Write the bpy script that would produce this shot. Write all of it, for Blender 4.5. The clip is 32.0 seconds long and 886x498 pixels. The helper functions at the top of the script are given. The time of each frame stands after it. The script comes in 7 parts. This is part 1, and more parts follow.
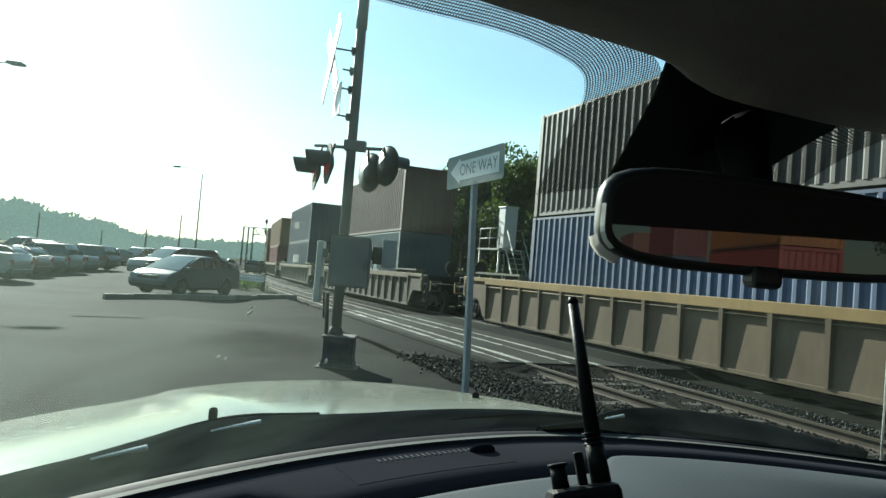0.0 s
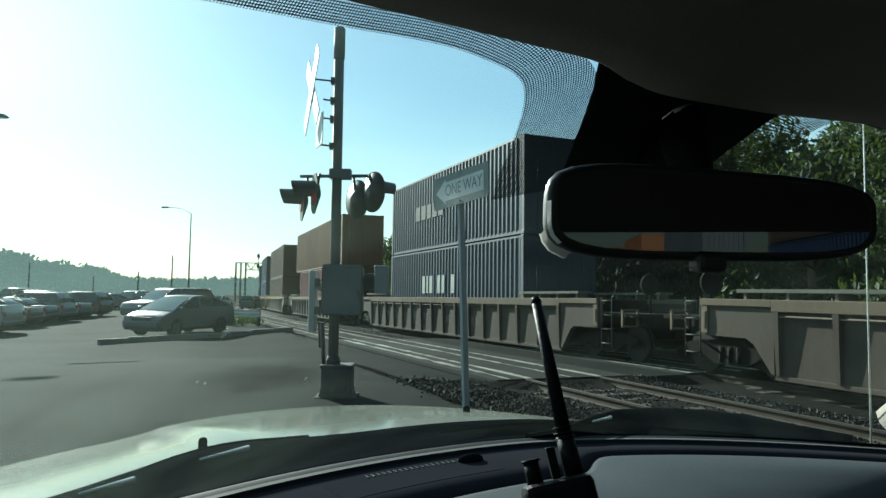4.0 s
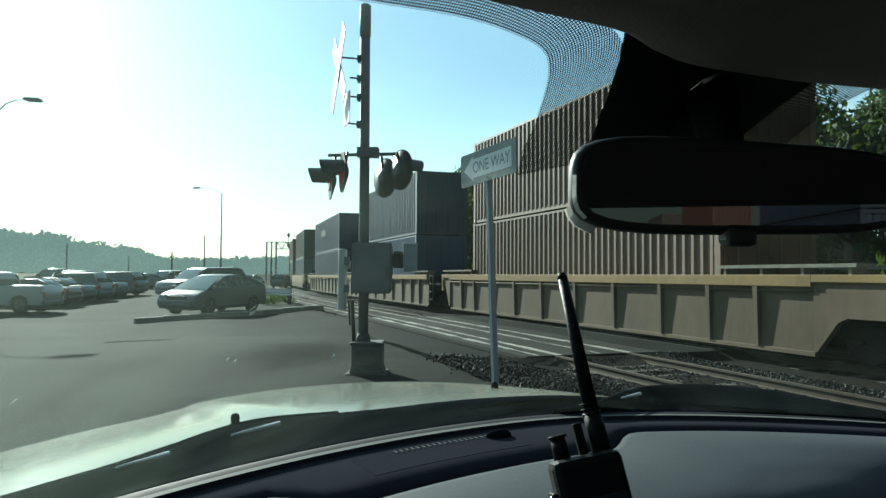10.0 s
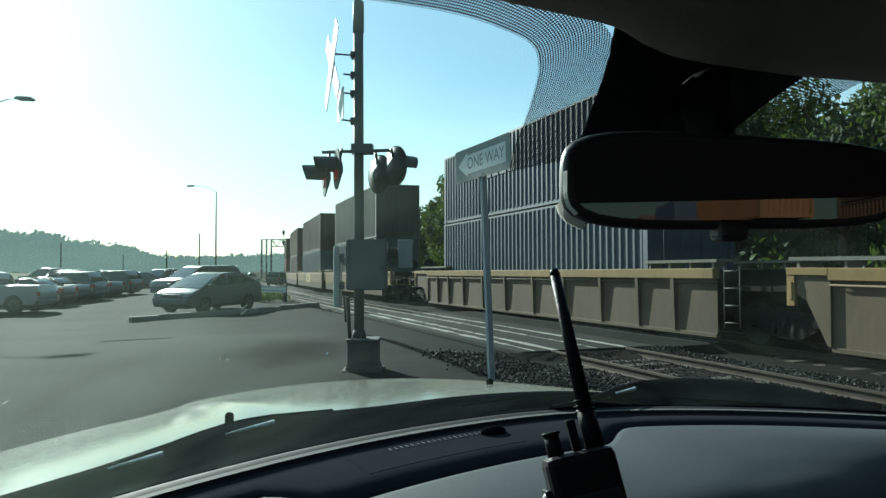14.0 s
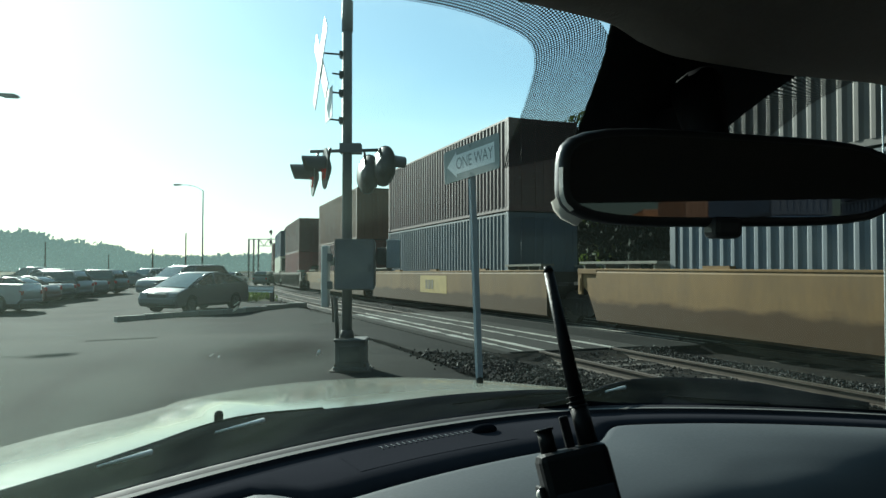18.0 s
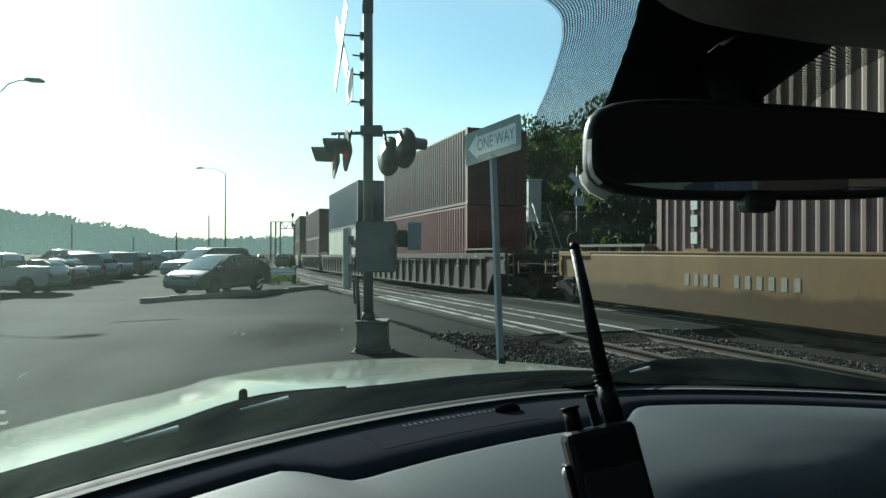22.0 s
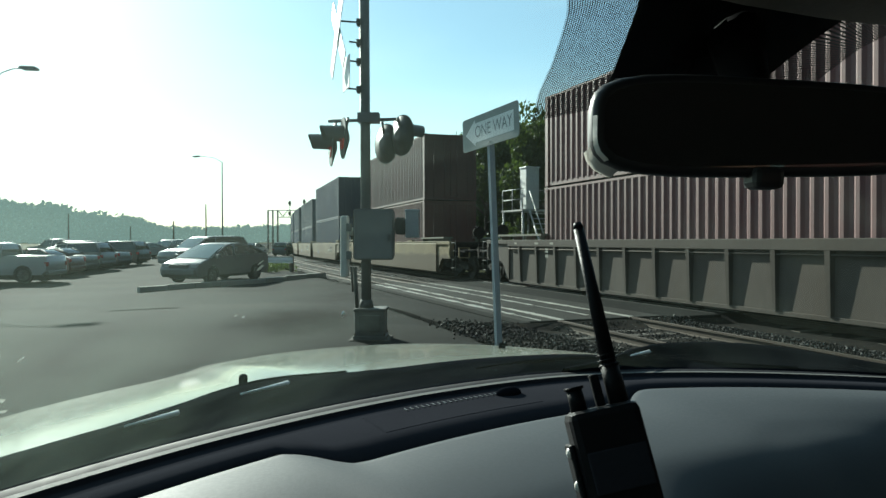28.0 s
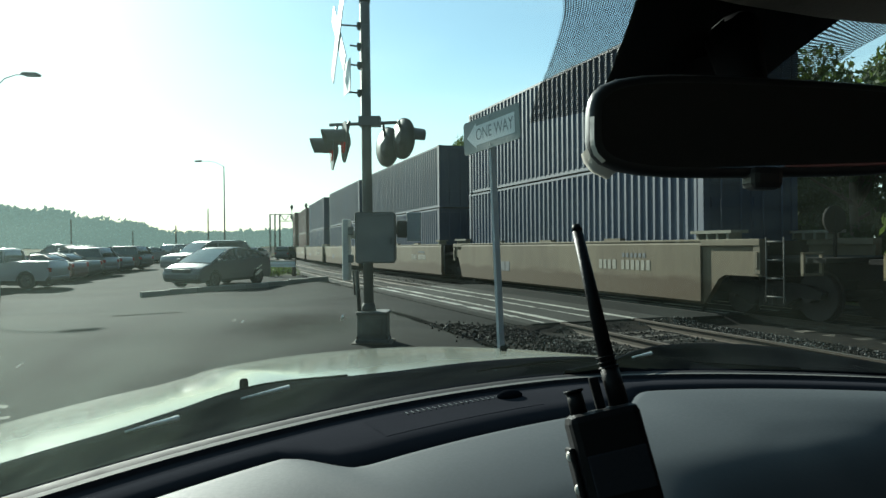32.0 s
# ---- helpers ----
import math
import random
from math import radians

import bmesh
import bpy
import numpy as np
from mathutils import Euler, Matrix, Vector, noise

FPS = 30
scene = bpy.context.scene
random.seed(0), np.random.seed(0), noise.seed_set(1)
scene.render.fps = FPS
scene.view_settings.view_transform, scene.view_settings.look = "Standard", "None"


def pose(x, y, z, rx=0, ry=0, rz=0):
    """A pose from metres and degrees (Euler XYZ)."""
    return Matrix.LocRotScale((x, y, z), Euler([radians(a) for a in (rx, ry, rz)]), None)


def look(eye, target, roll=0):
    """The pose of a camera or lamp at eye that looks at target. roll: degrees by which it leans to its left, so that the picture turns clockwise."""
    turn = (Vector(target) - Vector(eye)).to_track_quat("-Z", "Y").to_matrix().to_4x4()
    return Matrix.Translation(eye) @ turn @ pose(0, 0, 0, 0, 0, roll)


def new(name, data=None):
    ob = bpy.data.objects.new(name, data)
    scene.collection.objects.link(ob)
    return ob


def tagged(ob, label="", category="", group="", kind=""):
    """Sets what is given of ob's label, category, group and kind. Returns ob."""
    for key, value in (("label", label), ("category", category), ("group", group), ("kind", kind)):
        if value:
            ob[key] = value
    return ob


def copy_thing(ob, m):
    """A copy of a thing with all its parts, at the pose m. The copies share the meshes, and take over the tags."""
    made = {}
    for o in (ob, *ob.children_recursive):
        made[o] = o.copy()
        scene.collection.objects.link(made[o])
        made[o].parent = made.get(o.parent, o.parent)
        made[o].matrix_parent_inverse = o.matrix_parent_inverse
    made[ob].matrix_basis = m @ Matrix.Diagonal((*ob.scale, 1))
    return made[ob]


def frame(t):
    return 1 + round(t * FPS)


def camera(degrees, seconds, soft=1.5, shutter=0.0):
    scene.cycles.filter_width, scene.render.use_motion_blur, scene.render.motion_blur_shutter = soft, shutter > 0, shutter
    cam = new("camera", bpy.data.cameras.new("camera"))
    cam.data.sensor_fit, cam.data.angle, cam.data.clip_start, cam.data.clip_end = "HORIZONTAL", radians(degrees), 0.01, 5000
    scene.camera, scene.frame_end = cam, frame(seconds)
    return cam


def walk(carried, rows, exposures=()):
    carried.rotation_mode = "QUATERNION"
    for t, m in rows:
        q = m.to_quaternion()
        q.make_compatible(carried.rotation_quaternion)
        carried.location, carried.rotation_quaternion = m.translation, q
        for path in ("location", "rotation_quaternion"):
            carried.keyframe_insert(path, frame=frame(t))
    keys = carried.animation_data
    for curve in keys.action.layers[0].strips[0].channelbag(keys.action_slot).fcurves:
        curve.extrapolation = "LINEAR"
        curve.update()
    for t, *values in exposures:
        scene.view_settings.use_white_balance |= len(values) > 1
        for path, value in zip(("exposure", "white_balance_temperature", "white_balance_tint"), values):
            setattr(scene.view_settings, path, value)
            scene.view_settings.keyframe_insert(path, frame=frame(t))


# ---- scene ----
cam = camera(63.8, 32.0)
EXPOSURE = [(0.0, 1.13, 6050, -7), (0.8, 0.58, 5690, -12), (3.0, 0.62, 5720, -11), (5.5, 0.92, 5850, -9), (9.0, 0.91, 5850, -9), (13.0, 0.81, 5700, -10), (17.0, 0.85, 5850, -9), (24.0, 0.85, 5850, -8), (27.0, 0.91, 6000, -7), (32.0, 0.91, 6000, -7)]
PATH = [
    (0, (0.175, 0.105, 1.477), (0.204, 2.104, 1.532), 4.9),
    (0.5, (0.17, 0.092, 1.468), (0.058, 2.086, 1.563), 3.7),
    (1, (0.171, 0.08, 1.47), (0.023, 2.072, 1.579), 2.8),
    (1.5, (0.184, 0.079, 1.474), (0.085, 2.073, 1.587), 2.8),
    (2, (0.194, 0.081, 1.474), (0.148, 2.078, 1.588), 2.4),
    (2.5, (0.195, 0.082, 1.472), (0.181, 2.078, 1.594), 1.9),
    (3, (0.2, 0.085, 1.473), (0.211, 2.081, 1.597), 1.3),
    (3.5, (0.2, 0.086, 1.47), (0.232, 2.082, 1.593), 0.9),
    (5.5, (0.201, 0.098, 1.463), (0.271, 2.094, 1.549), 1.4),
    (6, (0.202, 0.094, 1.464), (0.269, 2.091, 1.538), 1.5),
    (6.5, (0.201, 0.094, 1.464), (0.263, 2.092, 1.532), 1.6),
    (7, (0.201, 0.091, 1.465), (0.253, 2.089, 1.528), 1.6),
    (7.5, (0.202, 0.092, 1.465), (0.239, 2.091, 1.528), 1.3),
    (8, (0.202, 0.091, 1.464), (0.222, 2.09, 1.526), 1.1),
    (8.5, (0.203, 0.092, 1.464), (0.202, 2.091, 1.524), 0.7),
    (9, (0.203, 0.09, 1.464), (0.185, 2.089, 1.52), 0.5),
    (9.5, (0.203, 0.092, 1.464), (0.176, 2.091, 1.519), 0.5),
    (10, (0.203, 0.091, 1.466), (0.169, 2.09, 1.52), 0.5),
    (10.5, (0.204, 0.093, 1.465), (0.17, 2.092, 1.521), 0.4),
    (11, (0.204, 0.091, 1.465), (0.171, 2.09, 1.52), 0.3),
    (11.5, (0.204, 0.093, 1.465), (0.173, 2.092, 1.519), 0.4),
    (12, (0.204, 0.092, 1.466), (0.175, 2.091, 1.519), 0.4),
    (12.5, (0.205, 0.092, 1.466), (0.177, 2.091, 1.518), 0.3),
    (13, (0.206, 0.095, 1.466), (0.182, 2.094, 1.515), 0.2),
    (13.5, (0.206, 0.094, 1.466), (0.184, 2.094, 1.512), 0.1),
    (14, (0.206, 0.094, 1.467), (0.185, 2.093, 1.51), 0.0),
    (14.5, (0.206, 0.093, 1.467), (0.189, 2.093, 1.509), 0.2),
    (16.5, (0.207, 0.095, 1.467), (0.215, 2.094, 1.513), -0.4),
    (17, (0.206, 0.097, 1.465), (0.218, 2.096, 1.512), -0.3),
    (17.5, (0.206, 0.097, 1.465), (0.22, 2.096, 1.509), -0.1),
    (18, (0.201, 0.094, 1.464), (0.214, 2.094, 1.508), 0.2),
    (18.5, (0.195, 0.094, 1.462), (0.202, 2.094, 1.505), 0.8),
    (19, (0.197, 0.095, 1.46), (0.192, 2.095, 1.496), 0.2),
    (19.5, (0.197, 0.097, 1.459), (0.179, 2.096, 1.489), 0.1),
    (20, (0.195, 0.099, 1.458), (0.166, 2.098, 1.481), 0.5),
    (20.5, (0.194, 0.1, 1.457), (0.157, 2.099, 1.473), 0.7),
    (21, (0.196, 0.1, 1.458), (0.155, 2.1, 1.465), 0.4),
    (21.5, (0.197, 0.098, 1.459), (0.155, 2.098, 1.46), 0.2),
    (22, (0.198, 0.101, 1.459), (0.153, 2.101, 1.454), 0.2),
    (22.5, (0.196, 0.105, 1.456), (0.151, 2.104, 1.446), 0.2),
    (23, (0.194, 0.106, 1.455), (0.149, 2.105, 1.436), 0.2),
    (23.5, (0.193, 0.104, 1.455), (0.15, 2.104, 1.429), 0.5),
    (24, (0.195, 0.107, 1.455), (0.155, 2.106, 1.425), 0.4),
    (24.5, (0.191, 0.105, 1.454), (0.154, 2.104, 1.418), 0.7),
    (25, (0.191, 0.105, 1.454), (0.154, 2.104, 1.412), 0.8),
    (25.5, (0.193, 0.106, 1.454), (0.156, 2.105, 1.408), 0.6),
    (27.5, (0.195, 0.106, 1.455), (0.156, 2.105, 1.411), -0.1),
    (28, (0.194, 0.106, 1.453), (0.156, 2.105, 1.414), 0.0),
    (28.5, (0.194, 0.106, 1.452), (0.154, 2.105, 1.416), -0.1),
    (29, (0.194, 0.107, 1.453), (0.154, 2.106, 1.417), 0.1),
    (29.5, (0.196, 0.109, 1.453), (0.155, 2.108, 1.418), -0.2),
    (30, (0.196, 0.108, 1.453), (0.155, 2.108, 1.419), -0.3),
    (30.5, (0.197, 0.108, 1.453), (0.155, 2.107, 1.421), -0.3),
    (31, (0.197, 0.106, 1.454), (0.156, 2.106, 1.424), -0.4),
    (31.5, (0.196, 0.107, 1.453), (0.155, 2.106, 1.424), -0.4),
    (32, (0.197, 0.108, 1.453), (0.153, 2.107, 1.422), -0.4),
]
walk(cam, [(t, look(eye, target, roll)) for t, eye, target, roll in PATH], exposures=EXPOSURE)

# ---- plan ----
# The two tracks run straight past the car and bend to the right further on.
SUN_AZ, SUN_EL = 33.0, 22.0          # degrees left of +y, and up
C0 = Vector((0.255, 0.06, 0.0))      # foot of the plan, under the car's driver
ALONG = Vector((-0.3536, 0.9354, 0)) # along the tracks, away
ACROSS = Vector((0.9354, 0.3536, 0)) # from the car towards the tracks
BEND_AT, BEND_R = 28.0, 700.0
NEAR_TRACK, FAR_TRACK = 6.90, 10.90  # centre lines, metres across


def dip(q):
    """How far the line has fallen at q: level past the car, then gently downhill."""
    k = q - 9.0
    return 0.0125 * (math.sqrt(k * k + 36) + k) / 2


def on_track(q, off, z=0.0):
    """Pose of a thing that runs towards the car, q metres along and off metres across."""
    turn = max(0.0, (q - BEND_AT) / BEND_R)
    d = ALONG * math.cos(turn) + ACROSS * math.sin(turn)
    n = ACROSS * math.cos(turn) - ALONG * math.sin(turn)
    p = C0 + ALONG * min(q, BEND_AT) + n * off
    if turn > 0:
        p = C0 + ALONG * BEND_AT + ALONG * (BEND_R * math.sin(turn)) + ACROSS * (BEND_R * (1 - math.cos(turn))) + n * off
    yaw = math.degrees(math.atan2(-d.y, -d.x))
    slope = math.degrees(math.atan((dip(q + 4) - dip(q - 4)) / 8))
    return pose(p.x, p.y, z - dip(q), 0, -slope, yaw)


def ease(v, a, b):
    k = min(1.0, max(0.0, (v - a) / (b - a)))
    return k * k * (3 - 2 * k)


def plan(x, y):
    """Metres along and across the tracks of a place, straight or in the bend."""
    v = Vector((x, y, 0)) - C0
    q, p = v.dot(ALONG), v.dot(ACROSS)
    if q > BEND_AT:
        dx, dy = q - BEND_AT, BEND_R - p
        if dy > 1:
            return BEND_AT + BEND_R * math.atan2(dx, dy), BEND_R - math.hypot(dx, dy)
    return q, p


def ground_z(x, y):
    q, p = plan(x, y)
    z = 0.13 * ease(p, -3, 1) * (1 - ease(p, 3.2, 5.4)) * (1 - ease(q, 11, 19)) * ease(q, -40, -5)
    z -= 0.36 * ease(q, 11, 24) * (1 - ease(p, 2.2, 5.0))
    z -= 0.10 * (1 - ease(p, -6, -2)) * (1 - ease(q, 11, 24))
    z -= 0.40 * ease(-p, 0.0, 3.0) * ease(q, 22, 32)
    bal = ease(p, 4.7, 5.6) * (1 - ease(p, 13.4, 15.0))
    paved = ease(q, 10.7, 11.1) * (1 - ease(q, 22.9, 23.3))
    z -= (0.16 - 0.11 * paved) * bal
    z -= dip(q) * ease(p, 2.2, 5.0)
    z -= 0.5 * ease(p, 13.6, 18)
    return z


# ---- world and sun ----
world = bpy.data.worlds.new("sky")
scene.world = world
world.use_nodes = True
wn, wl = world.node_tree.nodes, world.node_tree.links
sky = wn.new("ShaderNodeTexSky")
sky.sky_type = "NISHITA"
sky.sun_disc = False
sky.sun_elevation = radians(SUN_EL)
sky.sun_rotation = radians(-SUN_AZ)
sky.air_density, sky.dust_density, sky.ozone_density = 1.1, 0.35, 2.5
wn["Background"].inputs["Strength"].default_value = 0.078
# thin streaks of high cloud all over the sky
wtc, wmap, cirrus, cramp, wmix = wn.new("ShaderNodeTexCoord"), wn.new("ShaderNodeMapping"), wn.new("ShaderNodeTexNoise"), wn.new("ShaderNodeMapRange"), wn.new("ShaderNodeMix")
wmap.inputs["Rotation"].default_value, wmap.inputs["Scale"].default_value = (0.1, 0.35, 0.5), (1.0, 1.6, 7.0)
cirrus.inputs["Scale"].default_value, cirrus.inputs["Detail"].default_value, cirrus.inputs["Roughness"].default_value = 1.6, 6.0, 0.5
cramp.inputs["From Min"].default_value, cramp.inputs["From Max"].default_value, cramp.inputs["To Max"].default_value = 0.42, 0.75, 0.42
cramp.inputs["To Min"].default_value = 0.14
wmix.data_type = "RGBA"
wmix.inputs["B"].default_value = (7.6, 8.6, 8.4, 1)
wl.new(wtc.outputs["Generated"], wmap.inputs["Vector"])
wl.new(wmap.outputs[0], cirrus.inputs["Vector"])
wl.new(cirrus.outputs["Fac"], cramp.inputs["Value"])
# whiter towards the horizon
wsep, wlow, wadd = wn.new("ShaderNodeSeparateXYZ"), wn.new("ShaderNodeMapRange"), wn.new("ShaderNodeMath")
wl.new(wtc.outputs["Generated"], wsep.inputs[0])
wl.new(wsep.outputs["Z"], wlow.inputs["Value"])
wlow.inputs["From Max"].default_value, wlow.inputs["To Min"].default_value, wlow.inputs["To Max"].default_value = 0.25, 0.45, 0.0
wadd.operation, wadd.use_clamp = "ADD", True
wl.new(cramp.outputs[0], wadd.inputs[0])
# the haze is brightest round the sun and thins out on the far side of the sky
wdot, wfwd = wn.new("ShaderNodeVectorMath"), wn.new("ShaderNodeMapRange")
wdot.operation = "DOT_PRODUCT"
wdot.inputs[1].default_value = (-math.sin(radians(SUN_AZ)), math.cos(radians(SUN_AZ)), 0.0)
wl.new(wtc.outputs["Generated"], wdot.inputs[0])
wl.new(wdot.outputs["Value"], wfwd.inputs["Value"])
wfwd.inputs["From Min"].default_value, wfwd.inputs["From Max"].default_value, wfwd.inputs["To Min"].default_value = -0.7, 0.45, 0.12
wadd2 = wn.new("ShaderNodeMath")
wadd2.operation, wadd2.use_clamp = "MULTIPLY", True
wl.new(wlow.outputs[0], wadd.inputs[1])
wl.new(wadd.outputs[0], wadd2.inputs[0])
wl.new(wfwd.outputs[0], wadd2.inputs[1])
wl.new(wadd2.outputs[0], wmix.inputs["Factor"])
wtint = wn.new("ShaderNodeMix")
wtint.data_type, wtint.blend_type = "RGBA", "MULTIPLY"
wtint.inputs["Factor"].default_value, wtint.inputs["B"].default_value = 1.0, (0.92, 1.0, 0.97, 1)
wfall = wn.new("ShaderNodeMix")
wfall.data_type, wfall.blend_type = "RGBA", "MULTIPLY"
wfall.inputs["Factor"].default_value = 1.0
wgrey = wn.new("ShaderNodeMapRange")
wl.new(wdot.outputs["Value"], wgrey.inputs["Value"])
wgrey.inputs["From Min"].default_value, wgrey.inputs["From Max"].default_value, wgrey.inputs["To Min"].default_value = -0.9, 0.3, 0.27
wl.new(wgrey.outputs[0], wfall.inputs["B"])
wl.new(sky.outputs[0], wfall.inputs["A"])
wl.new(wfall.outputs["Result"], wtint.inputs["A"])
wl.new(wtint.outputs["Result"], wmix.inputs["A"])
wl.new(wmix.outputs["Result"], wn["Background"].inputs["Color"])

sun = new("sun", bpy.data.lights.new("sun", "SUN"))
sun.data.energy, sun.data.angle, sun.data.color = 5.0, radians(0.6), (1.0, 0.93, 0.84)
to_sun = Vector((-math.sin(radians(SUN_AZ)) * math.cos(radians(SUN_EL)), math.cos(radians(SUN_AZ)) * math.cos(radians(SUN_EL)), math.sin(radians(SUN_EL))))
sun.matrix_world = look(to_sun * 50, (0, 0, 0))

# ---- materials ----
def material(name, color, rough=0.7, metal=0.0, var=0.25, scale=3.0, fine=40.0, bump=0.2, dirt=None, dirt_amount=0.4, spec=0.5, island=False, stretch=(1, 1, 1)):
    m = bpy.data.materials.new(name)
    m.use_nodes = True
    n, l = m.node_tree.nodes, m.node_tree.links
    b = n["Principled BSDF"]
    tc = n.new("ShaderNodeTexCoord")
    mp = n.new("ShaderNodeMapping")
    mp.inputs["Scale"].default_value = stretch
    l.new(tc.outputs["Object"], mp.inputs["Vector"])
    big, small = n.new("ShaderNodeTexNoise"), n.new("ShaderNodeTexNoise")
    for node, s, d in ((big, scale, 5.0), (small, fine, 3.0)):
        node.inputs["Scale"].default_value, node.inputs["Detail"].default_value = s, d
        l.new(mp.outputs[0], node.inputs["Vector"])
    ramp = n.new("ShaderNodeValToRGB")
    lo, hi = [c * (1 - var) for c in color], [min(1, c * (1 + var)) for c in color]
    ramp.color_ramp.elements[0].position, ramp.color_ramp.elements[0].color = 0.3, (*lo, 1)
    ramp.color_ramp.elements[1].position, ramp.color_ramp.elements[1].color = 0.7, (*hi, 1)
    mixn = n.new("ShaderNodeMix")
    mixn.inputs["Factor"].default_value = 0.35
    l.new(big.outputs["Fac"], mixn.inputs["A"])
    l.new(small.outputs["Fac"], mixn.inputs["B"])
    l.new(mixn.outputs["Result"], ramp.inputs["Fac"])
    col = ramp.outputs["Color"]
    if dirt:
        stain = n.new("ShaderNodeTexNoise")
        stain.inputs["Scale"].default_value, stain.inputs["Detail"].default_value, stain.inputs["Roughness"].default_value = scale * 0.7, 8.0, 0.7
        off = n.new("ShaderNodeVectorMath")
        off.inputs[1].default_value = (7.3, 2.1, 4.4)
        l.new(mp.outputs[0], off.inputs[0])
        l.new(off.outputs[0], stain.inputs["Vector"])
        sr = n.new("ShaderNodeValToRGB")
        sr.color_ramp.elements[0].position, sr.color_ramp.elements[1].position = 0.48, 0.72
        l.new(stain.outputs["Fac"], sr.inputs["Fac"])
        amt = n.new("ShaderNodeMath")
        amt.operation = "MULTIPLY"
        amt.inputs[1].default_value = dirt_amount
        l.new(sr.outputs["Color"], amt.inputs[0])
        mc = n.new("ShaderNodeMix")
        mc.data_type = "RGBA"
        l.new(amt.outputs[0], mc.inputs["Factor"])
        l.new(col, mc.inputs["A"])
        mc.inputs["B"].default_value = (*dirt, 1)
        col = mc.outputs["Result"]
    rnd = n.new("ShaderNodeNewGeometry" if island else "ShaderNodeObjectInfo")
    hsv = n.new("ShaderNodeHueSaturation")
    mr = n.new("ShaderNodeMapRange")
    mr.inputs["To Min"].default_value, mr.inputs["To Max"].default_value = (0.6, 1.45) if island else (0.88, 1.12)
    l.new(rnd.outputs["Random Per Island" if island else "Random"], mr.inputs["Value"])
    l.new(mr.outputs[0], hsv.inputs["Value"])
    l.new(col, hsv.inputs["Color"])
    l.new(hsv.outputs[0], b.inputs["Base Color"])
    b.inputs["Roughness"].default_value, b.inputs["Metallic"].default_value = rough, metal
    b.inputs["Specular IOR Level"].default_value = spec
    rr = n.new("ShaderNodeMapRange")
    rr.inputs["To Min"].default_value, rr.inputs["To Max"].default_value = max(0.02, rough - min(0.12, rough * 0.3)), min(1, rough + min(0.12, rough * 0.3))
    l.new(small.outputs["Fac"], rr.inputs["Value"])
    l.new(rr.outputs[0], b.inputs["Roughness"])
    if bump:
        bp = n.new("ShaderNodeBump")
        bp.inputs["Strength"].default_value, bp.inputs["Distance"].default_value = bump, 0.02
        l.new(mixn.outputs["Result"], bp.inputs["Height"])
        l.new(bp.outputs[0], b.inputs["Normal"])
    return m


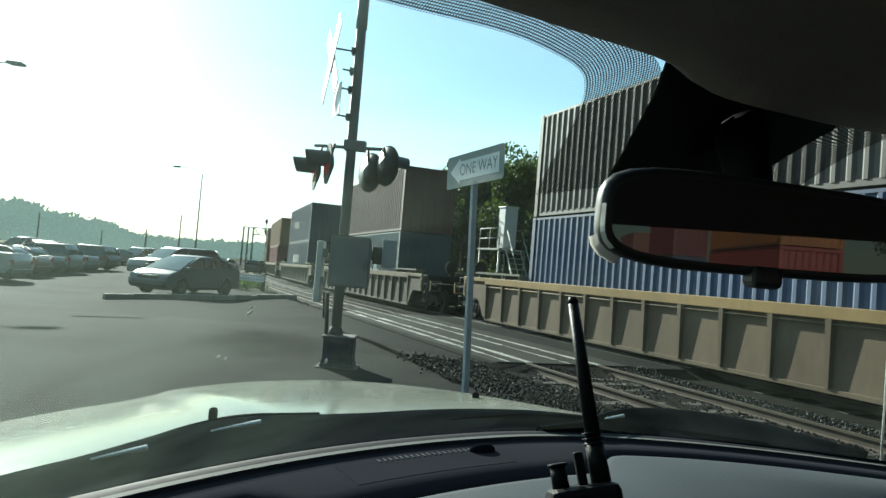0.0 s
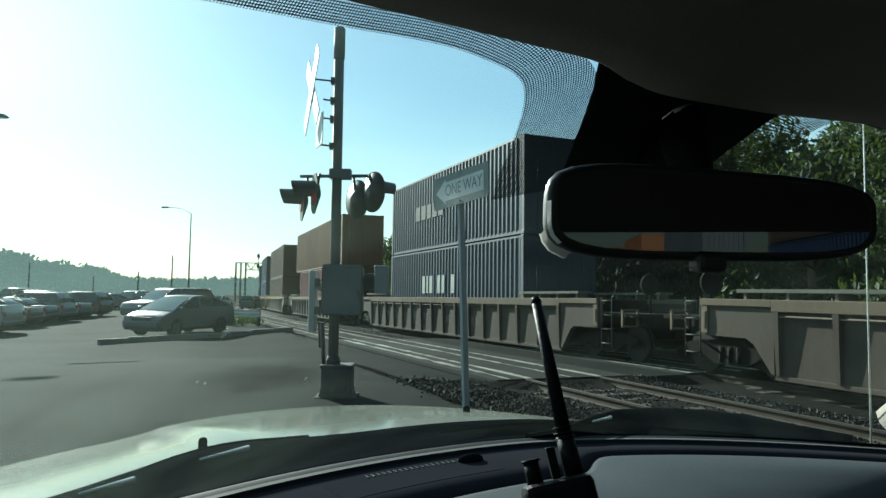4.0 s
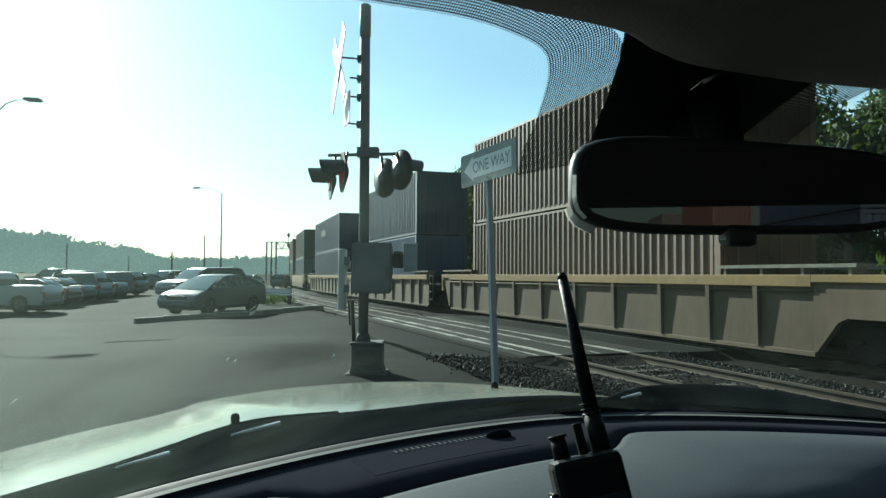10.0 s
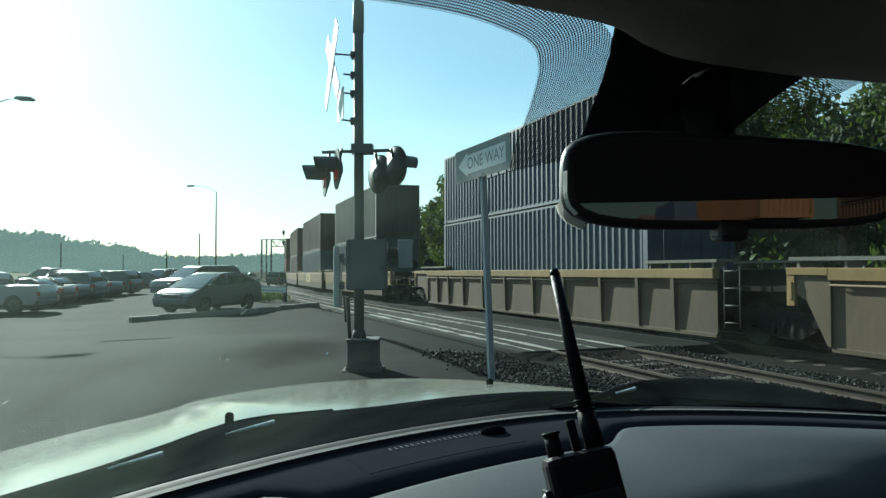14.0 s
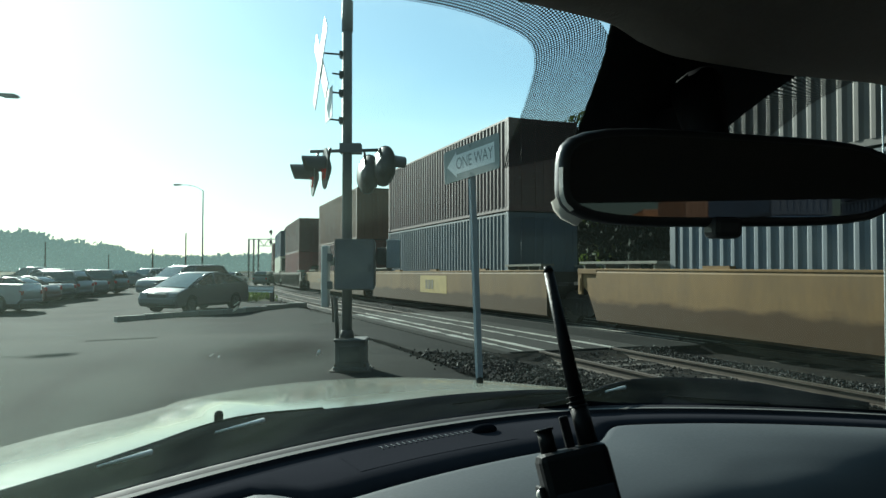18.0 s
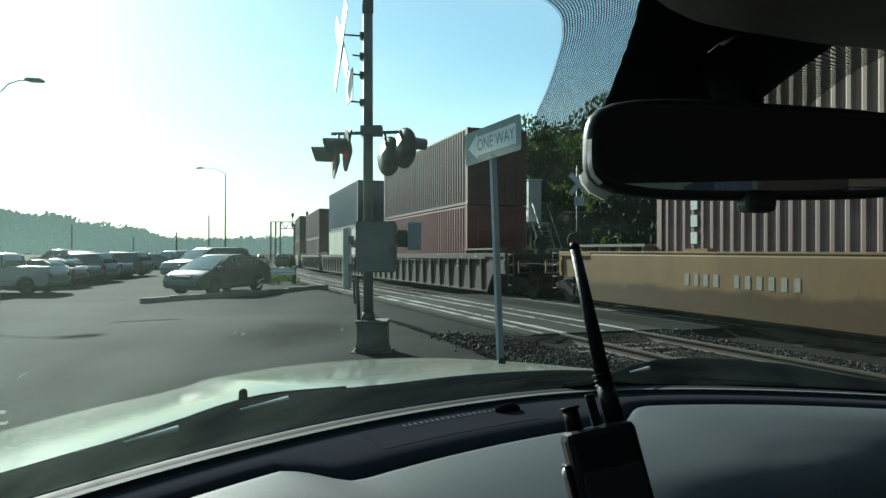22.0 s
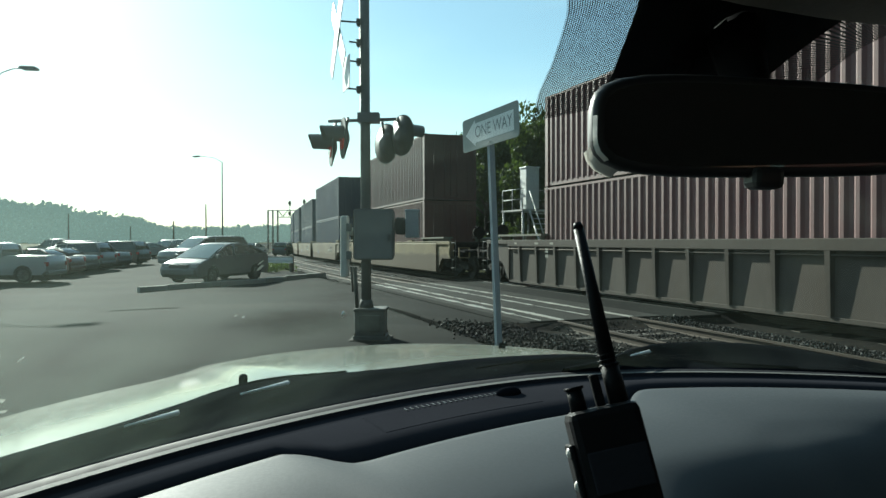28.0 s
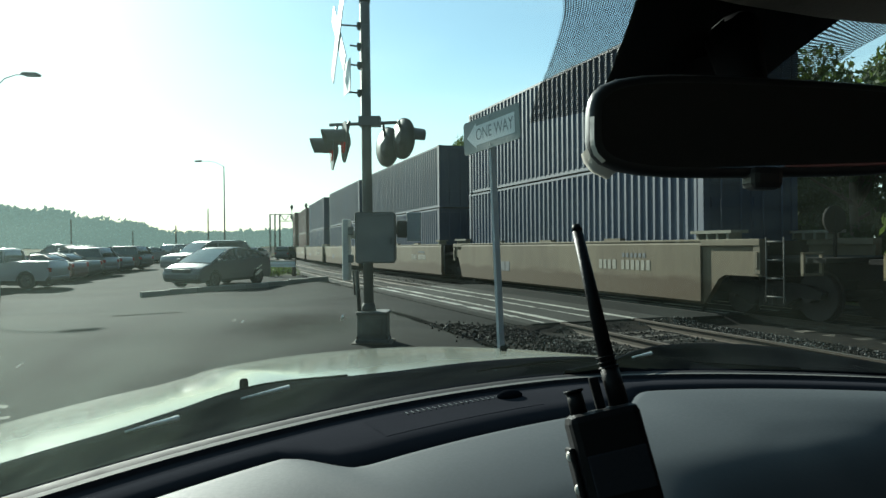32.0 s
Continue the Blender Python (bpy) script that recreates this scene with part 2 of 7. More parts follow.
def glass(name, tint=(1, 1, 1), haze=0.0, gloss=0.06, haze_color=(0.8, 0.82, 0.78)):
    m = bpy.data.materials.new(name)
    m.use_nodes = True
    n, l = m.node_tree.nodes, m.node_tree.links
    n.remove(n["Principled BSDF"])
    tr, gl = n.new("ShaderNodeBsdfTransparent"), n.new("ShaderNodeBsdfGlossy")
    tr.inputs[0].default_value = (*tint, 1)
    gl.inputs["Roughness"].default_value = 0.02
    mx = n.new("ShaderNodeMixShader")
    mx.inputs[0].default_value = gloss
    l.new(tr.outputs[0], mx.inputs[1])
    l.new(gl.outputs[0], mx.inputs[2])
    out = mx
    if haze:
        tl = n.new("ShaderNodeBsdfRefraction")
        tl.inputs["Color"].default_value = (*haze_color, 1)
        tl.inputs["Roughness"].default_value, tl.inputs["IOR"].default_value = 0.30, 1.1
        no = n.new("ShaderNodeTexNoise")
        no.inputs["Scale"].default_value, no.inputs["Detail"].default_value = 4.0, 6.0
        tc = n.new("ShaderNodeTexCoord")
        l.new(tc.outputs["Object"], no.inputs["Vector"])
        mr = n.new("ShaderNodeMapRange")
        mr.inputs["To Min"].default_value, mr.inputs["To Max"].default_value = haze * 0.4, haze * 1.6
        l.new(no.outputs["Fac"], mr.inputs["Value"])
        m2 = n.new("ShaderNodeMixShader")
        l.new(mr.outputs[0], m2.inputs[0])
        l.new(mx.outputs[0], m2.inputs[1])
        l.new(tl.outputs[0], m2.inputs[2])
        out = m2
        # a thin film of dust that scatters the sun
        dust, m3 = n.new("ShaderNodeBsdfTranslucent"), n.new("ShaderNodeMixShader")
        dust.inputs["Color"].default_value = (0.81, 1.0, 0.82, 1)
        # smeared dust, set thicker on the driver's side to imitate the glare veil there
        sep, side, smear, dm, dmul = n.new("ShaderNodeSeparateXYZ"), n.new("ShaderNodeMapRange"), n.new("ShaderNodeTexNoise"), n.new("ShaderNodeMapRange"), n.new("ShaderNodeMath")
        dmap = n.new("ShaderNodeMapping")
        dmap.inputs["Rotation"].default_value, dmap.inputs["Scale"].default_value = (0, 0, 0.5), (5.0, 16.0, 5.0)
        smear.inputs["Scale"].default_value, smear.inputs["Detail"].default_value = 1.6, 4.0
        l.new(tc.outputs["Object"], sep.inputs[0])
        l.new(tc.outputs["Object"], dmap.inputs["Vector"])
        l.new(dmap.outputs[0], smear.inputs["Vector"])
        l.new(sep.outputs["X"], side.inputs["Value"])
        side.inputs["From Min"].default_value, side.inputs["From Max"].default_value = -0.05, 0.32
        side.inputs["To Min"].default_value, side.inputs["To Max"].default_value = 0.0220, 0.0032
        l.new(smear.outputs["Fac"], dm.inputs["Value"])
        dm.inputs["From Min"].default_value, dm.inputs["From Max"].default_value = 0.3, 0.7
        dm.inputs["To Min"].default_value, dm.inputs["To Max"].default_value = 0.30, 1.65
        dmul.operation = "MULTIPLY"
        l.new(side.outputs[0], dmul.inputs[0])
        l.new(dm.outputs[0], dmul.inputs[1])
        l.new(dmul.outputs[0], m3.inputs[0])
        l.new(m2.outputs[0], m3.inputs[1])
        l.new(dust.outputs[0], m3.inputs[2])
        out = m3
    l.new(out.outputs[0], n["Material Output"].inputs[0])
    return m


ASPHALT = material("asphalt", (0.015, 0.0155, 0.015), 0.95, var=0.5, scale=0.28, fine=30, bump=0.12, dirt=(0.033, 0.033, 0.029), dirt_amount=0.9, spec=0.03, stretch=(0.55, 1.6, 1))
BALLAST = material("ballast_stone", (0.017, 0.0165, 0.016), 0.75, var=0.35, scale=8, fine=60, bump=0.6, island=True, spec=0.05)
BALLAST_PALE = material("pale_ballast_stone", (0.060, 0.058, 0.055), 0.6, var=0.35, scale=8, fine=60, bump=0.6, island=True, spec=0.2)
BALLAST_BED = material("ballast_bed", (0.0095, 0.009, 0.0088), 0.95, var=0.5, scale=5, fine=70, bump=0.6, spec=0.05, dirt=(0.036, 0.028, 0.018), dirt_amount=0.6)
CONCRETE = material("concrete", (0.26, 0.25, 0.215), 0.85, var=0.2, scale=2.5, fine=50, bump=0.4, dirt=(0.16, 0.15, 0.14))
PANEL = material("crossing_panel", (0.036, 0.0355, 0.033), 0.85, var=0.25, scale=1.5, fine=40, bump=0.4, dirt=(0.03, 0.029, 0.026), dirt_amount=0.6, spec=0.05)
RAIL_TOP = material("rail_steel", (0.055, 0.047, 0.035), 0.5, 0.1, var=0.2, scale=3, bump=0.05)
RAIL_SIDE = material("rail_rust", (0.055, 0.039, 0.028), 0.85, 0.2, var=0.3, scale=5)
TIE = material("tie_wood", (0.045, 0.036, 0.025), 0.9, var=0.5, scale=3, dirt=(0.02, 0.018, 0.016), dirt_amount=0.8, stretch=(1, 8, 1), bump=0.5)
GALV = material("galvanized_steel", (0.22, 0.225, 0.22), 0.5, 0.7, var=0.15, scale=4)
ALU = material("brushed_aluminium", (0.115, 0.118, 0.115), 0.6, 0.1, var=0.12, scale=3)
GREY_BOX = material("grey_cabinet_paint", (0.165, 0.168, 0.168), 0.55, 0.1, var=0.12, scale=5, dirt=(0.2, 0.19, 0.18), dirt_amount=0.35)
BLACK = material("black_paint", (0.027, 0.027, 0.028), 0.45, var=0.3, scale=6, bump=0.05)
RED_LENS = material("red_lens", (0.35, 0.02, 0.02), 0.2, var=0.2, scale=20, bump=0.0)
WHITE = material("white_paint", (0.78, 0.78, 0.76), 0.5, var=0.06, scale=5, dirt=(0.45, 0.43, 0.4), dirt_amount=0.25)
SIGN_BLACK = material("sign_black", (0.17, 0.195, 0.185), 0.5, var=0.1, scale=6)
SIGN_WHITE = material("sign_white", (0.72, 0.74, 0.72), 0.45, var=0.08, scale=6)
RED_LENS.node_tree.nodes["Principled BSDF"].inputs["Emission Color"].default_value = (1.0, 0.05, 0.03, 1)
RED_LENS.node_tree.nodes["Principled BSDF"].inputs["Emission Strength"].default_value = 0.03   # signal lamps in use
YELLOW_RED = material("red_white_tape", (0.6, 0.12, 0.08), 0.5, var=0.2)
LEAF = material("foliage", (0.050, 0.070, 0.027), 0.75, var=0.35, scale=0.6, fine=6, bump=0.0, island=True)
SHADED_LEAF = material("evergreen_foliage", (0.016, 0.026, 0.019), 0.85, var=0.35, scale=0.6, fine=6, bump=0.0, island=True, spec=0.1)
BARK = material("bark", (0.10, 0.075, 0.055), 0.9, var=0.3, scale=6, stretch=(1, 1, 0.2), bump=0.6)
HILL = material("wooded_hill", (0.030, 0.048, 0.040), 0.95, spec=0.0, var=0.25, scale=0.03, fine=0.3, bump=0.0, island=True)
# leaves let light through
ln, ll = LEAF.node_tree.nodes, LEAF.node_tree.links
through_leaf, leaf_mix = ln.new("ShaderNodeBsdfTranslucent"), ln.new("ShaderNodeMixShader")
through_leaf.inputs["Color"].default_value = (0.085, 0.125, 0.022, 1)
leaf_mix.inputs[0].default_value = 0.28
ll.new(ln["Principled BSDF"].outputs[0], leaf_mix.inputs[1])
ll.new(through_leaf.outputs[0], leaf_mix.inputs[2])
ll.new(leaf_mix.outputs[0], ln["Material Output"].inputs[0])
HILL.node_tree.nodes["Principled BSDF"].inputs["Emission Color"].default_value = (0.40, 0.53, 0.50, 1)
HILL.node_tree.nodes["Principled BSDF"].inputs["Emission Strength"].default_value = 0.245   # backdrop: glow standing in for the haze over the distance
GRASS = material("dry_grass", (0.045, 0.048, 0.022), 0.95, var=0.35, scale=0.8, fine=15, bump=0.4, spec=0.02)


def part(name, bm, mat, parent=None, label="", smooth=False):
    """Links a bmesh as one mesh object, under a thing or a part."""
    me = bpy.data.meshes.new(name)
    bm.normal_update()
    bm.to_mesh(me)
    bm.free()
    for m in (mat if isinstance(mat, (list, tuple)) else (mat,)):
        me.materials.append(m)
    if smooth:
        for p in me.polygons:
            p.use_smooth = True
    ob = new(name, me)
    if parent:
        ob.parent = parent
    if label:
        ob["label"] = label
    return ob


def again(ob, m, parent=None):
    """The same mesh once more, as a part of its own."""
    o = new(ob.name, ob.data)
    o.parent = parent or ob.parent
    o.matrix_basis = m
    if "label" in ob:
        o["label"] = ob["label"]
    return o


def empty(name, label="", category="", group="", m=None, kind=""):
    ob = new(name)
    ob.empty_display_size = 0.2
    if m is not None:
        ob.matrix_basis = m
    return tagged(ob, label, category, group, kind)


def box(bm, x0, x1, y0, y1, z0, z1, bevel=0.0, idx=0):
    r = bmesh.ops.create_cube(bm, size=1, matrix=Matrix.Translation(((x0 + x1) / 2, (y0 + y1) / 2, (z0 + z1) / 2)) @ Matrix.Diagonal((abs(x1 - x0), abs(y1 - y0), abs(z1 - z0), 1)))
    fs = {f for v in r["verts"] for f in v.link_faces}
    for f in fs:
        f.material_index = idx
    if bevel:
        es = {e for v in r["verts"] for e in v.link_edges}
        bmesh.ops.bevel(bm, geom=list(es), offset=bevel, segments=2, affect="EDGES", profile=0.5)
    return bm


def boxes(*dims, bevel=0.0):
    bm = bmesh.new()
    for d in dims:
        box(bm, *d, bevel=bevel)
    return bm


def tube(bm, a, b, r0, r1=None, seg=10, caps=True, idx=0):
    a, b = Vector(a), Vector(b)
    d = b - a
    m = Matrix.Translation((a + b) / 2) @ d.to_track_quat("Z", "Y").to_matrix().to_4x4()
    r = bmesh.ops.create_cone(bm, segments=seg, radius1=r0, radius2=r0 if r1 is None else r1, depth=d.length, cap_ends=caps, cap_tris=False, matrix=m)
    for f in {f for v in r["verts"] for f in v.link_faces}:
        f.material_index = idx
        f.smooth = len(f.verts) == 4
    return bm


def prism(bm, pts, axis, lo, hi, idx=0):
    """A closed outline of 2D points drawn out along an axis from lo to hi."""
    def at(p, v):
        return {"x": (v, p[0], p[1]), "y": (p[0], v, p[1]), "z": (p[0], p[1], v)}[axis]
    a, b = [bm.verts.new(at(p, lo)) for p in pts], [bm.verts.new(at(p, hi)) for p in pts]
    fs = [bm.faces.new(a), bm.faces.new(b[::-1])]
    for i in range(len(pts)):
        j = (i + 1) % len(pts)
        fs.append(bm.faces.new((a[j], a[i], b[i], b[j])))
    for f in fs:
        f.material_index = idx
    bmesh.ops.recalc_face_normals(bm, faces=fs)
    return bm


def ribbon(bm, rows, idx=0, smooth=True, close=False):
    """Faces between rows of points."""
    vs = [[bm.verts.new(p) for p in r] for r in rows]
    for a, b in zip(vs, vs[1:]):
        for i in range(len(a) - 1):
            f = bm.faces.new((a[i], a[i + 1], b[i + 1], b[i]))
            f.material_index, f.smooth = idx, smooth
    return vs


def writing(text, size, mat, parent, m, name="lettering", depth=0.002, label="", squeeze=1.0):
    cu = bpy.data.curves.new(name, "FONT")
    cu.body, cu.size, cu.extrude = text, size, depth
    cu.align_x, cu.align_y = "CENTER", "CENTER"
    tmp = bpy.data.objects.new("tmp", cu)
    scene.collection.objects.link(tmp)
    me = bpy.data.meshes.new_from_object(tmp.evaluated_get(bpy.context.evaluated_depsgraph_get()))
    bpy.data.objects.remove(tmp)
    me.materials.clear()
    me.materials.append(mat)
    ob = new(name, me)
    ob.parent = parent
    ob.matrix_basis = m @ Matrix.Diagonal((squeeze, 1, 1, 1))
    if label:
        ob["label"] = label
    return ob


# ---- ground ----
def build_ground():
    bm = bmesh.new()
    xs = [-1200, -500, -250, -140, -90] + list(np.linspace(-60, -14, 24)) + list(np.linspace(-13, 20, 100)) + list(np.linspace(21, 60, 20)) + [90, 160, 400, 1200]
    ys = [-1200, -400, -150, -80, -50] + list(np.linspace(-40, -2, 20)) + list(np.linspace(-1, 46, 142)) + list(np.linspace(48, 150, 52)) + [180, 240, 400, 900, 3000]
    rows = [[(x, y, ground_z(x, y)) for x in xs] for y in ys]
    ribbon(bm, rows)
    for f in bm.faces:
        c = f.calc_center_median()
        q, p = plan(c.x, c.y)
        if p >= 13.4:
            f.material_index = 2
        elif (3.6 < p <= 5.2 and q > 36) or (p < 0 and c.y > 108):
            f.material_index = 2
    ob = part("ground", bm, (ASPHALT, BALLAST_BED, GRASS))
    return tagged(ob, "worn grey asphalt lot with ballast and grass beside the tracks", "ground", kind="structure")


GROUND = build_ground()


def build_bed():
    """The dark bed of the ballast on both sides of the crossing, with ragged edges."""
    rnd = random.Random(8)
    for q0, q1, n in ((-60.0, 11.1, 180), (22.9, 200.0, 150)):
        bm, rows = bmesh.new(), []
        for i in range(n + 1):
            q = q0 + (q1 - q0) * i / n
            inner = (3.3 + 1.5 * ease(q, 10.0, 11.1) + 0.22 * rnd.uniform(-1, 1) if q0 < 0 else 5.0 + 0.15 * rnd.uniform(-1, 1))
            row = []
            for p in [inner] + list(np.linspace(inner + 0.3, 13.5, 26)):
                v = on_track(q, p).translation
                row.append((v.x, v.y, ground_z(v.x, v.y) + (0.014 + rnd.uniform(0.0, 0.026) * ease(p, 5.4, 5.8) if p > inner else -0.01)))
            rows.append(row)
        ribbon(bm, rows)
        tagged(part("ballast_bed", bm, BALLAST_BED), "dark grimy bed of crushed stone under the tracks", "ballast", kind="structure")


build_bed()


# ---- tracks ----
def build_track(name, centre):
    tr = empty(name, "steel rails on wooden ties in dark ballast", "railway track", kind="structure")
    qs = [-160, -60, -30] + list(np.arange(-20, 28, 4.0)) + list(np.arange(28, 260, 6.0))
    for side in (-1, 1):
        rows, top = [], []
        for q in qs:
            m = on_track(q, centre)
            y = side * 0.7525
            rows.append([m @ Vector((0, y + dy, z)) for dy, z in ((-0.07, -0.15), (-0.07, -0.135), (-0.012, -0.115), (-0.012, -0.045), (-0.036, -0.03), (-0.036, -0.002))])
            rows[-1] += [m @ Vector((0, y + dy, z)) for dy, z in ((0.036, -0.002), (0.036, -0.03), (0.012, -0.045), (0.012, -0.115), (0.07, -0.135), (0.07, -0.15))]
        bm = bmesh.new()
        ribbon(bm, rows, smooth=False)
        for f in bm.faces:
            if f.calc_center_median().z > -0.03:
                f.material_index = 1
        part("rail", bm, (RAIL_SIDE, RAIL_TOP), tr)
    bm = boxes((-0.11, 0.11, -1.28, 1.28, -0.30, -0.134), bevel=0.012)
    first = part("tie", bm, TIE, tr)
    first.matrix_basis = on_track(-6, centre)
    n = 0
    for i in range(1, 150):
        q = -6 + i * 0.53
        if 10.9 < q < 23.2:
            continue
        again(first, on_track(q, centre) @ pose(0, random.uniform(-0.04, 0.04), random.uniform(-0.01, 0.01), 0, 0, random.uniform(-1, 1)))
    bm = bmesh.new()
    for i in range(150, 420):
        m = on_track(-6 + i * 0.53, centre)
        n0 = len(bm.verts)
        box(bm, -0.11, 0.11, -1.28, 1.28, -0.30, -0.134)
        bm.verts.ensure_lookup_table()
        bmesh.ops.transform(bm, matrix=m, verts=bm.verts[n0:])
    tagged(part("far_ties", bm, TIE, tr), kind="stuff")
    return tr


TRACK_A = build_track("track_1", NEAR_TRACK)
TRACK_B = build_track("track_2", FAR_TRACK)


def build_crossing():
    """Concrete crossing panels between and beside the rails, and the asphalt between."""
    cr = empty("crossing_surface", "grey concrete crossing panels between the rails", "level crossing", kind="structure")
    for centre in (NEAR_TRACK, FAR_TRACK):
        for y0, y1 in ((-1.42, -0.81), (-0.67, 0.67), (0.81, 1.42)):
            bm = boxes((-1.19, 1.19, y0, y1, -0.20, 0.002), bevel=0.012)
            first = part("panel", bm, PANEL, cr)
            first.matrix_basis = on_track(12.4, centre)
            for i in range(1, 5):
                again(first, on_track(12.4 + i * 2.4, centre))
    for y0, y1 in ((-1.68, -1.43), (1.43, 2.56), (5.43, 6.4)):
        bm = boxes((-6.2, 6.2, y0, y1, -0.2, -0.004))
        part("asphalt_strip", bm, ASPHALT, cr).matrix_basis = on_track(17.2, NEAR_TRACK)
    wear = random.Random(19)
    # light steel edge strips along the rails, and dark tar seams in the asphalt
    for centre in (NEAR_TRACK, FAR_TRACK):
        for y in (-1.12, -0.70, 0.13, 0.75):
            q = 11.25
            while q < 23.0:
                # worn lengths, some sunk or broken away
                run_, w, sink = wear.uniform(0.25, 1.5), wear.choice((0.025, 0.045, 0.055, 0.075)), wear.choice((0.0, 0.0, 0.001, 0.002))
                bm, rows = bmesh.new(), []
                for k in range(5):
                    m, ww = on_track(min(23.4, q + run_ * k / 4), centre), w * wear.uniform(0.45, 1.35)
                    rows.append([m @ Vector((0, y + dy, z - sink)) for dy, z in ((-ww - 0.002, -0.02), (-ww, 0.006), (ww, 0.006), (ww + 0.002, -0.02))])
                ribbon(bm, rows, smooth=False)
                part("edge_strip", bm, STRIP, cr, "light worn steel edge strip")
                q += run_ + wear.choice((0.01, 0.03, 0.12))
    for a, b, w in (((-1.62, 14.9), (0.72, 8.6), 0.085), ((-6.9, 14.5), (-5.7, 15.1), 0.06)):
        a, b = Vector((*a, 0)), Vector((*b, 0))
        n = Vector((a.y - b.y, b.x - a.x, 0)).normalized() * w
        rnd, bm, rows = random.Random(3), bmesh.new(), []
        for i in range(15):
            c = a.lerp(b, i / 14) + n * rnd.uniform(-0.3, 0.3)
            rows.append([(c.x + n.x * k, c.y + n.y * k, ground_z(c.x, c.y) + 0.012) for k in (-rnd.uniform(0.7, 1.1), rnd.uniform(0.7, 1.1))])
        ribbon(bm, rows)
        part("tar_seam", bm, TAR, cr, "dark tar seam in the asphalt")
    return cr


STRIP = material("worn_strip_steel", (0.34, 0.33, 0.29), 0.55, 0.2, var=0.3, scale=2.5, bump=0.1, dirt=(0.08, 0.075, 0.065), dirt_amount=0.6)
TAR = material("tar_seam", (0.019, 0.019, 0.018), 0.95, var=0.4, scale=3, bump=0.1, spec=0.0)
build_crossing()


def build_ballast():
    """Loose stones along the near side of the tracks, where they can be told apart."""
    rnd = random.Random(5)
    bm = bmesh.new()
    shapes = []
    for k in range(7):
        b = bmesh.new()
        bmesh.ops.create_icosphere(b, subdivisions=1, radius=1)
        for v in b.verts:
            v.co = v.co * rnd.uniform(0.65, 1.2)
        shapes.append(([v.co.copy() for v in b.verts], [[v.index for v in f.verts] for f in b.faces]))
        b.free()
    verts, faces, pale = [], [], []
    for i in range(38000):
        if i < 33000:
            q, p = rnd.uniform(-3, 11.0), rnd.triangular(2.9, 10.2, 4.4) if rnd.random() < 0.66 else rnd.uniform(7.5, 9.4)
            if p < 3.3 + 1.6 * ease(q, 10.2, 11.0) and rnd.random() < 0.93:
                continue
            if abs(abs(p - NEAR_TRACK) - 0.7525) < 0.08 or p > 8.9:
                continue
        else:
            q, p = rnd.uniform(23.3, 60), rnd.uniform(4.6, 9.8)
        v = C0 + ALONG * q + ACROSS * p
        if q > BEND_AT:
            v = (on_track(q, p)).translation
        s = rnd.uniform(0.009, 0.024)
        on_tie = abs(p - NEAR_TRACK) < 1.3 or abs(p - FAR_TRACK) < 1.3
        z = ground_z(v.x, v.y) + 0.024 + (rnd.uniform(0.0, 0.02) if not on_tie else rnd.uniform(-0.012, 0.014)) + 0.05 * ease(p, 7.75, 8.1) * (1 - ease(p, 8.5, 8.9))
        co, fa = shapes[i % 7]
        turn = Euler((rnd.uniform(0, 6), rnd.uniform(0, 6), rnd.uniform(0, 6))).to_matrix()
        n0 = len(verts)
        verts += [tuple(turn @ c * s + Vector((v.x, v.y, z))) for c in co]
        faces += [[n0 + j for j in f] for f in fa]
        pale += [int(rnd.random() < (0.38 if 7.8 < p < 8.75 else 0.10))] * len(fa)
    me = bpy.data.meshes.new("ballast")
    me.from_pydata(verts, [], faces)
    me.materials.append(BALLAST)
    me.materials.append(BALLAST_PALE)
    me.polygons.foreach_set("material_index", pale)
    tagged(new("ballast", me), "loose grey crushed stone beside the rails", "ballast", kind="stuff")


build_ballast()

# ---- train ----
def run(t):
    """Metres that the train has run since the start."""
    return 8.841 * t + 0.01551 * t * t + 8e-6 * t**3


TIMES = [2.0 * i for i in range(17)]
MOVING = []   # thing, metres of train at the start, height


def rides(ob, s, z=0.0):
    ob.matrix_basis = on_track(s - 3.64, FAR_TRACK, z)
    MOVING.append((ob, s, z))
    return ob


def steel(name, c, rust=0.35, rough=0.60, body=0.31, spec=0.68, sheen=0.05):
    """Weathered paint on steel: streaks of grime down the sides."""
    c = [body * v for v in c]
    m = material(name, c, rough, 0.0, var=0.22, scale=0.9, fine=12, stretch=(1.0, 1.0, 0.35), bump=0.03, dirt=(0.075, 0.055, 0.04), dirt_amount=rust, spec=spec)
    # a film of chalky dust
    b = m.node_tree.nodes["Principled BSDF"]
    b.inputs["Sheen Weight"].default_value, b.inputs["Sheen Roughness"].default_value = sheen, 0.35
    return m


def car_steel(name, c, rust=0.45, rough=0.75):
    return steel(name, c, rust, rough, 0.54, 0.15, 0.0)


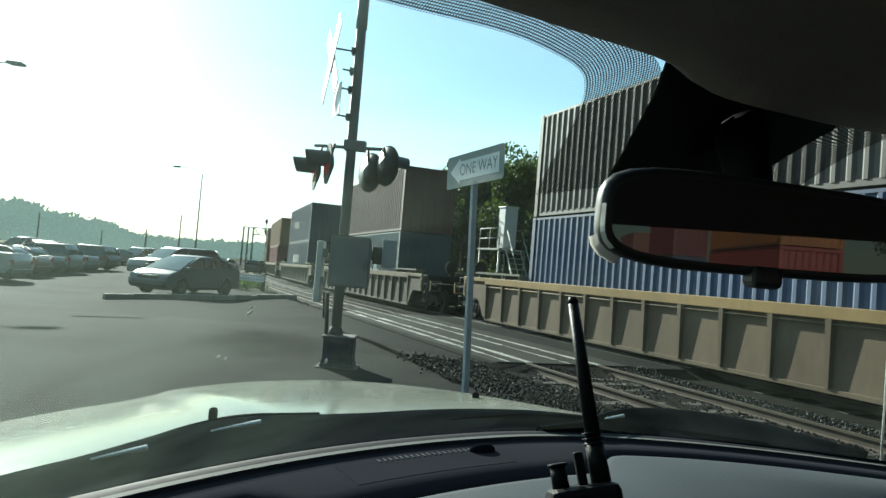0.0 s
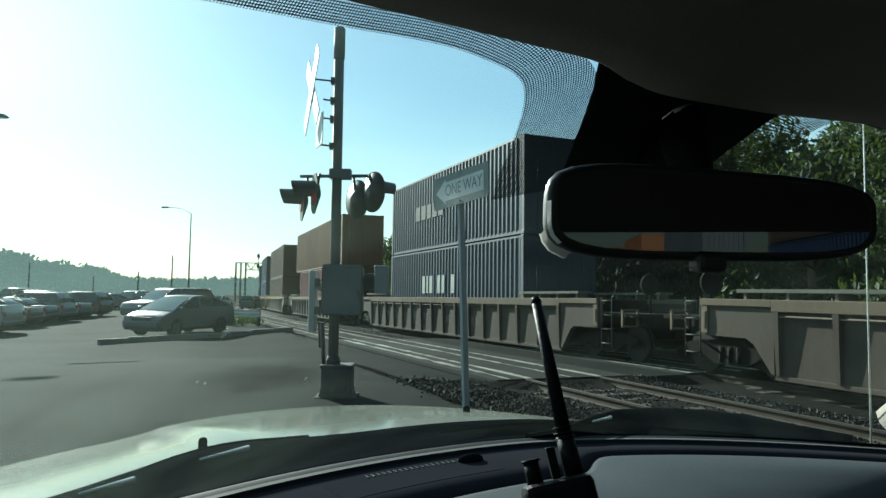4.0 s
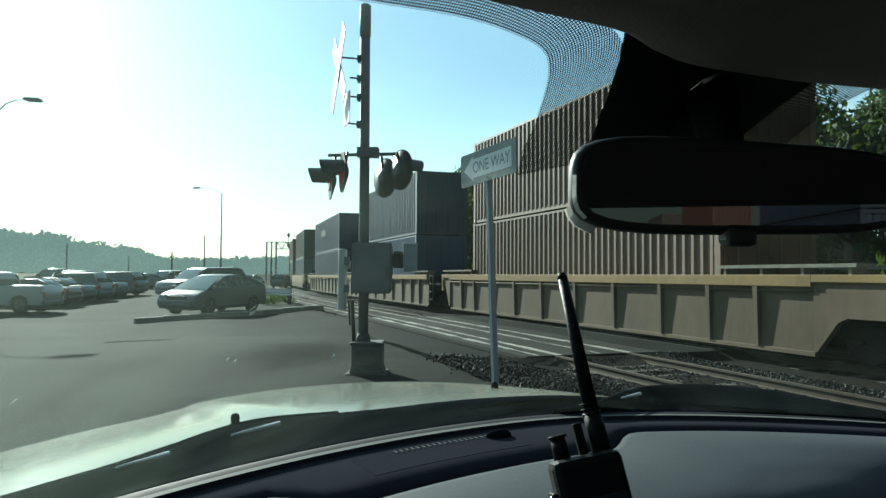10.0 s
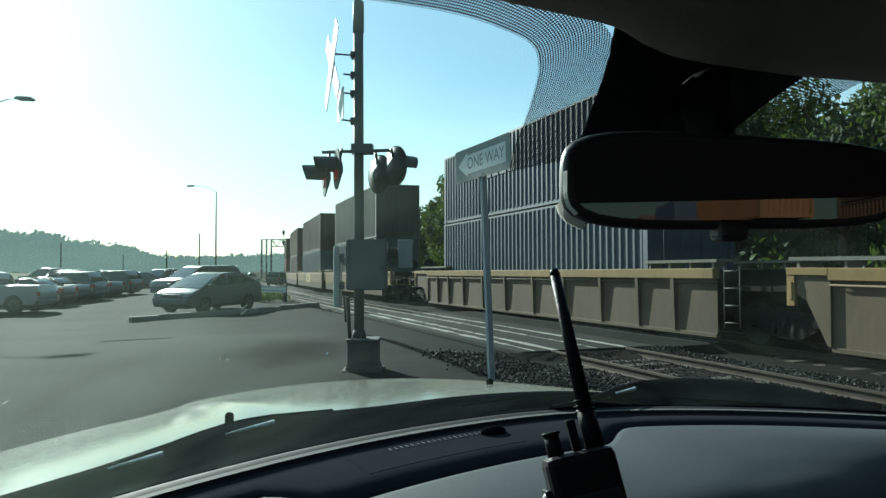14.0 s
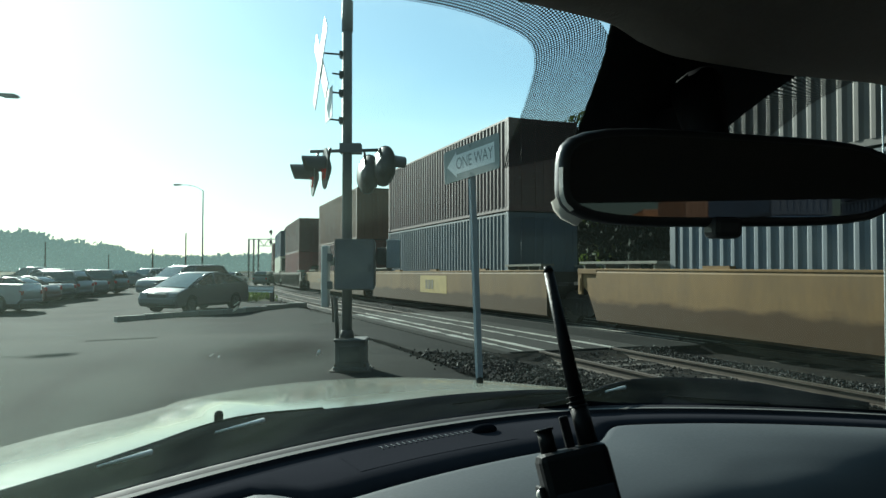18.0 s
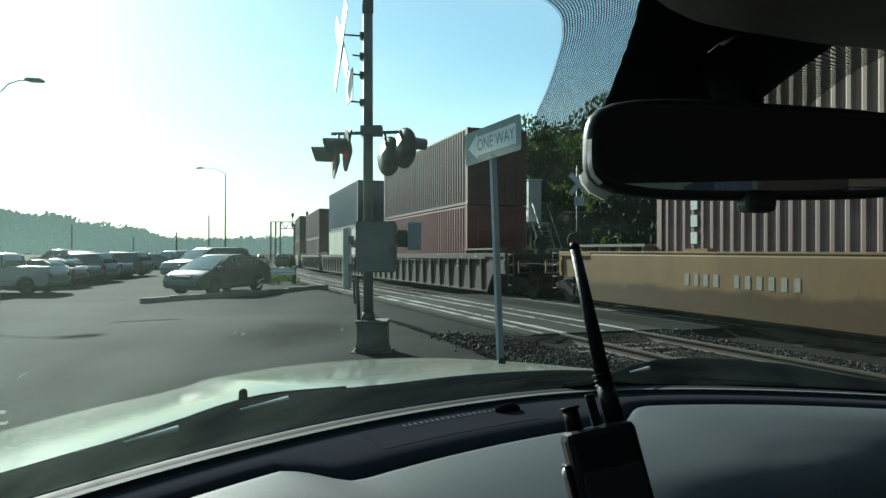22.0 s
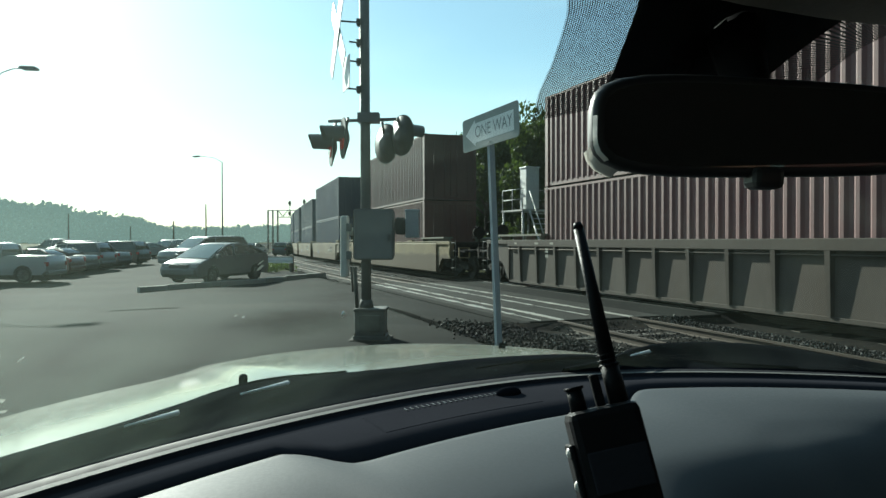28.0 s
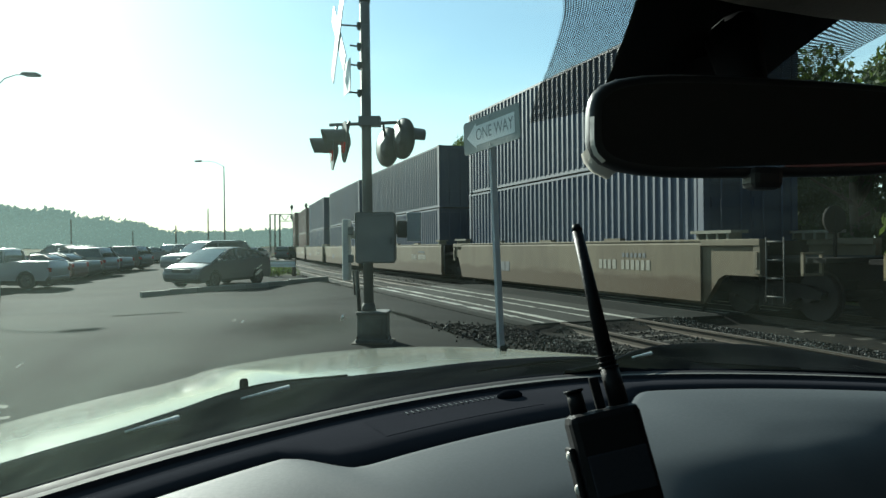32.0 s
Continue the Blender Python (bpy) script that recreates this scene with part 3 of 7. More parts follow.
PAINTS = {
    "grey_brown": steel("weathered_grey_brown_paint", (0.23, 0.19, 0.16)),
    "blue": steel("bright_blue_paint", (0.035, 0.12, 0.36), 0.15),
    "brown": steel("brown_paint", (0.36, 0.13, 0.105), 0.28),
    "maroon": steel("maroon_paint", (0.235, 0.072, 0.070), 0.25),
    "teal_grey": steel("teal_grey_paint", (0.13, 0.24, 0.29), 0.2),
    "slate": steel("slate_blue_paint", (0.090, 0.148, 0.265), 0.12),
    "navy": steel("navy_paint", (0.045, 0.095, 0.230), 0.08),
    "orange": steel("orange_tan_paint", (0.68, 0.27, 0.080), 0.15),
    "red": steel("red_paint", (0.62, 0.125, 0.115), 0.12),
    "tan_brown": steel("tan_brown_paint", (0.43, 0.20, 0.095), 0.25),
    "dark_blue": steel("dark_blue_paint", (0.035, 0.07, 0.13), 0.15),
    "grey_blue": steel("grey_blue_paint", (0.20, 0.27, 0.34), 0.25),
    "pale_blue": steel("pale_blue_paint", (0.075, 0.19, 0.40), 0.1),
    "teal": steel("teal_blue_paint", (0.030, 0.140, 0.30), 0.06),
    "cream": steel("cream_white_paint", (1.0, 0.98, 0.80), 0.08, 0.45, 0.56, 0.3),
    "rust_red": steel("rust_red_paint", (0.33, 0.075, 0.078), 0.2),
    "green": steel("dark_green_paint", (0.04, 0.13, 0.075), 0.2),
}
CAR_YELLOW = car_steel("yellow_car_paint", (0.46, 0.30, 0.12), 0.35, 0.65)
CAR_OCHRE = car_steel("ochre_car_paint", (0.36, 0.215, 0.085), 0.5, 0.75)
CAR_TAN = car_steel("faded_tan_car_paint", (0.255, 0.19, 0.130), 0.5, 0.75)
CAR_GREY = car_steel("grime_grey_car_paint", (0.34, 0.26, 0.185), 0.5, 0.8)
CAR_SHEET = car_steel("grimy_sheet_paint", (0.175, 0.142, 0.115), 0.55, 0.8)
CAR_DARK = car_steel("dark_grey_car_paint", (0.142, 0.118, 0.100), 0.45, 0.8)
def grimy(m, c, top):
    """Splashed brown road grime with a ragged upper edge, and pale rubbed patches in it."""
    n, l = m.node_tree.nodes, m.node_tree.links
    b = n["Principled BSDF"]
    old = b.inputs["Base Color"].links[0].from_socket
    tc, sep, no, add, mr, mix = n.new("ShaderNodeTexCoord"), n.new("ShaderNodeSeparateXYZ"), n.new("ShaderNodeTexNoise"), n.new("ShaderNodeMath"), n.new("ShaderNodeMapRange"), n.new("ShaderNodeMix")
    mp = n.new("ShaderNodeMapping")
    mp.inputs["Scale"].default_value = (0.7, 1.0, 2.2)
    l.new(tc.outputs["Object"], mp.inputs["Vector"])
    l.new(mp.outputs[0], no.inputs["Vector"])
    no.inputs["Scale"].default_value, no.inputs["Detail"].default_value, no.inputs["Roughness"].default_value = 1.3, 6.0, 0.6
    l.new(tc.outputs["Object"], sep.inputs[0])
    add.operation = "MULTIPLY_ADD"
    l.new(no.outputs["Fac"], add.inputs[0])
    add.inputs[1].default_value = 0.42
    l.new(sep.outputs["Z"], add.inputs[2])
    l.new(add.outputs[0], mr.inputs["Value"])
    mr.inputs["From Min"].default_value, mr.inputs["From Max"].default_value = top + 0.14, top + 0.27
    mr.inputs["To Min"].default_value, mr.inputs["To Max"].default_value = 1.0, 0.0
    mix.data_type = "RGBA"
    l.new(mr.outputs[0], mix.inputs["Factor"])
    l.new(old, mix.inputs["A"])
    mix.inputs["B"].default_value = (*c, 1)
    l.new(mix.outputs["Result"], b.inputs["Base Color"])
    return m


CAR_SPLASHED = grimy(car_steel("splashed_tan_car_paint", (0.32, 0.245, 0.125), 0.4, 0.75), (0.072, 0.050, 0.027), 0.90)
CAR_OCHRE_SIDE = grimy(car_steel("grimy_ochre_car_paint", (0.32, 0.195, 0.080), 0.5, 0.7), (0.062, 0.034, 0.013), 0.70)
CAR_DULL = car_steel("dull_tan_car_paint", (0.32, 0.25, 0.135), 0.4, 0.75)
CAR_BEIGE = car_steel("beige_car_paint", (0.31, 0.26, 0.18), 0.6, 0.75)
CAR_BEIGE_SIDE = grimy(car_steel("grimy_beige_car_paint", (0.29, 0.235, 0.155), 0.6, 0.75), (0.085, 0.058, 0.034), 0.66)
UNDER = material("grimy_truck_steel", (0.017, 0.015, 0.014), 0.9, 0.0, var=0.35, scale=4, bump=0.2, spec=0.1)
WHEEL = material("wheel_steel", (0.035, 0.03, 0.027), 0.75, 0.0, var=0.3, scale=5, spec=0.15)
WALKWAY = material("worn_walkway_steel", (0.20, 0.19, 0.155), 0.75, 0.0, var=0.25, scale=5, bump=0.2, spec=0.1)
LADDER = material("worn_ladder_steel", (0.085, 0.083, 0.078), 0.7, 0.0, var=0.25, scale=6, spec=0.1)
PAINT_MARK = material("white_stencil_paint", (0.42, 0.43, 0.40), 0.6, var=0.25, scale=9, bump=0.0)
PLATE_YELLOW = material("yellow_plate_paint", (0.31, 0.215, 0.045), 0.7, var=0.2, scale=3)
PLATE_DARK = material("faded_dark_paint", (0.10, 0.075, 0.03), 0.7, var=0.35, scale=9, bump=0.0)
SPRAY_WHITE = material("white_spray_paint", (0.27, 0.265, 0.25), 0.7, var=0.3, scale=10, bump=0.0)
FAINT_MARK = material("faded_stencil_paint", (0.075, 0.08, 0.085), 0.7, var=0.4, scale=9, bump=0.0)
STENCIL = material("worn_white_stencil", (0.20, 0.185, 0.145), 0.7, var=0.25, scale=14, bump=0.0, dirt=(0.16, 0.14, 0.11), dirt_amount=0.6)
LETTER = material("stencilled_letters", (0.42, 0.41, 0.36), 0.7, var=0.3, scale=14, bump=0.0, dirt=(0.2, 0.18, 0.15), dirt_amount=0.5)
SPRAY_DARK = material("dark_spray_paint", (0.035, 0.03, 0.025), 0.7, var=0.3, scale=10, bump=0.0)
SPRAY_FILL = material("chalky_white_spray_paint", (0.58, 0.58, 0.57), 0.7, var=0.3, scale=6, bump=0.0)
SPRAY_PINK = material("pink_spray_paint", (0.42, 0.22, 0.23), 0.7, var=0.35, scale=6, bump=0.0)


def corrugated(x0, x1, y, z0, z1, out, pitch=0.28, deep=0.042):
    """A corrugated steel sheet in the plane y, its ridges towards out (-1 or 1)."""
    bm, pts, n = bmesh.new(), [], round((x1 - x0) / pitch)
    w = (x1 - x0) / n
    for i in range(n):
        a = x0 + i * w
        pts += [(a, 0), (a + 0.33 * w, 0), (a + 0.54 * w, 1), (a + 0.79 * w, 1)]
    pts.append((x1, 0))
    rows = [[(x, y + out * (d * deep - deep), z) for x, d in pts] for z in (z0, z1)]
    ribbon(bm, rows, smooth=False)
    bmesh.ops.recalc_face_normals(bm, faces=bm.faces)
    return bm


CONTAINER_KITS = {}


def container_kit(length, height, reefer=False):
    """Meshes of one container size, built once: name, mesh, and whether it takes the paint."""
    key = (length, height, reefer)
    if key in CONTAINER_KITS:
        return CONTAINER_KITS[key]
    h, w = length / 2, 1.219
    kit = []

    def add(name, bm, painted=True, mat=None, label=""):
        me = bpy.data.meshes.new(name)
        bm.normal_update()
        bm.to_mesh(me)
        bm.free()
        me.materials.append(mat or PAINTS["brown"])
        kit.append((name, me, painted, label))

    for out in (-1, 1):
        if reefer:
            bm = boxes((-h + 0.16, h - 0.16, out * (w - 0.05), out * (w - 0.012), 0.16, height - 0.12))
            for i in range(1, 16):
                x = -h + 0.16 + i * (length - 0.32) / 16
                box(bm, x - 0.012, x + 0.012, out * (w - 0.012), out * (w - 0.005), 0.18, height - 0.14)
        else:
            bm = corrugated(-h + 0.16, h - 0.16, out * (w - 0.006), 0.12, height - 0.07, out)
        add("side_panel", bm)
        add("top_rail", boxes((-h + 0.16, h - 0.16, out * (w - 0.06), out * (w - 0.004), height - 0.072, height - 0.012)))
        add("bottom_rail", boxes((-h + 0.16, h - 0.16, out * (w - 0.07), out * (w - 0.022), 0.02, 0.125)))
        for sx in (-1, 1):
            bm = boxes((sx * (h - 0.17), sx * h, out * (w - 0.15), out * w, 0.0, height), bevel=0.006)
            add("corner_post", bm)
            for z in (0.0, height - 0.118):
                bm = boxes((sx * (h - 0.178), sx * (h + 0.004), out * (w - 0.155), out * (w + 0.004), z, z + 0.118), bevel=0.008)
                add("corner_casting", bm, label="")
    bm = corrugated(-h + 0.1, h - 0.1, 0, -w + 0.05, w - 0.05, 1, 0.45, 0.02)
    bmesh.ops.rotate(bm, cent=(0, 0, 0), matrix=Matrix.Rotation(radians(90), 3, "X"), verts=bm.verts)
    bmesh.ops.translate(bm, vec=(0, 0, height - 0.02), verts=bm.verts)
    add("roof", bm)
    add("floor", boxes((-h + 0.1, h - 0.1, -w + 0.05, w - 0.05, 0.03, 0.14)), False, UNDER)
    for sx in (-1, 1):
        add("end_header", boxes((sx * (h - 0.12), sx * (h - 0.005), -w + 0.15, w - 0.15, height - 0.16, height - 0.01)))
        add("end_sill", boxes((sx * (h - 0.12), sx * (h - 0.005), -w + 0.15, w - 0.15, 0.01, 0.16)))
    # doors at the front end, plain corrugated wall at the rear
    if reefer:
        add("cooling_unit", boxes((h - 0.14, h - 0.03, -w + 0.16, w - 0.16, 0.17, height - 0.17), (h - 0.03, h - 0.005, -0.8, 0.8, 0.3, 1.2), (h - 0.03, h - 0.002, -0.7, 0.7, 1.5, 2.2), bevel=0.01), False, UNDER, "dark cooling unit")
    else:
        for y0, y1 in ((-w + 0.155, -0.008), (0.008, w - 0.155)):
            bm = boxes((h - 0.07, h - 0.03, y0, y1, 0.165, height - 0.165))
            for k in range(5):
                z = 0.3 + k * (height - 0.5) / 5
                box(bm, h - 0.03, h - 0.012, y0 + 0.05, y1 - 0.05, z, z + 0.22)
            add("door", bm)
            for y in (y0 + 0.28, y1 - 0.28):
                bm = bmesh.new()
                tube(bm, (h + 0.012, y, 0.10), (h + 0.012, y, height - 0.08), 0.017, seg=8)
                box(bm, h - 0.01, h + 0.03, y - 0.13, y + 0.02, 1.02, 1.06)
                add("lock_rod", bm)
    bm = corrugated(-w + 0.15, w - 0.15, 0, 0.16, height - 0.16, 1, 0.26, 0.03)
    bmesh.ops.rotate(bm, cent=(0, 0, 0), matrix=Matrix.Rotation(radians(90), 3, "Z"), verts=bm.verts)
    bmesh.ops.translate(bm, vec=(-h + 0.05, 0, 0), verts=bm.verts)
    add("end_wall", bm)
    CONTAINER_KITS[key] = kit
    return kit


def container(paint, label, s, z, length=12.192, height=2.896, reefer=False):
    ob = empty("shipping_container", label, "container", "stacked containers")
    for name, me, painted, lab in container_kit(length, height, reefer):
        o = new(name, me)
        o.parent = ob
        if painted:
            o.material_slots[0].link = "OBJECT"
            o.material_slots[0].material = PAINTS[paint]
        if lab:
            o["label"] = lab
    rides(ob, s, z)
    return ob


def bars(ob, x, z, widths, height, mat, gap=0.12, y=-1.226, name="marking", label=""):
    """Lettering that cannot stay: plain bars of its size on the side towards the road."""
    bm = bmesh.new()
    for w in widths:
        if w > 0:
            box(bm, x, x + w, y - 0.004, y + 0.03, z, z + height)
        x += abs(w) + gap
    return part(name, bm, mat, ob, label)


def stroke(bm, pts, y, thick):
    """A smooth ribbon of spray paint through 2D points."""
    out = []
    for i in range(len(pts) - 1):
        p = [Vector(pts[min(max(j, 0), len(pts) - 1)]) for j in (i - 1, i, i + 1, i + 2)]
        for k in range(6):
            u = k / 6
            out.append(0.5 * (2 * p[1] + (p[2] - p[0]) * u + (2 * p[0] - 5 * p[1] + 4 * p[2] - p[3]) * u * u + (3 * p[1] - p[0] - 3 * p[2] + p[3]) * u**3))
    out.append(Vector(pts[-1]))
    a, b = [], []
    for i, c in enumerate(out):
        d = (out[min(i + 1, len(out) - 1)] - out[max(i - 1, 0)]).normalized()
        w = thick * 0.5 * (0.55 + 0.45 * math.sin(math.pi * i / (len(out) - 1)))
        n = Vector((-d.y, d.x)) * w
        a.append((c.x - n.x, y, c.y - n.y))
        b.append((c.x + n.x, y, c.y + n.y))
    ribbon(bm, [a, b])


def scrawl(ob, seed, x0, x1, z0, z1, mat, n=9, y=-1.372, name="graffiti", thick=0.035):
    """Loose looping spray-paint letters, thin raised ribbons."""
    rnd, bm = random.Random(seed), bmesh.new()
    w = (x1 - x0) / n
    for k in range(n):
        x, h = x0 + w * k, z1 - z0
        pts = [(x + w * rnd.uniform(0.0, 0.3), z0 + h * rnd.uniform(0.0, 0.2)), (x + w * rnd.uniform(0.1, 0.5), z0 + h * rnd.uniform(0.75, 1.0)),
               (x + w * rnd.uniform(0.6, 1.0), z0 + h * rnd.uniform(0.5, 0.9)), (x + w * rnd.uniform(0.3, 0.7), z0 + h * rnd.uniform(0.3, 0.6)), (x + w * rnd.uniform(0.7, 1.15), z0 + h * rnd.uniform(0.0, 0.25))]
        if rnd.random() < 0.35:
            pts.append((x + w * rnd.uniform(0.2, 0.6), z0 + h * rnd.uniform(-0.1, 0.1)))
        stroke(bm, pts, y - 0.004, thick * rnd.uniform(0.7, 1.3))
    return part(name, bm, mat, ob, "spray-painted strokes")


def block_letters(ob, seed, first, last, pink, half=6.096):
    """Tall sprayed letters that follow the corrugation of a container's side, none of them readable."""
    rnd = random.Random(seed)
    x0, n = -half + 0.16, round((2 * half - 0.32) / 0.28)
    w = (2 * half - 0.32) / n
    fills = {m.name: (m, bmesh.new()) for m in (SPRAY_PINK, SPRAY_FILL)}
    for i in range(first, last):
        if i >= pink and i % 4 == 3:
            continue
        bits = [(1.0, 1.74)] if i < pink or i % 4 != 2 else [(1.0, 1.28), (1.50, 1.72)]
        for z0, z1 in bits:
            key = SPRAY_PINK if i < pink else SPRAY_FILL
            z1 += rnd.uniform(-0.05, 0.03) - 0.006 * (i - first)
            bm = corrugated(x0 + i * w, x0 + (i + 1) * w, -1.218, z0, z1, -1, w)
            me = bpy.data.meshes.new("strip")
            bm.to_mesh(me)
            fills[key.name][1].from_mesh(me)
            bpy.data.meshes.remove(me)
    for key, bm in fills.values():
        part("graffiti", bm, key, ob, "pink sprayed letter fill" if key is SPRAY_PINK else "white sprayed letter fill")
    edge = bmesh.new()
    xa, xb = x0 + first * w, x0 + last * w
    stroke(edge, [(xa - 0.03, 1.0), (xa - 0.03, 1.74), (xa + 1.0, 1.80), (xa + 2.6, 1.72), (xb - 1.2, 1.70), (xb, 1.60)], -1.226, 0.03)
    part("graffiti", edge, SPRAY_WHITE, ob, "white sprayed outline")


def add_truck(car, x):
    """A two-axle railway truck under the car."""
    for y in (-1, 1):
        bm = bmesh.new()
        prism(bm, [(x - 1.25, 0.52), (x - 0.95, 0.62), (x - 0.45, 0.66), (x + 0.45, 0.66), (x + 0.95, 0.62), (x + 1.25, 0.52), (x + 1.2, 0.40), (x + 0.75, 0.40), (x + 0.4, 0.22), (x - 0.4, 0.22), (x - 0.75, 0.40), (x - 1.2, 0.40)], "y", y * 0.92, y * 1.06)
        part("truck_frame", bm, UNDER, car)
        bm = bmesh.new()
        for k in (-0.22, 0, 0.22):
            tube(bm, (x + k, y * 1.0, 0.25), (x + k, y * 1.0, 0.55), 0.085, seg=8)
        part("spring_set", bm, UNDER, car)
    for dx in (-0.89, 0.89):
        bm = bmesh.new()
        for y in (-1, 1):
            tube(bm, (x + dx, y * 0.68, 0.42), (x + dx, y * 0.80, 0.42), 0.42, seg=24)
            tube(bm, (x + dx, y * 0.655, 0.42), (x + dx, y * 0.68, 0.42), 0.455, seg=24)
            tube(bm, (x + dx, y * 0.80, 0.42), (x + dx, y * 1.02, 0.42), 0.10, seg=10)
        tube(bm, (x + dx, -0.7, 0.42), (x + dx, 0.7, 0.42), 0.09, seg=10)
        part("wheelset", bm, WHEEL, car)
    part("bolster", boxes((x - 0.25, x + 0.25, -0.95, 0.95, 0.42, 0.74)), UNDER, car)


def add_end(car, sx, well, reach, paint, coupled, smooth, side):
    """The end of a well: cut-away side, deck, bulkhead, walkway, ladder and hand brake."""
    stop = reach - 1.25 if coupled else reach - 0.45 if sx < 0 else well + 0.05
    low = 0.76 if coupled else 0.98
    for y in (-1, 1):
        if stop > well + 0.2:
            bm = bmesh.new()
            prism(bm, [(sx * well, 0.2), (sx * well, 1.42), (sx * stop, 1.36), (sx * stop, low), (sx * (well + 0.62), low), (sx * (well + 0.45), low - 0.08), (sx * (well + 0.06), 0.2)], "y", y * 1.30, y * 1.42)
            part("end_side", bm, side, car)
            part("end_post", boxes((sx * (stop - 0.16), sx * stop, y * 1.40, y * 1.46, 0.80, 1.33), (sx * (stop - 0.12), sx * (stop - 0.05), y * 1.455, y * 1.475, 0.9, 1.2), bevel=0.008), paint, car)
            part("end_chord", boxes((sx * well, sx * stop, y * 1.24, y * 1.475, 1.31, 1.435), bevel=0.01), paint, car)
    part("deck", boxes((sx * (well - 0.1), sx * reach, -1.3, 1.3, 1.02, 1.10)), UNDER, car)
    part("centre_sill", boxes((sx * well, sx * (reach + (0.35 if coupled else 0.05)), -0.28, 0.28, 0.70, 1.02)), UNDER, car)
    part("bulkhead", boxes((sx * (well - 0.12), sx * well, -1.3, 1.3, 0.25, 1.40)), UNDER, car)
    start = max(6.25, well - 2.2)
    for y in (-1.43, 1.02):
        bm = boxes((sx * start, sx * min(well + 0.8, max(stop, well)), y, y + 0.41, 1.55, 1.61))
        for k in range(4):
            x = start + 0.15 + k * (min(well + 0.8, max(stop, well)) - start - 0.3) / 3
            box(bm, sx * (x - 0.03), sx * (x + 0.03), y + 0.05, y + 0.36, 1.42, 1.55)
        part("walkway", bm, WALKWAY, car, "pale grated walkway")
    if coupled or sx > 0:
        lx = stop + 0.28 if coupled else well + 0.42
        bm = bmesh.new()
        for x in (lx - 0.2, lx + 0.2):
            tube(bm, (sx * x, -1.40, 0.32), (sx * x, -1.40, 1.46), 0.014, seg=6)
        for k in range(4):
            tube(bm, (sx * (lx - 0.2), -1.40, 0.42 + 0.32 * k), (sx * (lx + 0.2), -1.40, 0.42 + 0.32 * k), 0.014, seg=6)
        part("ladder", bm, LADDER, car, "worn steel side ladder")
    if coupled:
        bm = boxes((sx * (reach - 0.40), sx * (reach - 0.34), -1.42, -0.98, 0.80, 0.84), (sx * (reach - 0.40), sx * (reach - 0.34), -1.42, -0.98, 1.16, 1.20), (sx * (reach - 0.40), sx * (reach - 0.34), -1.42, -1.38, 0.80, 1.20), (sx * (reach - 0.40), sx * (reach - 0.34), -1.02, -0.98, 0.80, 1.20))
        part("end_step", bm, paint, car, "pale step frame at the end")
        bm = bmesh.new()
        tube(bm, (sx * (reach - 0.5), -0.55, 1.1), (sx * (reach - 0.5), -0.55, 1.9), 0.03, seg=6)
        tube(bm, (sx * (reach - 0.54), -0.55, 1.75), (sx * (reach - 0.48), -0.55, 1.75), 0.24, seg=16)
        part("hand_brake", bm, UNDER, car)
        bm = boxes((sx * (reach + 0.3), sx * (reach + 0.62), -0.14, 0.14, 0.72, 1.0), bevel=0.03)
        part("coupler", bm, UNDER, car)


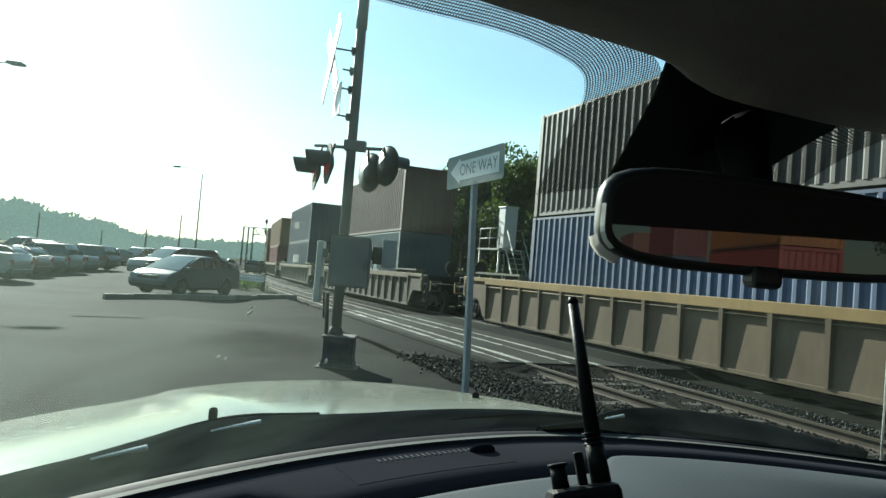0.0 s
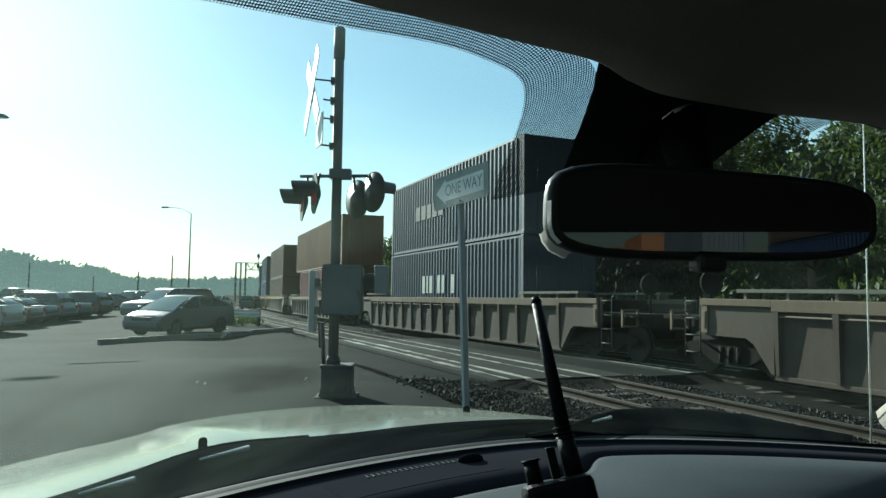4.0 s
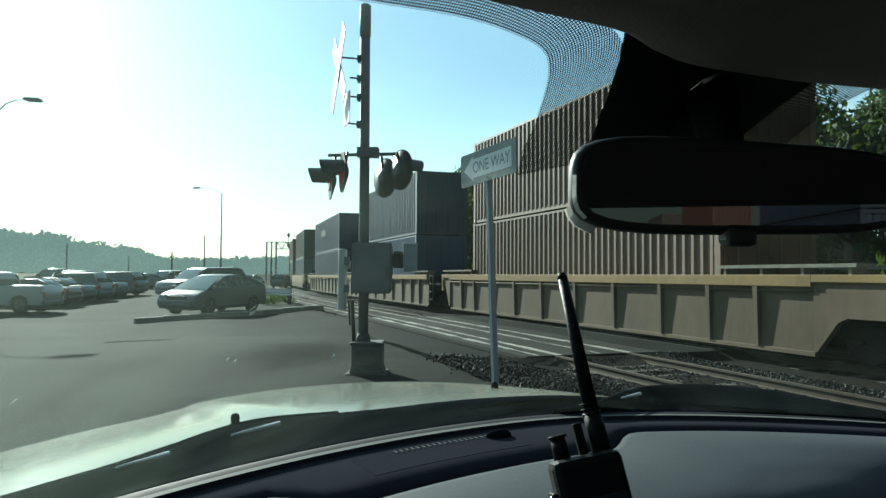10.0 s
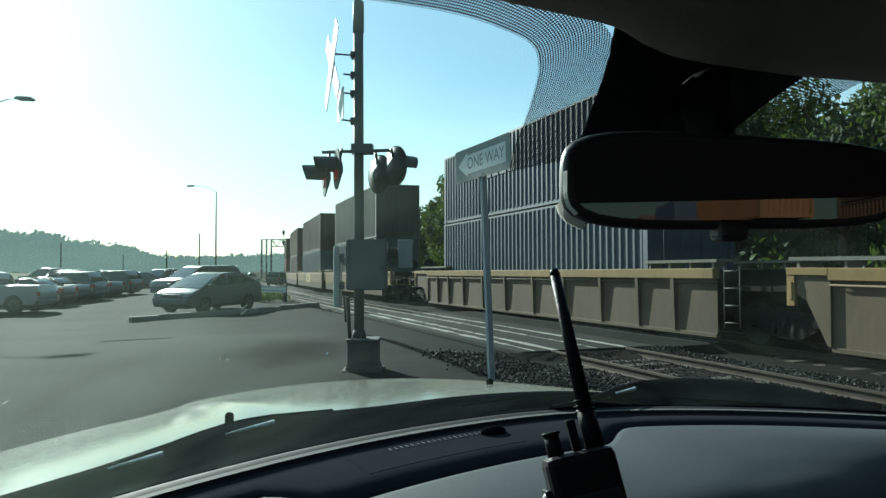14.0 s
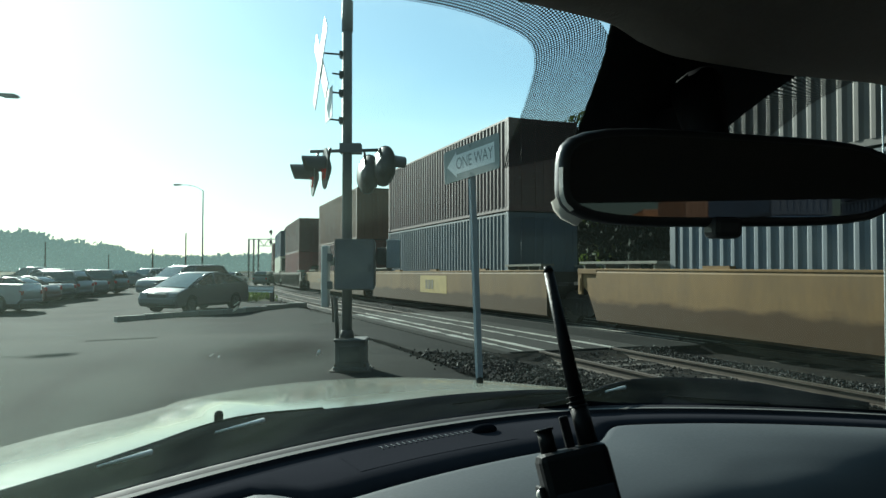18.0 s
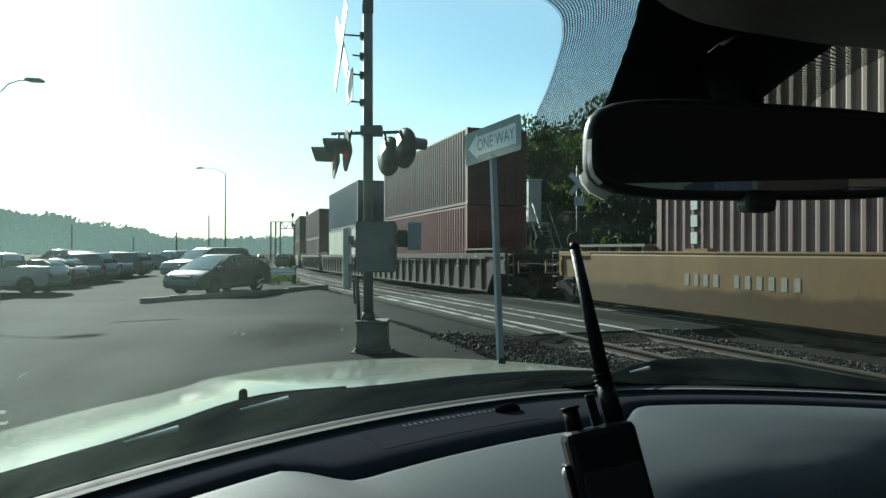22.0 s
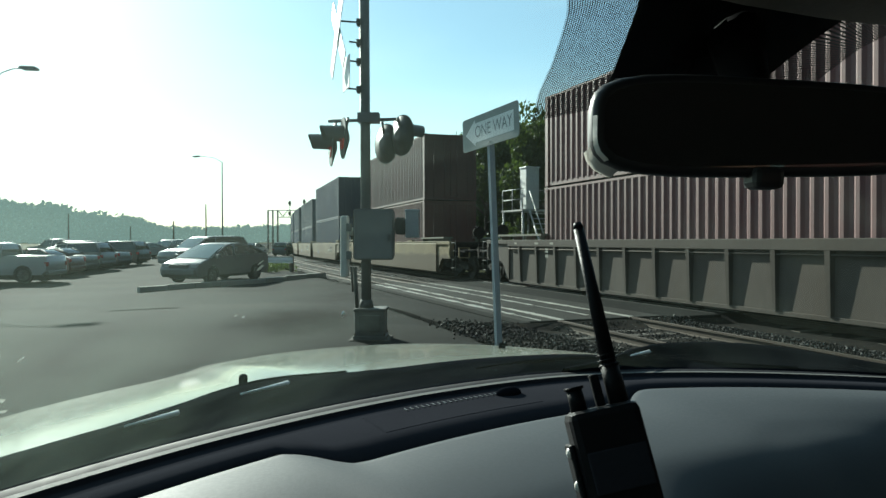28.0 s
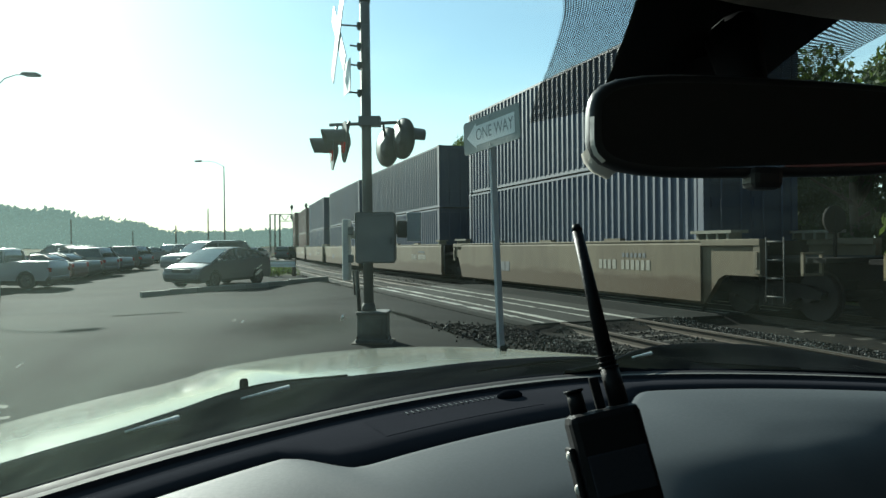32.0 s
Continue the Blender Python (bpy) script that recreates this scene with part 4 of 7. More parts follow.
def well_car(style, chord, sheet, s, label, well=8.45, front=11.35, rear=11.35, front_coupled=True, rear_coupled=True, ribs=16, pitch=1.116, shift=0.0, deep=0.108, spaced=()):
    """A well car, or one unit of an articulated one. x runs the way the train goes."""
    car = empty("well_car", label, "railway car", "well cars")
    tip = well + (0.9 if front_coupled else 1.35)
    for y in (-1, 1):
        if style == "ribbed":
            part("top_chord", boxes((-well, well, y * 1.31, y * 1.475, 1.235, 1.435), bevel=0.012), chord, car)
            part("side_sheet", boxes((-well, well, y * 1.352, y * 1.37, 0.17, 1.26)), sheet, car)
            part("bottom_chord", boxes((-well, well, y * 1.30, y * 1.40, 0.11, 0.19), bevel=0.008), sheet, car)
            bm = bmesh.new()
            tube(bm, (-well, y * 1.435, 1.165), (well, y * 1.435, 1.165), 0.016, seg=6)
            part("brake_pipe", bm, sheet, car)
            bm = bmesh.new()
            rows = []
            for z, d, hw in ((1.24, deep, 0.055), (0.70, deep * 0.78, 0.042), (0.19, deep * 0.56, 0.032)):
                rows.append([(-hw - 0.012, 0, z), (-hw, y * d, z), (hw, y * d, z), (hw + 0.012, 0, z)])
            ribbon(bm, rows, smooth=False)
            bmesh.ops.recalc_face_normals(bm, faces=bm.faces)
            rib = part("side_rib", bm, sheet, car)
            spots = [shift + pitch * (i - (ribs - 1) / 2) for i in range(ribs)] if not spaced else spaced
            rib.matrix_basis = pose(spots[0], y * 1.369, 0)
            for x in spots[1:]:
                again(rib, pose(x, y * 1.369, 0))
        else:
            bm = bmesh.new()
            prism(bm, [(y * 1.40, 0.16), (y * 1.475, 0.22), (y * 1.475, 1.34), (y * 1.45, 1.40), (y * 1.33, 1.40), (y * 1.33, 0.16)], "x", -well - 0.9, tip)
            part("side_sheet", bm, sheet, car)
            part("top_chord", boxes((-well - 0.9, tip, y * 1.30, y * 1.478, 1.395, 1.44), bevel=0.008), chord, car)
            bm = bmesh.new()
            for i in range(3):
                x = -well * 0.6 + i * well * 0.6
                box(bm, x - 0.35, x + 0.35, y * 1.30, y * 1.44, 1.44, 1.50)
            part("container_guide", bm, chord, car)
    part("well_floor", boxes((-well, well, -0.55, 0.55, 0.20, 0.32), *[(x - 0.2, x + 0.2, -1.3, 1.3, 0.18, 0.345) for x in (-6.0, -2.9, 0, 2.9, 6.0)]), UNDER, car)
    add_end(car, 1, well + (0.9 if style != "ribbed" else 0), front, chord, front_coupled, style != "ribbed", sheet)
    add_end(car, -1, well + (0.9 if style != "ribbed" else 0), rear, chord, rear_coupled, style != "ribbed", sheet)
    if front_coupled:
        add_truck(car, front - 1.55)
    if rear_coupled:
        add_truck(car, -rear + 1.55)
    else:
        add_truck(car, -rear)
    rides(car, s)
    return car


def stack(s, lower, upper, low_label, up_label, up_len=12.192, h=2.896, reefer=False, up_h=None, front=0.0, rear=0.0):
    """Two containers, one on the other, in the well at s; front and rear: metres over the usual length."""
    at, more = s + (rear - front) / 2, front + rear
    a = container(lower, low_label, at, 0.35, length=12.192 + more, height=h, reefer=reefer)
    b = container(upper, up_label, at, 0.375 + h, length=up_len + more, height=up_h or h)
    return a, b


RIB, FLAT = "ribbed", "smooth"


def build_train():
    single = dict(front=11.35, rear=11.35)
    lead, mid, tail = dict(rear=9.72, rear_coupled=False), dict(front=9.7, rear=9.72, front_coupled=False, rear_coupled=False), dict(front=9.7, front_coupled=False)
    # cars that have passed already, seen behind the car
    for s, up, lo in ((-79.4, "brown", "green"), (-55.7, "rust_red", "slate"), (-32.0, "orange", "red"), (-8.3, "grey_blue", "rust_red")):
        well_car(RIB, CAR_GREY, CAR_SHEET, s, "grime-grey ribbed well car with a double stack", **single)
        stack(s, lo, up, "weathered corrugated steel container in a well car", "weathered corrugated steel container on another container")
    well_car(RIB, CAR_YELLOW, CAR_TAN, 15.5, "yellow-topped tan ribbed well car on the far track", **single)
    stack(15.5, "blue", "grey_brown", "bright blue corrugated container in a yellow well car", "weathered grey-brown corrugated container on a blue one")
    c = well_car(RIB, CAR_GREY, CAR_SHEET, 39.75, "grime-grey ribbed well car under brown container", **single)
    lo, up = stack(39.75, "teal_grey", "brown", "teal-grey corrugated container with sprayed graffiti", "brown corrugated container on a teal-grey one")
    block_letters(lo, 3, 12, 31, 18)
    c = well_car(RIB, CAR_GREY, CAR_SHEET, 63.3, "grime-grey ribbed well car with sprayed strokes", **single)
    for i, x in enumerate((-6.15, -5.0, -3.85, -1.6, 0.7, 2.9)):
        scrawl(c, 40 + i, x, x + 0.5, 0.52, 0.86, SPRAY_WHITE, 2, thick=0.022)
    scrawl(c, 8, -2.95, -2.25, 0.42, 0.95, SPRAY_WHITE, 6, thick=0.034)
    lo, up = stack(63.3, "slate", "slate", "slate-blue container with large white lettering", "slate-blue corrugated container on another")
    bars(lo, -2.12, 1.24, (0.30, 0.16, 0.30, -0.2, 0.26, 0.26, -0.3, 0.3), 0.66, PAINT_MARK, 0.16)
    bars(up, -3.0, 1.2, (0.5, 0.5, 0.45, 0.5, 0.5), 0.55, FAINT_MARK)
    c = well_car(RIB, CAR_GREY, CAR_SHEET, 87.1, "grime-grey ribbed well car with a long orange container", **single)
    scrawl(c, 11, -6.75, -6.0, 0.42, 1.08, SPRAY_WHITE, 4, thick=0.09)
    scrawl(c, 12, -6.7, -6.0, 0.45, 1.05, SPRAY_WHITE, 5, thick=0.05)
    scrawl(c, 13, -3.4, -1.2, 0.55, 0.95, SPRAY_WHITE, 4, thick=0.022)
    stack(87.1, "red", "orange", "red corrugated container in a well car", "long orange-tan container overhanging the red one", up_len=16.154)
    for s, kw, up, lo in ((110.9, lead, "tan_brown", "tan_brown"), (130.45, mid, "slate", "pale_blue"), (149.9, tail, "navy", "slate")):
        c = well_car(RIB, CAR_YELLOW, CAR_TAN, s, "yellow-chorded tan articulated well car unit", deep=0.10, spaced=(-7.23, -6.0, -4.5, -2.73, -0.95, 0.95, 2.73, 4.5, 6.0, 7.23), **kw)
        names = {"tan_brown": "tan-brown", "pale_blue": "pale blue", "navy": "navy blue", "slate": "slate-blue"}
        lo_ob, up_ob = stack(s, lo, up, names[lo] + " corrugated container in a yellow well car", names[up] + " corrugated container on top of a stack", **({110.9: dict(rear=0.5), 149.9: dict(rear=0.9, up_h=2.591)}.get(s, {})))
        if up == "navy":
            bars(up_ob, -2.5, 1.3, (0.5, 0.45, 0.5, 0.5), 0.5, FAINT_MARK)
    for s, kw, up, lo in ((173.9, lead, "grey_brown", "grey_blue"), (193.6, mid, "maroon", "grey_blue"), (213.0, tail, "tan_brown", "brown")):
        c = well_car(FLAT, CAR_OCHRE, CAR_OCHRE_SIDE, s, "smooth-sided yellow articulated well car unit", well=7.55, **kw)
        if s != 193.6:
            bars(c, {173.9: 1.92, 213.0: -4.82}[s], 0.76, (0.14, 0.13, 0.13, 0.14, -0.12, 0.12, 0.13, 0.13, 0.13, 0.13, 0.13), 0.24, STENCIL, 0.15, -1.478)
        if s == 193.6:
            part("yellow_plate", boxes((-1.35, 1.55, -1.481, -1.46, 0.60, 1.26)), PLATE_YELLOW, c, "faded yellow plate with dark bars")
            bars(c, -0.72, 0.74, (0.24, 0.26, 0.24), 0.36, PLATE_DARK, 0.07, -1.482)
        if s == 213.0:
            scrawl(c, 21, 3.4, 5.6, 0.35, 1.15, SPRAY_DARK, 4, -1.478, thick=0.06)
        lo_ob, up_ob = stack(s, lo, up, ("grey-blue" if lo == "grey_blue" else "brown") + " corrugated container in a smooth yellow car", {"grey_brown": "grey-brown", "maroon": "maroon", "tan_brown": "tan-brown"}[up] + " corrugated container on top of a stack", rear=0.6 if s == 193.6 else 0.0)
    for z in (1.25, 1.6, 1.95, 2.3):
        bars(lo_ob, -4.95, z, (0.2,), 0.24, PAINT_MARK)
    for s, kw, up, lo in ((236.7, lead, "brown", "red"), (256.2, mid, "teal", "cream"), (275.65, tail, "rust_red", "rust_red")):
        c = well_car(RIB, CAR_DARK, CAR_DARK, s, "dark grey ribbed articulated well car unit", ribs=15, shift=0.19, **kw)
        if s == 275.65:
            writing("53", 0.50, LETTER, c, pose(6.72, -1.374, 0.62, 90, 0, 0))
        if s == 236.7:
            writing("25T", 0.42, LETTER, c, pose(-7.31, -1.374, 0.60, 90, 0, 0), label="worn white stencilled letters")
        for k, w in ((1.13, "20"), (0.97, "40")):
            for x in (-5.80, 5.75):
                writing(w, 0.17, LETTER, c, pose(x, -1.48, k, 90, 0, 0))
        # small dimension marks along the top chord
        bars(c, 6.1, 1.30, (0.16, -1.0, 0.22, -1.2, 0.20), 0.06, STENCIL, 0.1, -1.476)
        bars(c, -7.9, 1.30, (0.16, -1.0, 0.22, -0.5, 0.20), 0.06, STENCIL, 0.1, -1.476)
        if lo == "cream":
            stack(s, lo, up, "cream-white smooth refrigerated container", "teal-blue corrugated container on a white one", reefer=True, front=-0.3, rear=0.3)
            part("yellow_label", boxes((5.05, 5.29, -1.222, -1.20, 1.18, 1.42)), PLATE_YELLOW, MOVING[-2][0], "small yellow label")
            bars(MOVING[-2][0], 5.08, 1.9, (0.2,), 0.2, FAINT_MARK, 0.1, -1.215)
        else:
            stack(s, lo, up, "red corrugated container in a dark ribbed car", "dark red-brown corrugated container on a red one", h=2.591 if lo == "rust_red" else 2.896, rear=0.3)
    well_car(FLAT, CAR_DULL, CAR_SPLASHED, 299.4, "smooth-sided dull tan well car", well=7.55, **single)
    stack(299.4, "brown", "maroon", "brown corrugated container in a tan car", "maroon corrugated container on a brown one")
    for i, s in enumerate((320.9, 336.8, 352.7, 368.6, 384.5)):
        kw = dict(front=9.4 if i == 0 else 7.9, rear=7.95 if i < 4 else 9.4, front_coupled=i == 0, rear_coupled=i == 4)
        c = well_car(FLAT, CAR_BEIGE, CAR_BEIGE_SIDE, s, "smooth-sided beige well car unit with white stencils", well=5.7, **kw)
        bars(c, 2.9, 0.78, (0.14, 0.13, 0.13, 0.14, -0.1, 0.12, 0.13, 0.13, 0.13, 0.13, 0.13), 0.22, STENCIL, 0.065, -1.478)
        bars(c, 3.9, 1.06, (0.1, 0.1, 0.1, 0.1, 0.1, 0.1), 0.1, FAINT_MARK, 0.06, -1.478)
        bars(c, -3.2, 0.55, (0.5, 0.3), 0.3, FAINT_MARK, 0.05, -1.478)
        up = ("navy", "slate", "slate", "navy", "maroon")[i]
        stack(s, "navy" if i < 4 else "brown", up, "navy blue corrugated container in a beige car", "dark corrugated container on top of a stack", h=2.896 if i == 0 else 2.591, front=0.3 if i == 0 else 0.0, rear=0.3 if i == 0 else 0.0)
    for s, up, lo in ((407.5, "brown", "maroon"), (431.2, "slate", "green"), (454.9, "tan_brown", "navy")):
        well_car(RIB, CAR_GREY, CAR_SHEET, s, "grime-grey ribbed well car with a double stack", **single)
        stack(s, lo, up, "weathered corrugated steel container in a well car", "weathered corrugated steel container on another container")


build_train()

# ---- the car that the camera sits in ----
HOOD_WHITE = material("white_car_paint", (0.21, 0.215, 0.18), 0.13, var=0.03, scale=2, bump=0.0, spec=0.10)
TRIM_BLACK = material("black_cowl_plastic", (0.006, 0.0068, 0.009), 0.30, var=0.25, scale=5, bump=0.02, spec=0.0)
DASH_GREY = material("grey_dash_vinyl", (0.063, 0.070, 0.075), 0.6, var=0.08, scale=4, fine=260, bump=0.03, spec=0.12)
DASH_DARK = material("dark_dash_vinyl", (0.030, 0.031, 0.037), 0.8, var=0.12, scale=4, fine=260, bump=0.01, spec=0.0)
LEDGE = material("pale_ledge_trim", (0.13, 0.132, 0.125), 0.7, var=0.15, scale=8, fine=120, bump=0.02, spec=0.05)
LINER = material("headliner_cloth", (0.36, 0.32, 0.28), 0.95, var=0.12, scale=8, fine=300, bump=0.2)
SEAT = material("dark_seat_cloth", (0.03, 0.03, 0.032), 0.9, var=0.2, scale=5, fine=200, bump=0.2)
MIRROR = material("mirror_silver", (0.105, 0.10, 0.095), 0.0, 0.6, var=0.0, bump=0.0)
MIRROR_RIM = material("grey_mirror_rim", (0.50, 0.47, 0.42), 0.35, var=0.1, scale=10)
FRIT = material("black_frit", (0.013, 0.0125, 0.0135), 0.7, var=0.1, scale=10, bump=0.0, spec=0.1)
GLINT_AND_LAMP = material("wiper_steel", (0.85, 0.86, 0.85), 0.3, 0.1, var=0.1)
RADIO = material("radio_plastic", (0.007, 0.007, 0.008), 0.5, var=0.2, scale=20, fine=200, bump=0.1, spec=0.12)
SPECK = material("dried_spot", (0.75, 0.76, 0.72), 0.9, var=0.15, scale=60)
WINDSHIELD = glass("dusty_windshield", (0.95, 0.985, 0.965), haze=0.015, gloss=0.02)

CAR = empty("car_interior", "front of a white car seen from its driver seat", "car", m=pose(0.25, 0.06, 0, 0, 0, 30))
G0, G1 = Vector((0, 0.40, 1.612)), Vector((0, 0.95, 1.262))   # the windshield's slope: top and foot


def on_glass(x, y, lift=0.0):
    """A place on the windshield at x across and y ahead."""
    k = (y - G0.y) / (G1.y - G0.y)
    return Vector((x, y, G0.z + (G1.z - G0.z) * k)) + Vector((0, 0.54, 0.85)) * lift


def base_y(x):
    """The curved foot of the windshield."""
    d = x - 0.56
    return 0.918 - (1.04 if d > 0 else 0.48) * d * d


def cowl_y(x):
    """The line where the hood ends and the black cowl begins."""
    hump = float(np.interp(x, (-0.30, -0.07, 0.035, 0.094, 0.155, 0.20, 0.235, 0.27, 0.34, 0.435, 0.55), (0.09, 0.106, 0.124, 0.150, 0.180, 0.195, 0.199, 0.194, 0.170, 0.152, 0.155)))
    return base_y(x) + hump * (1 - ease(x, 0.72, 1.08)) + 0.002


def dots(name, pitch=0.00165):
    """Black ceramic dots in rows that follow the border: u and v are metres across and along it."""
    m = bpy.data.materials.new(name)
    m.use_nodes = True
    n, l = m.node_tree.nodes, m.node_tree.links
    b = n["Principled BSDF"]
    b.inputs["Base Color"].default_value, b.inputs["Roughness"].default_value = (0.006, 0.006, 0.007, 1), 0.6
    uv, suv = n.new("ShaderNodeUVMap"), n.new("ShaderNodeSeparateXYZ")
    l.new(uv.outputs[0], suv.inputs[0])

    def op(kind, a, b2=None):
        k = n.new("ShaderNodeMath")
        k.operation = kind
        for i, v in enumerate((a, b2)):
            if v is None:
                continue
            if isinstance(v, (int, float)):
                k.inputs[i].default_value = v
            else:
                l.new(v, k.inputs[i])
        return k.outputs[0]
    w = 2 * math.pi / pitch
    f = op("ADD", op("COSINE", op("MULTIPLY", suv.outputs["X"], w)), op("COSINE", op("MULTIPLY", suv.outputs["Y"], w)))
    # two heavy rows near the inner edge, small dots at the very edge
    level = n.new("ShaderNodeValToRGB")
    level.color_ramp.interpolation = "CONSTANT"
    for i, (at, v) in enumerate(((0.0, 0.62), (0.06, 0.25), (0.27, 0.36))):
        el = level.color_ramp.elements[i] if i < 2 else level.color_ramp.elements.new(at)
        el.position, el.color = at, (v, v, v, 1)
    l.new(op("MULTIPLY", suv.outputs["X"], 80.0), level.inputs["Fac"])
    th = op("SUBTRACT", op("MULTIPLY", level.outputs["Color"], 2.0), 1.0)
    on = op("GREATER_THAN", f, th)
    tr, mx = n.new("ShaderNodeBsdfTransparent"), n.new("ShaderNodeMixShader")
    l.new(on, mx.inputs[0])
    l.new(tr.outputs[0], mx.inputs[1])
    l.new(b.outputs[0], mx.inputs[2])
    l.new(mx.outputs[0], n["Material Output"].inputs[0])
    return m


FRIT_DOTS = dots("dotted_frit")


def band(name, inner, outer):
    """A strip of dotted ceramic on the glass between two outlines."""
    bm = bmesh.new()
    uvl = bm.loops.layers.uv.new("UVMap")

    def smooth(pts, n=90):
        out, m = [], len(pts) - 1
        for i in range(n + 1):
            f = i / n * m
            k = min(int(f), m - 1)
            p = [Vector((*pts[min(max(j, 0), m)], 0)) for j in (k - 1, k, k + 1, k + 2)]
            u = f - k
            out.append(0.5 * (2 * p[1] + (p[2] - p[0]) * u + (2 * p[0] - 5 * p[1] + 4 * p[2] - p[3]) * u * u + (3 * p[1] - p[0] - 3 * p[2] + p[3]) * u**3))
        return out
    a, b = smooth(inner), smooth(outer)
    way = [0.0]
    for p, q in zip(a, a[1:]):
        way.append(way[-1] + (q - p).length)
    cols = 8
    vs = [[bm.verts.new(on_glass(*p.lerp(q, c / cols).to_2d(), 0.002)) for c in range(cols + 1)] for p, q in zip(a, b)]
    far = [(q - p).length for p, q in zip(a, b)]
    for i in range(len(vs) - 1):
        for c in range(cols):
            f = bm.faces.new((vs[i][c], vs[i + 1][c], vs[i + 1][c + 1], vs[i][c + 1]))
            for lp, (k, d) in zip(f.loops, ((i, c), (i + 1, c), (i + 1, c + 1), (i, c + 1))):
                lp[uvl].uv = (far[k] * d / cols, way[k])
    return part(name, bm, FRIT_DOTS, CAR, "black dotted ceramic border of the windshield")


def build_own_car():
    # hood: crowned sheet with a crease along its left side
    def hood_far(x):
        if x < 0.27:
            return float(np.interp(x, (-0.14, -0.08, 0.0, 0.08, 0.18, 0.23, 0.27), (1.45, 1.51, 1.578, 1.637, 1.70, 1.745, 1.772)))
        return 1.895 - 1.9 * abs(x - 0.64) ** 2.3 if x > 0.64 else 1.895 - 0.9 * (0.64 - x) ** 2
    bm = bmesh.new()
    rows = []
    for i in range(25):
        v = i / 24
        row = []
        for j in range(49):
            x = -0.14 + 1.34 * j / 48
            y0 = cowl_y(x) - 0.01
            y = y0 + (max(hood_far(x), y0 + 0.06) - y0) * v
            z = 1.243 - 0.095 * v ** 1.5 - 0.016 * ease(0.29 - x, 0.0, 0.05) * (1 - 0.6 * v) - 0.012 * ease(x, 0.75, 1.05)
            row.append((x, y, z))
        rows.append(row)
    rows.append([(x, y + 0.012, z - 0.02) for x, y, z in rows[-1]])
    rows.append([(x, y - 0.004, z - 0.35) for x, y, z in rows[-2]])
    ribbon(bm, rows)
    part("hood", bm, HOOD_WHITE, CAR, "white painted hood with a soft crease", smooth=True)
    for x, y in ((0.228, 1.15), (0.746, 1.225)):
        bm = boxes((x - 0.0065, x + 0.0065, y - 0.005, y + 0.007, 1.215, 1.2435), bevel=0.005)
        part("washer_nozzle", bm, TRIM_BLACK, CAR, "black washer nozzle")
    # cowl: black plastic apron between the hood and the foot of the glass
    xs = np.linspace(-0.45, 1.12, 64)

    def sweep(name, section, mat, label=""):
        """A moulding along the windshield's foot: section of shares between seal and hood line, offset and height."""
        bm = bmesh.new()
        ribbon(bm, [[(x, base_y(x) + k * (cowl_y(x) - base_y(x)) + dy, z) for x in xs] for k, dy, z in section])
        return part(name, bm, mat, CAR, label, smooth=True)
    sweep("cowl", ((1.0, 0.006, 1.22), (1.0, 0.004, 1.244), (0.93, 0, 1.250), (0.75, 0, 1.247), (0.5, 0, 1.236), (0.3, 0, 1.238), (0.12, 0, 1.240), (0.0, 0.0, 1.235)), TRIM_BLACK, "glossy black cowl under the windshield")
    sweep("glass_seal", ((0, 0.016, 1.236), (0, 0.012, 1.245), (0, 0.004, 1.246), (0, -0.004, 1.246), (0, -0.009, 1.2452)), FRIT, "black rubber seal at the foot of the glass")
    sweep("glass_ledge", ((0, -0.009, 1.2454), (0, -0.0095, 1.2454), (0, -0.0195, 1.2454), (0, -0.020, 1.2454)), LEDGE, "pale trim along the foot of the glass")
    sweep("ledge_gap", ((0, -0.020, 1.2454), (0, -0.0205, 1.240), (0, -0.021, 1.2395), (0, -0.044, 1.2395), (0, -0.046, 1.2395)), DASH_DARK)
    # wipers lying on the cowl
    for x0, x1, k0, k1 in ((0.07, 0.36, 0.93, 0.99), (0.55, 0.98, 0.55, 0.88)):
        bm, n = bmesh.new(), 16
        rows = []
        for i in range(n + 1):
            x = x0 + (x1 - x0) * i / n
            k = k0 + (k1 - k0) * math.sin(math.pi * 0.5 * i / n)
            y = base_y(x) + k * (cowl_y(x) - base_y(x))
            thin = 0.25 + 0.75 * math.sin(math.pi * min(1.0, i / n * 1.6) * 0.5)
            rows.append([(x, y + 0.005 * thin * math.cos(a), 1.247 + 0.004 * thin * math.sin(a)) for a in np.linspace(0, 2 * math.pi, 9)])
        ribbon(bm, rows)
        part("wiper_arm", bm, TRIM_BLACK, CAR, smooth=True)
    # glints on the wipers and the cowl, modelled as thin white rods
    for a, b in (((0.186, 0.985, 1.250), (0.258, 1.020, 1.251)), ((0.043, 0.893, 1.249), (0.101, 0.924, 1.250)), ((0.770, 0.899, 1.2645), (0.822, 0.912, 1.2645))):
        bm = bmesh.new()
        tube(bm, a, b, 0.0012, 0.0032, seg=8)
        part("wiper_strip", bm, GLINT_AND_LAMP, CAR, "thin white rod standing in for a glint")
    # raised cover of the wiper pivot at the passenger's corner of the cowl
    ridge = ((0.66, 0.915, 1.252), (0.72, 0.895, 1.262), (0.80, 0.922, 1.269), (0.87, 0.938, 1.271), (0.94, 0.925, 1.271), (1.00, 0.880, 1.270), (1.045, 0.820, 1.267), (1.06, 0.74, 1.262), (1.08, 0.66, 1.258))
    foot = ((0.66, 0.912), (0.70, 0.902), (0.77, 0.876), (0.83, 0.846), (0.89, 0.810), (0.95, 0.764), (0.995, 0.725), (1.02, 0.700), (1.06, 0.66))
    us, fine = np.linspace(0, 1, len(ridge)), np.linspace(0, 1, 33)
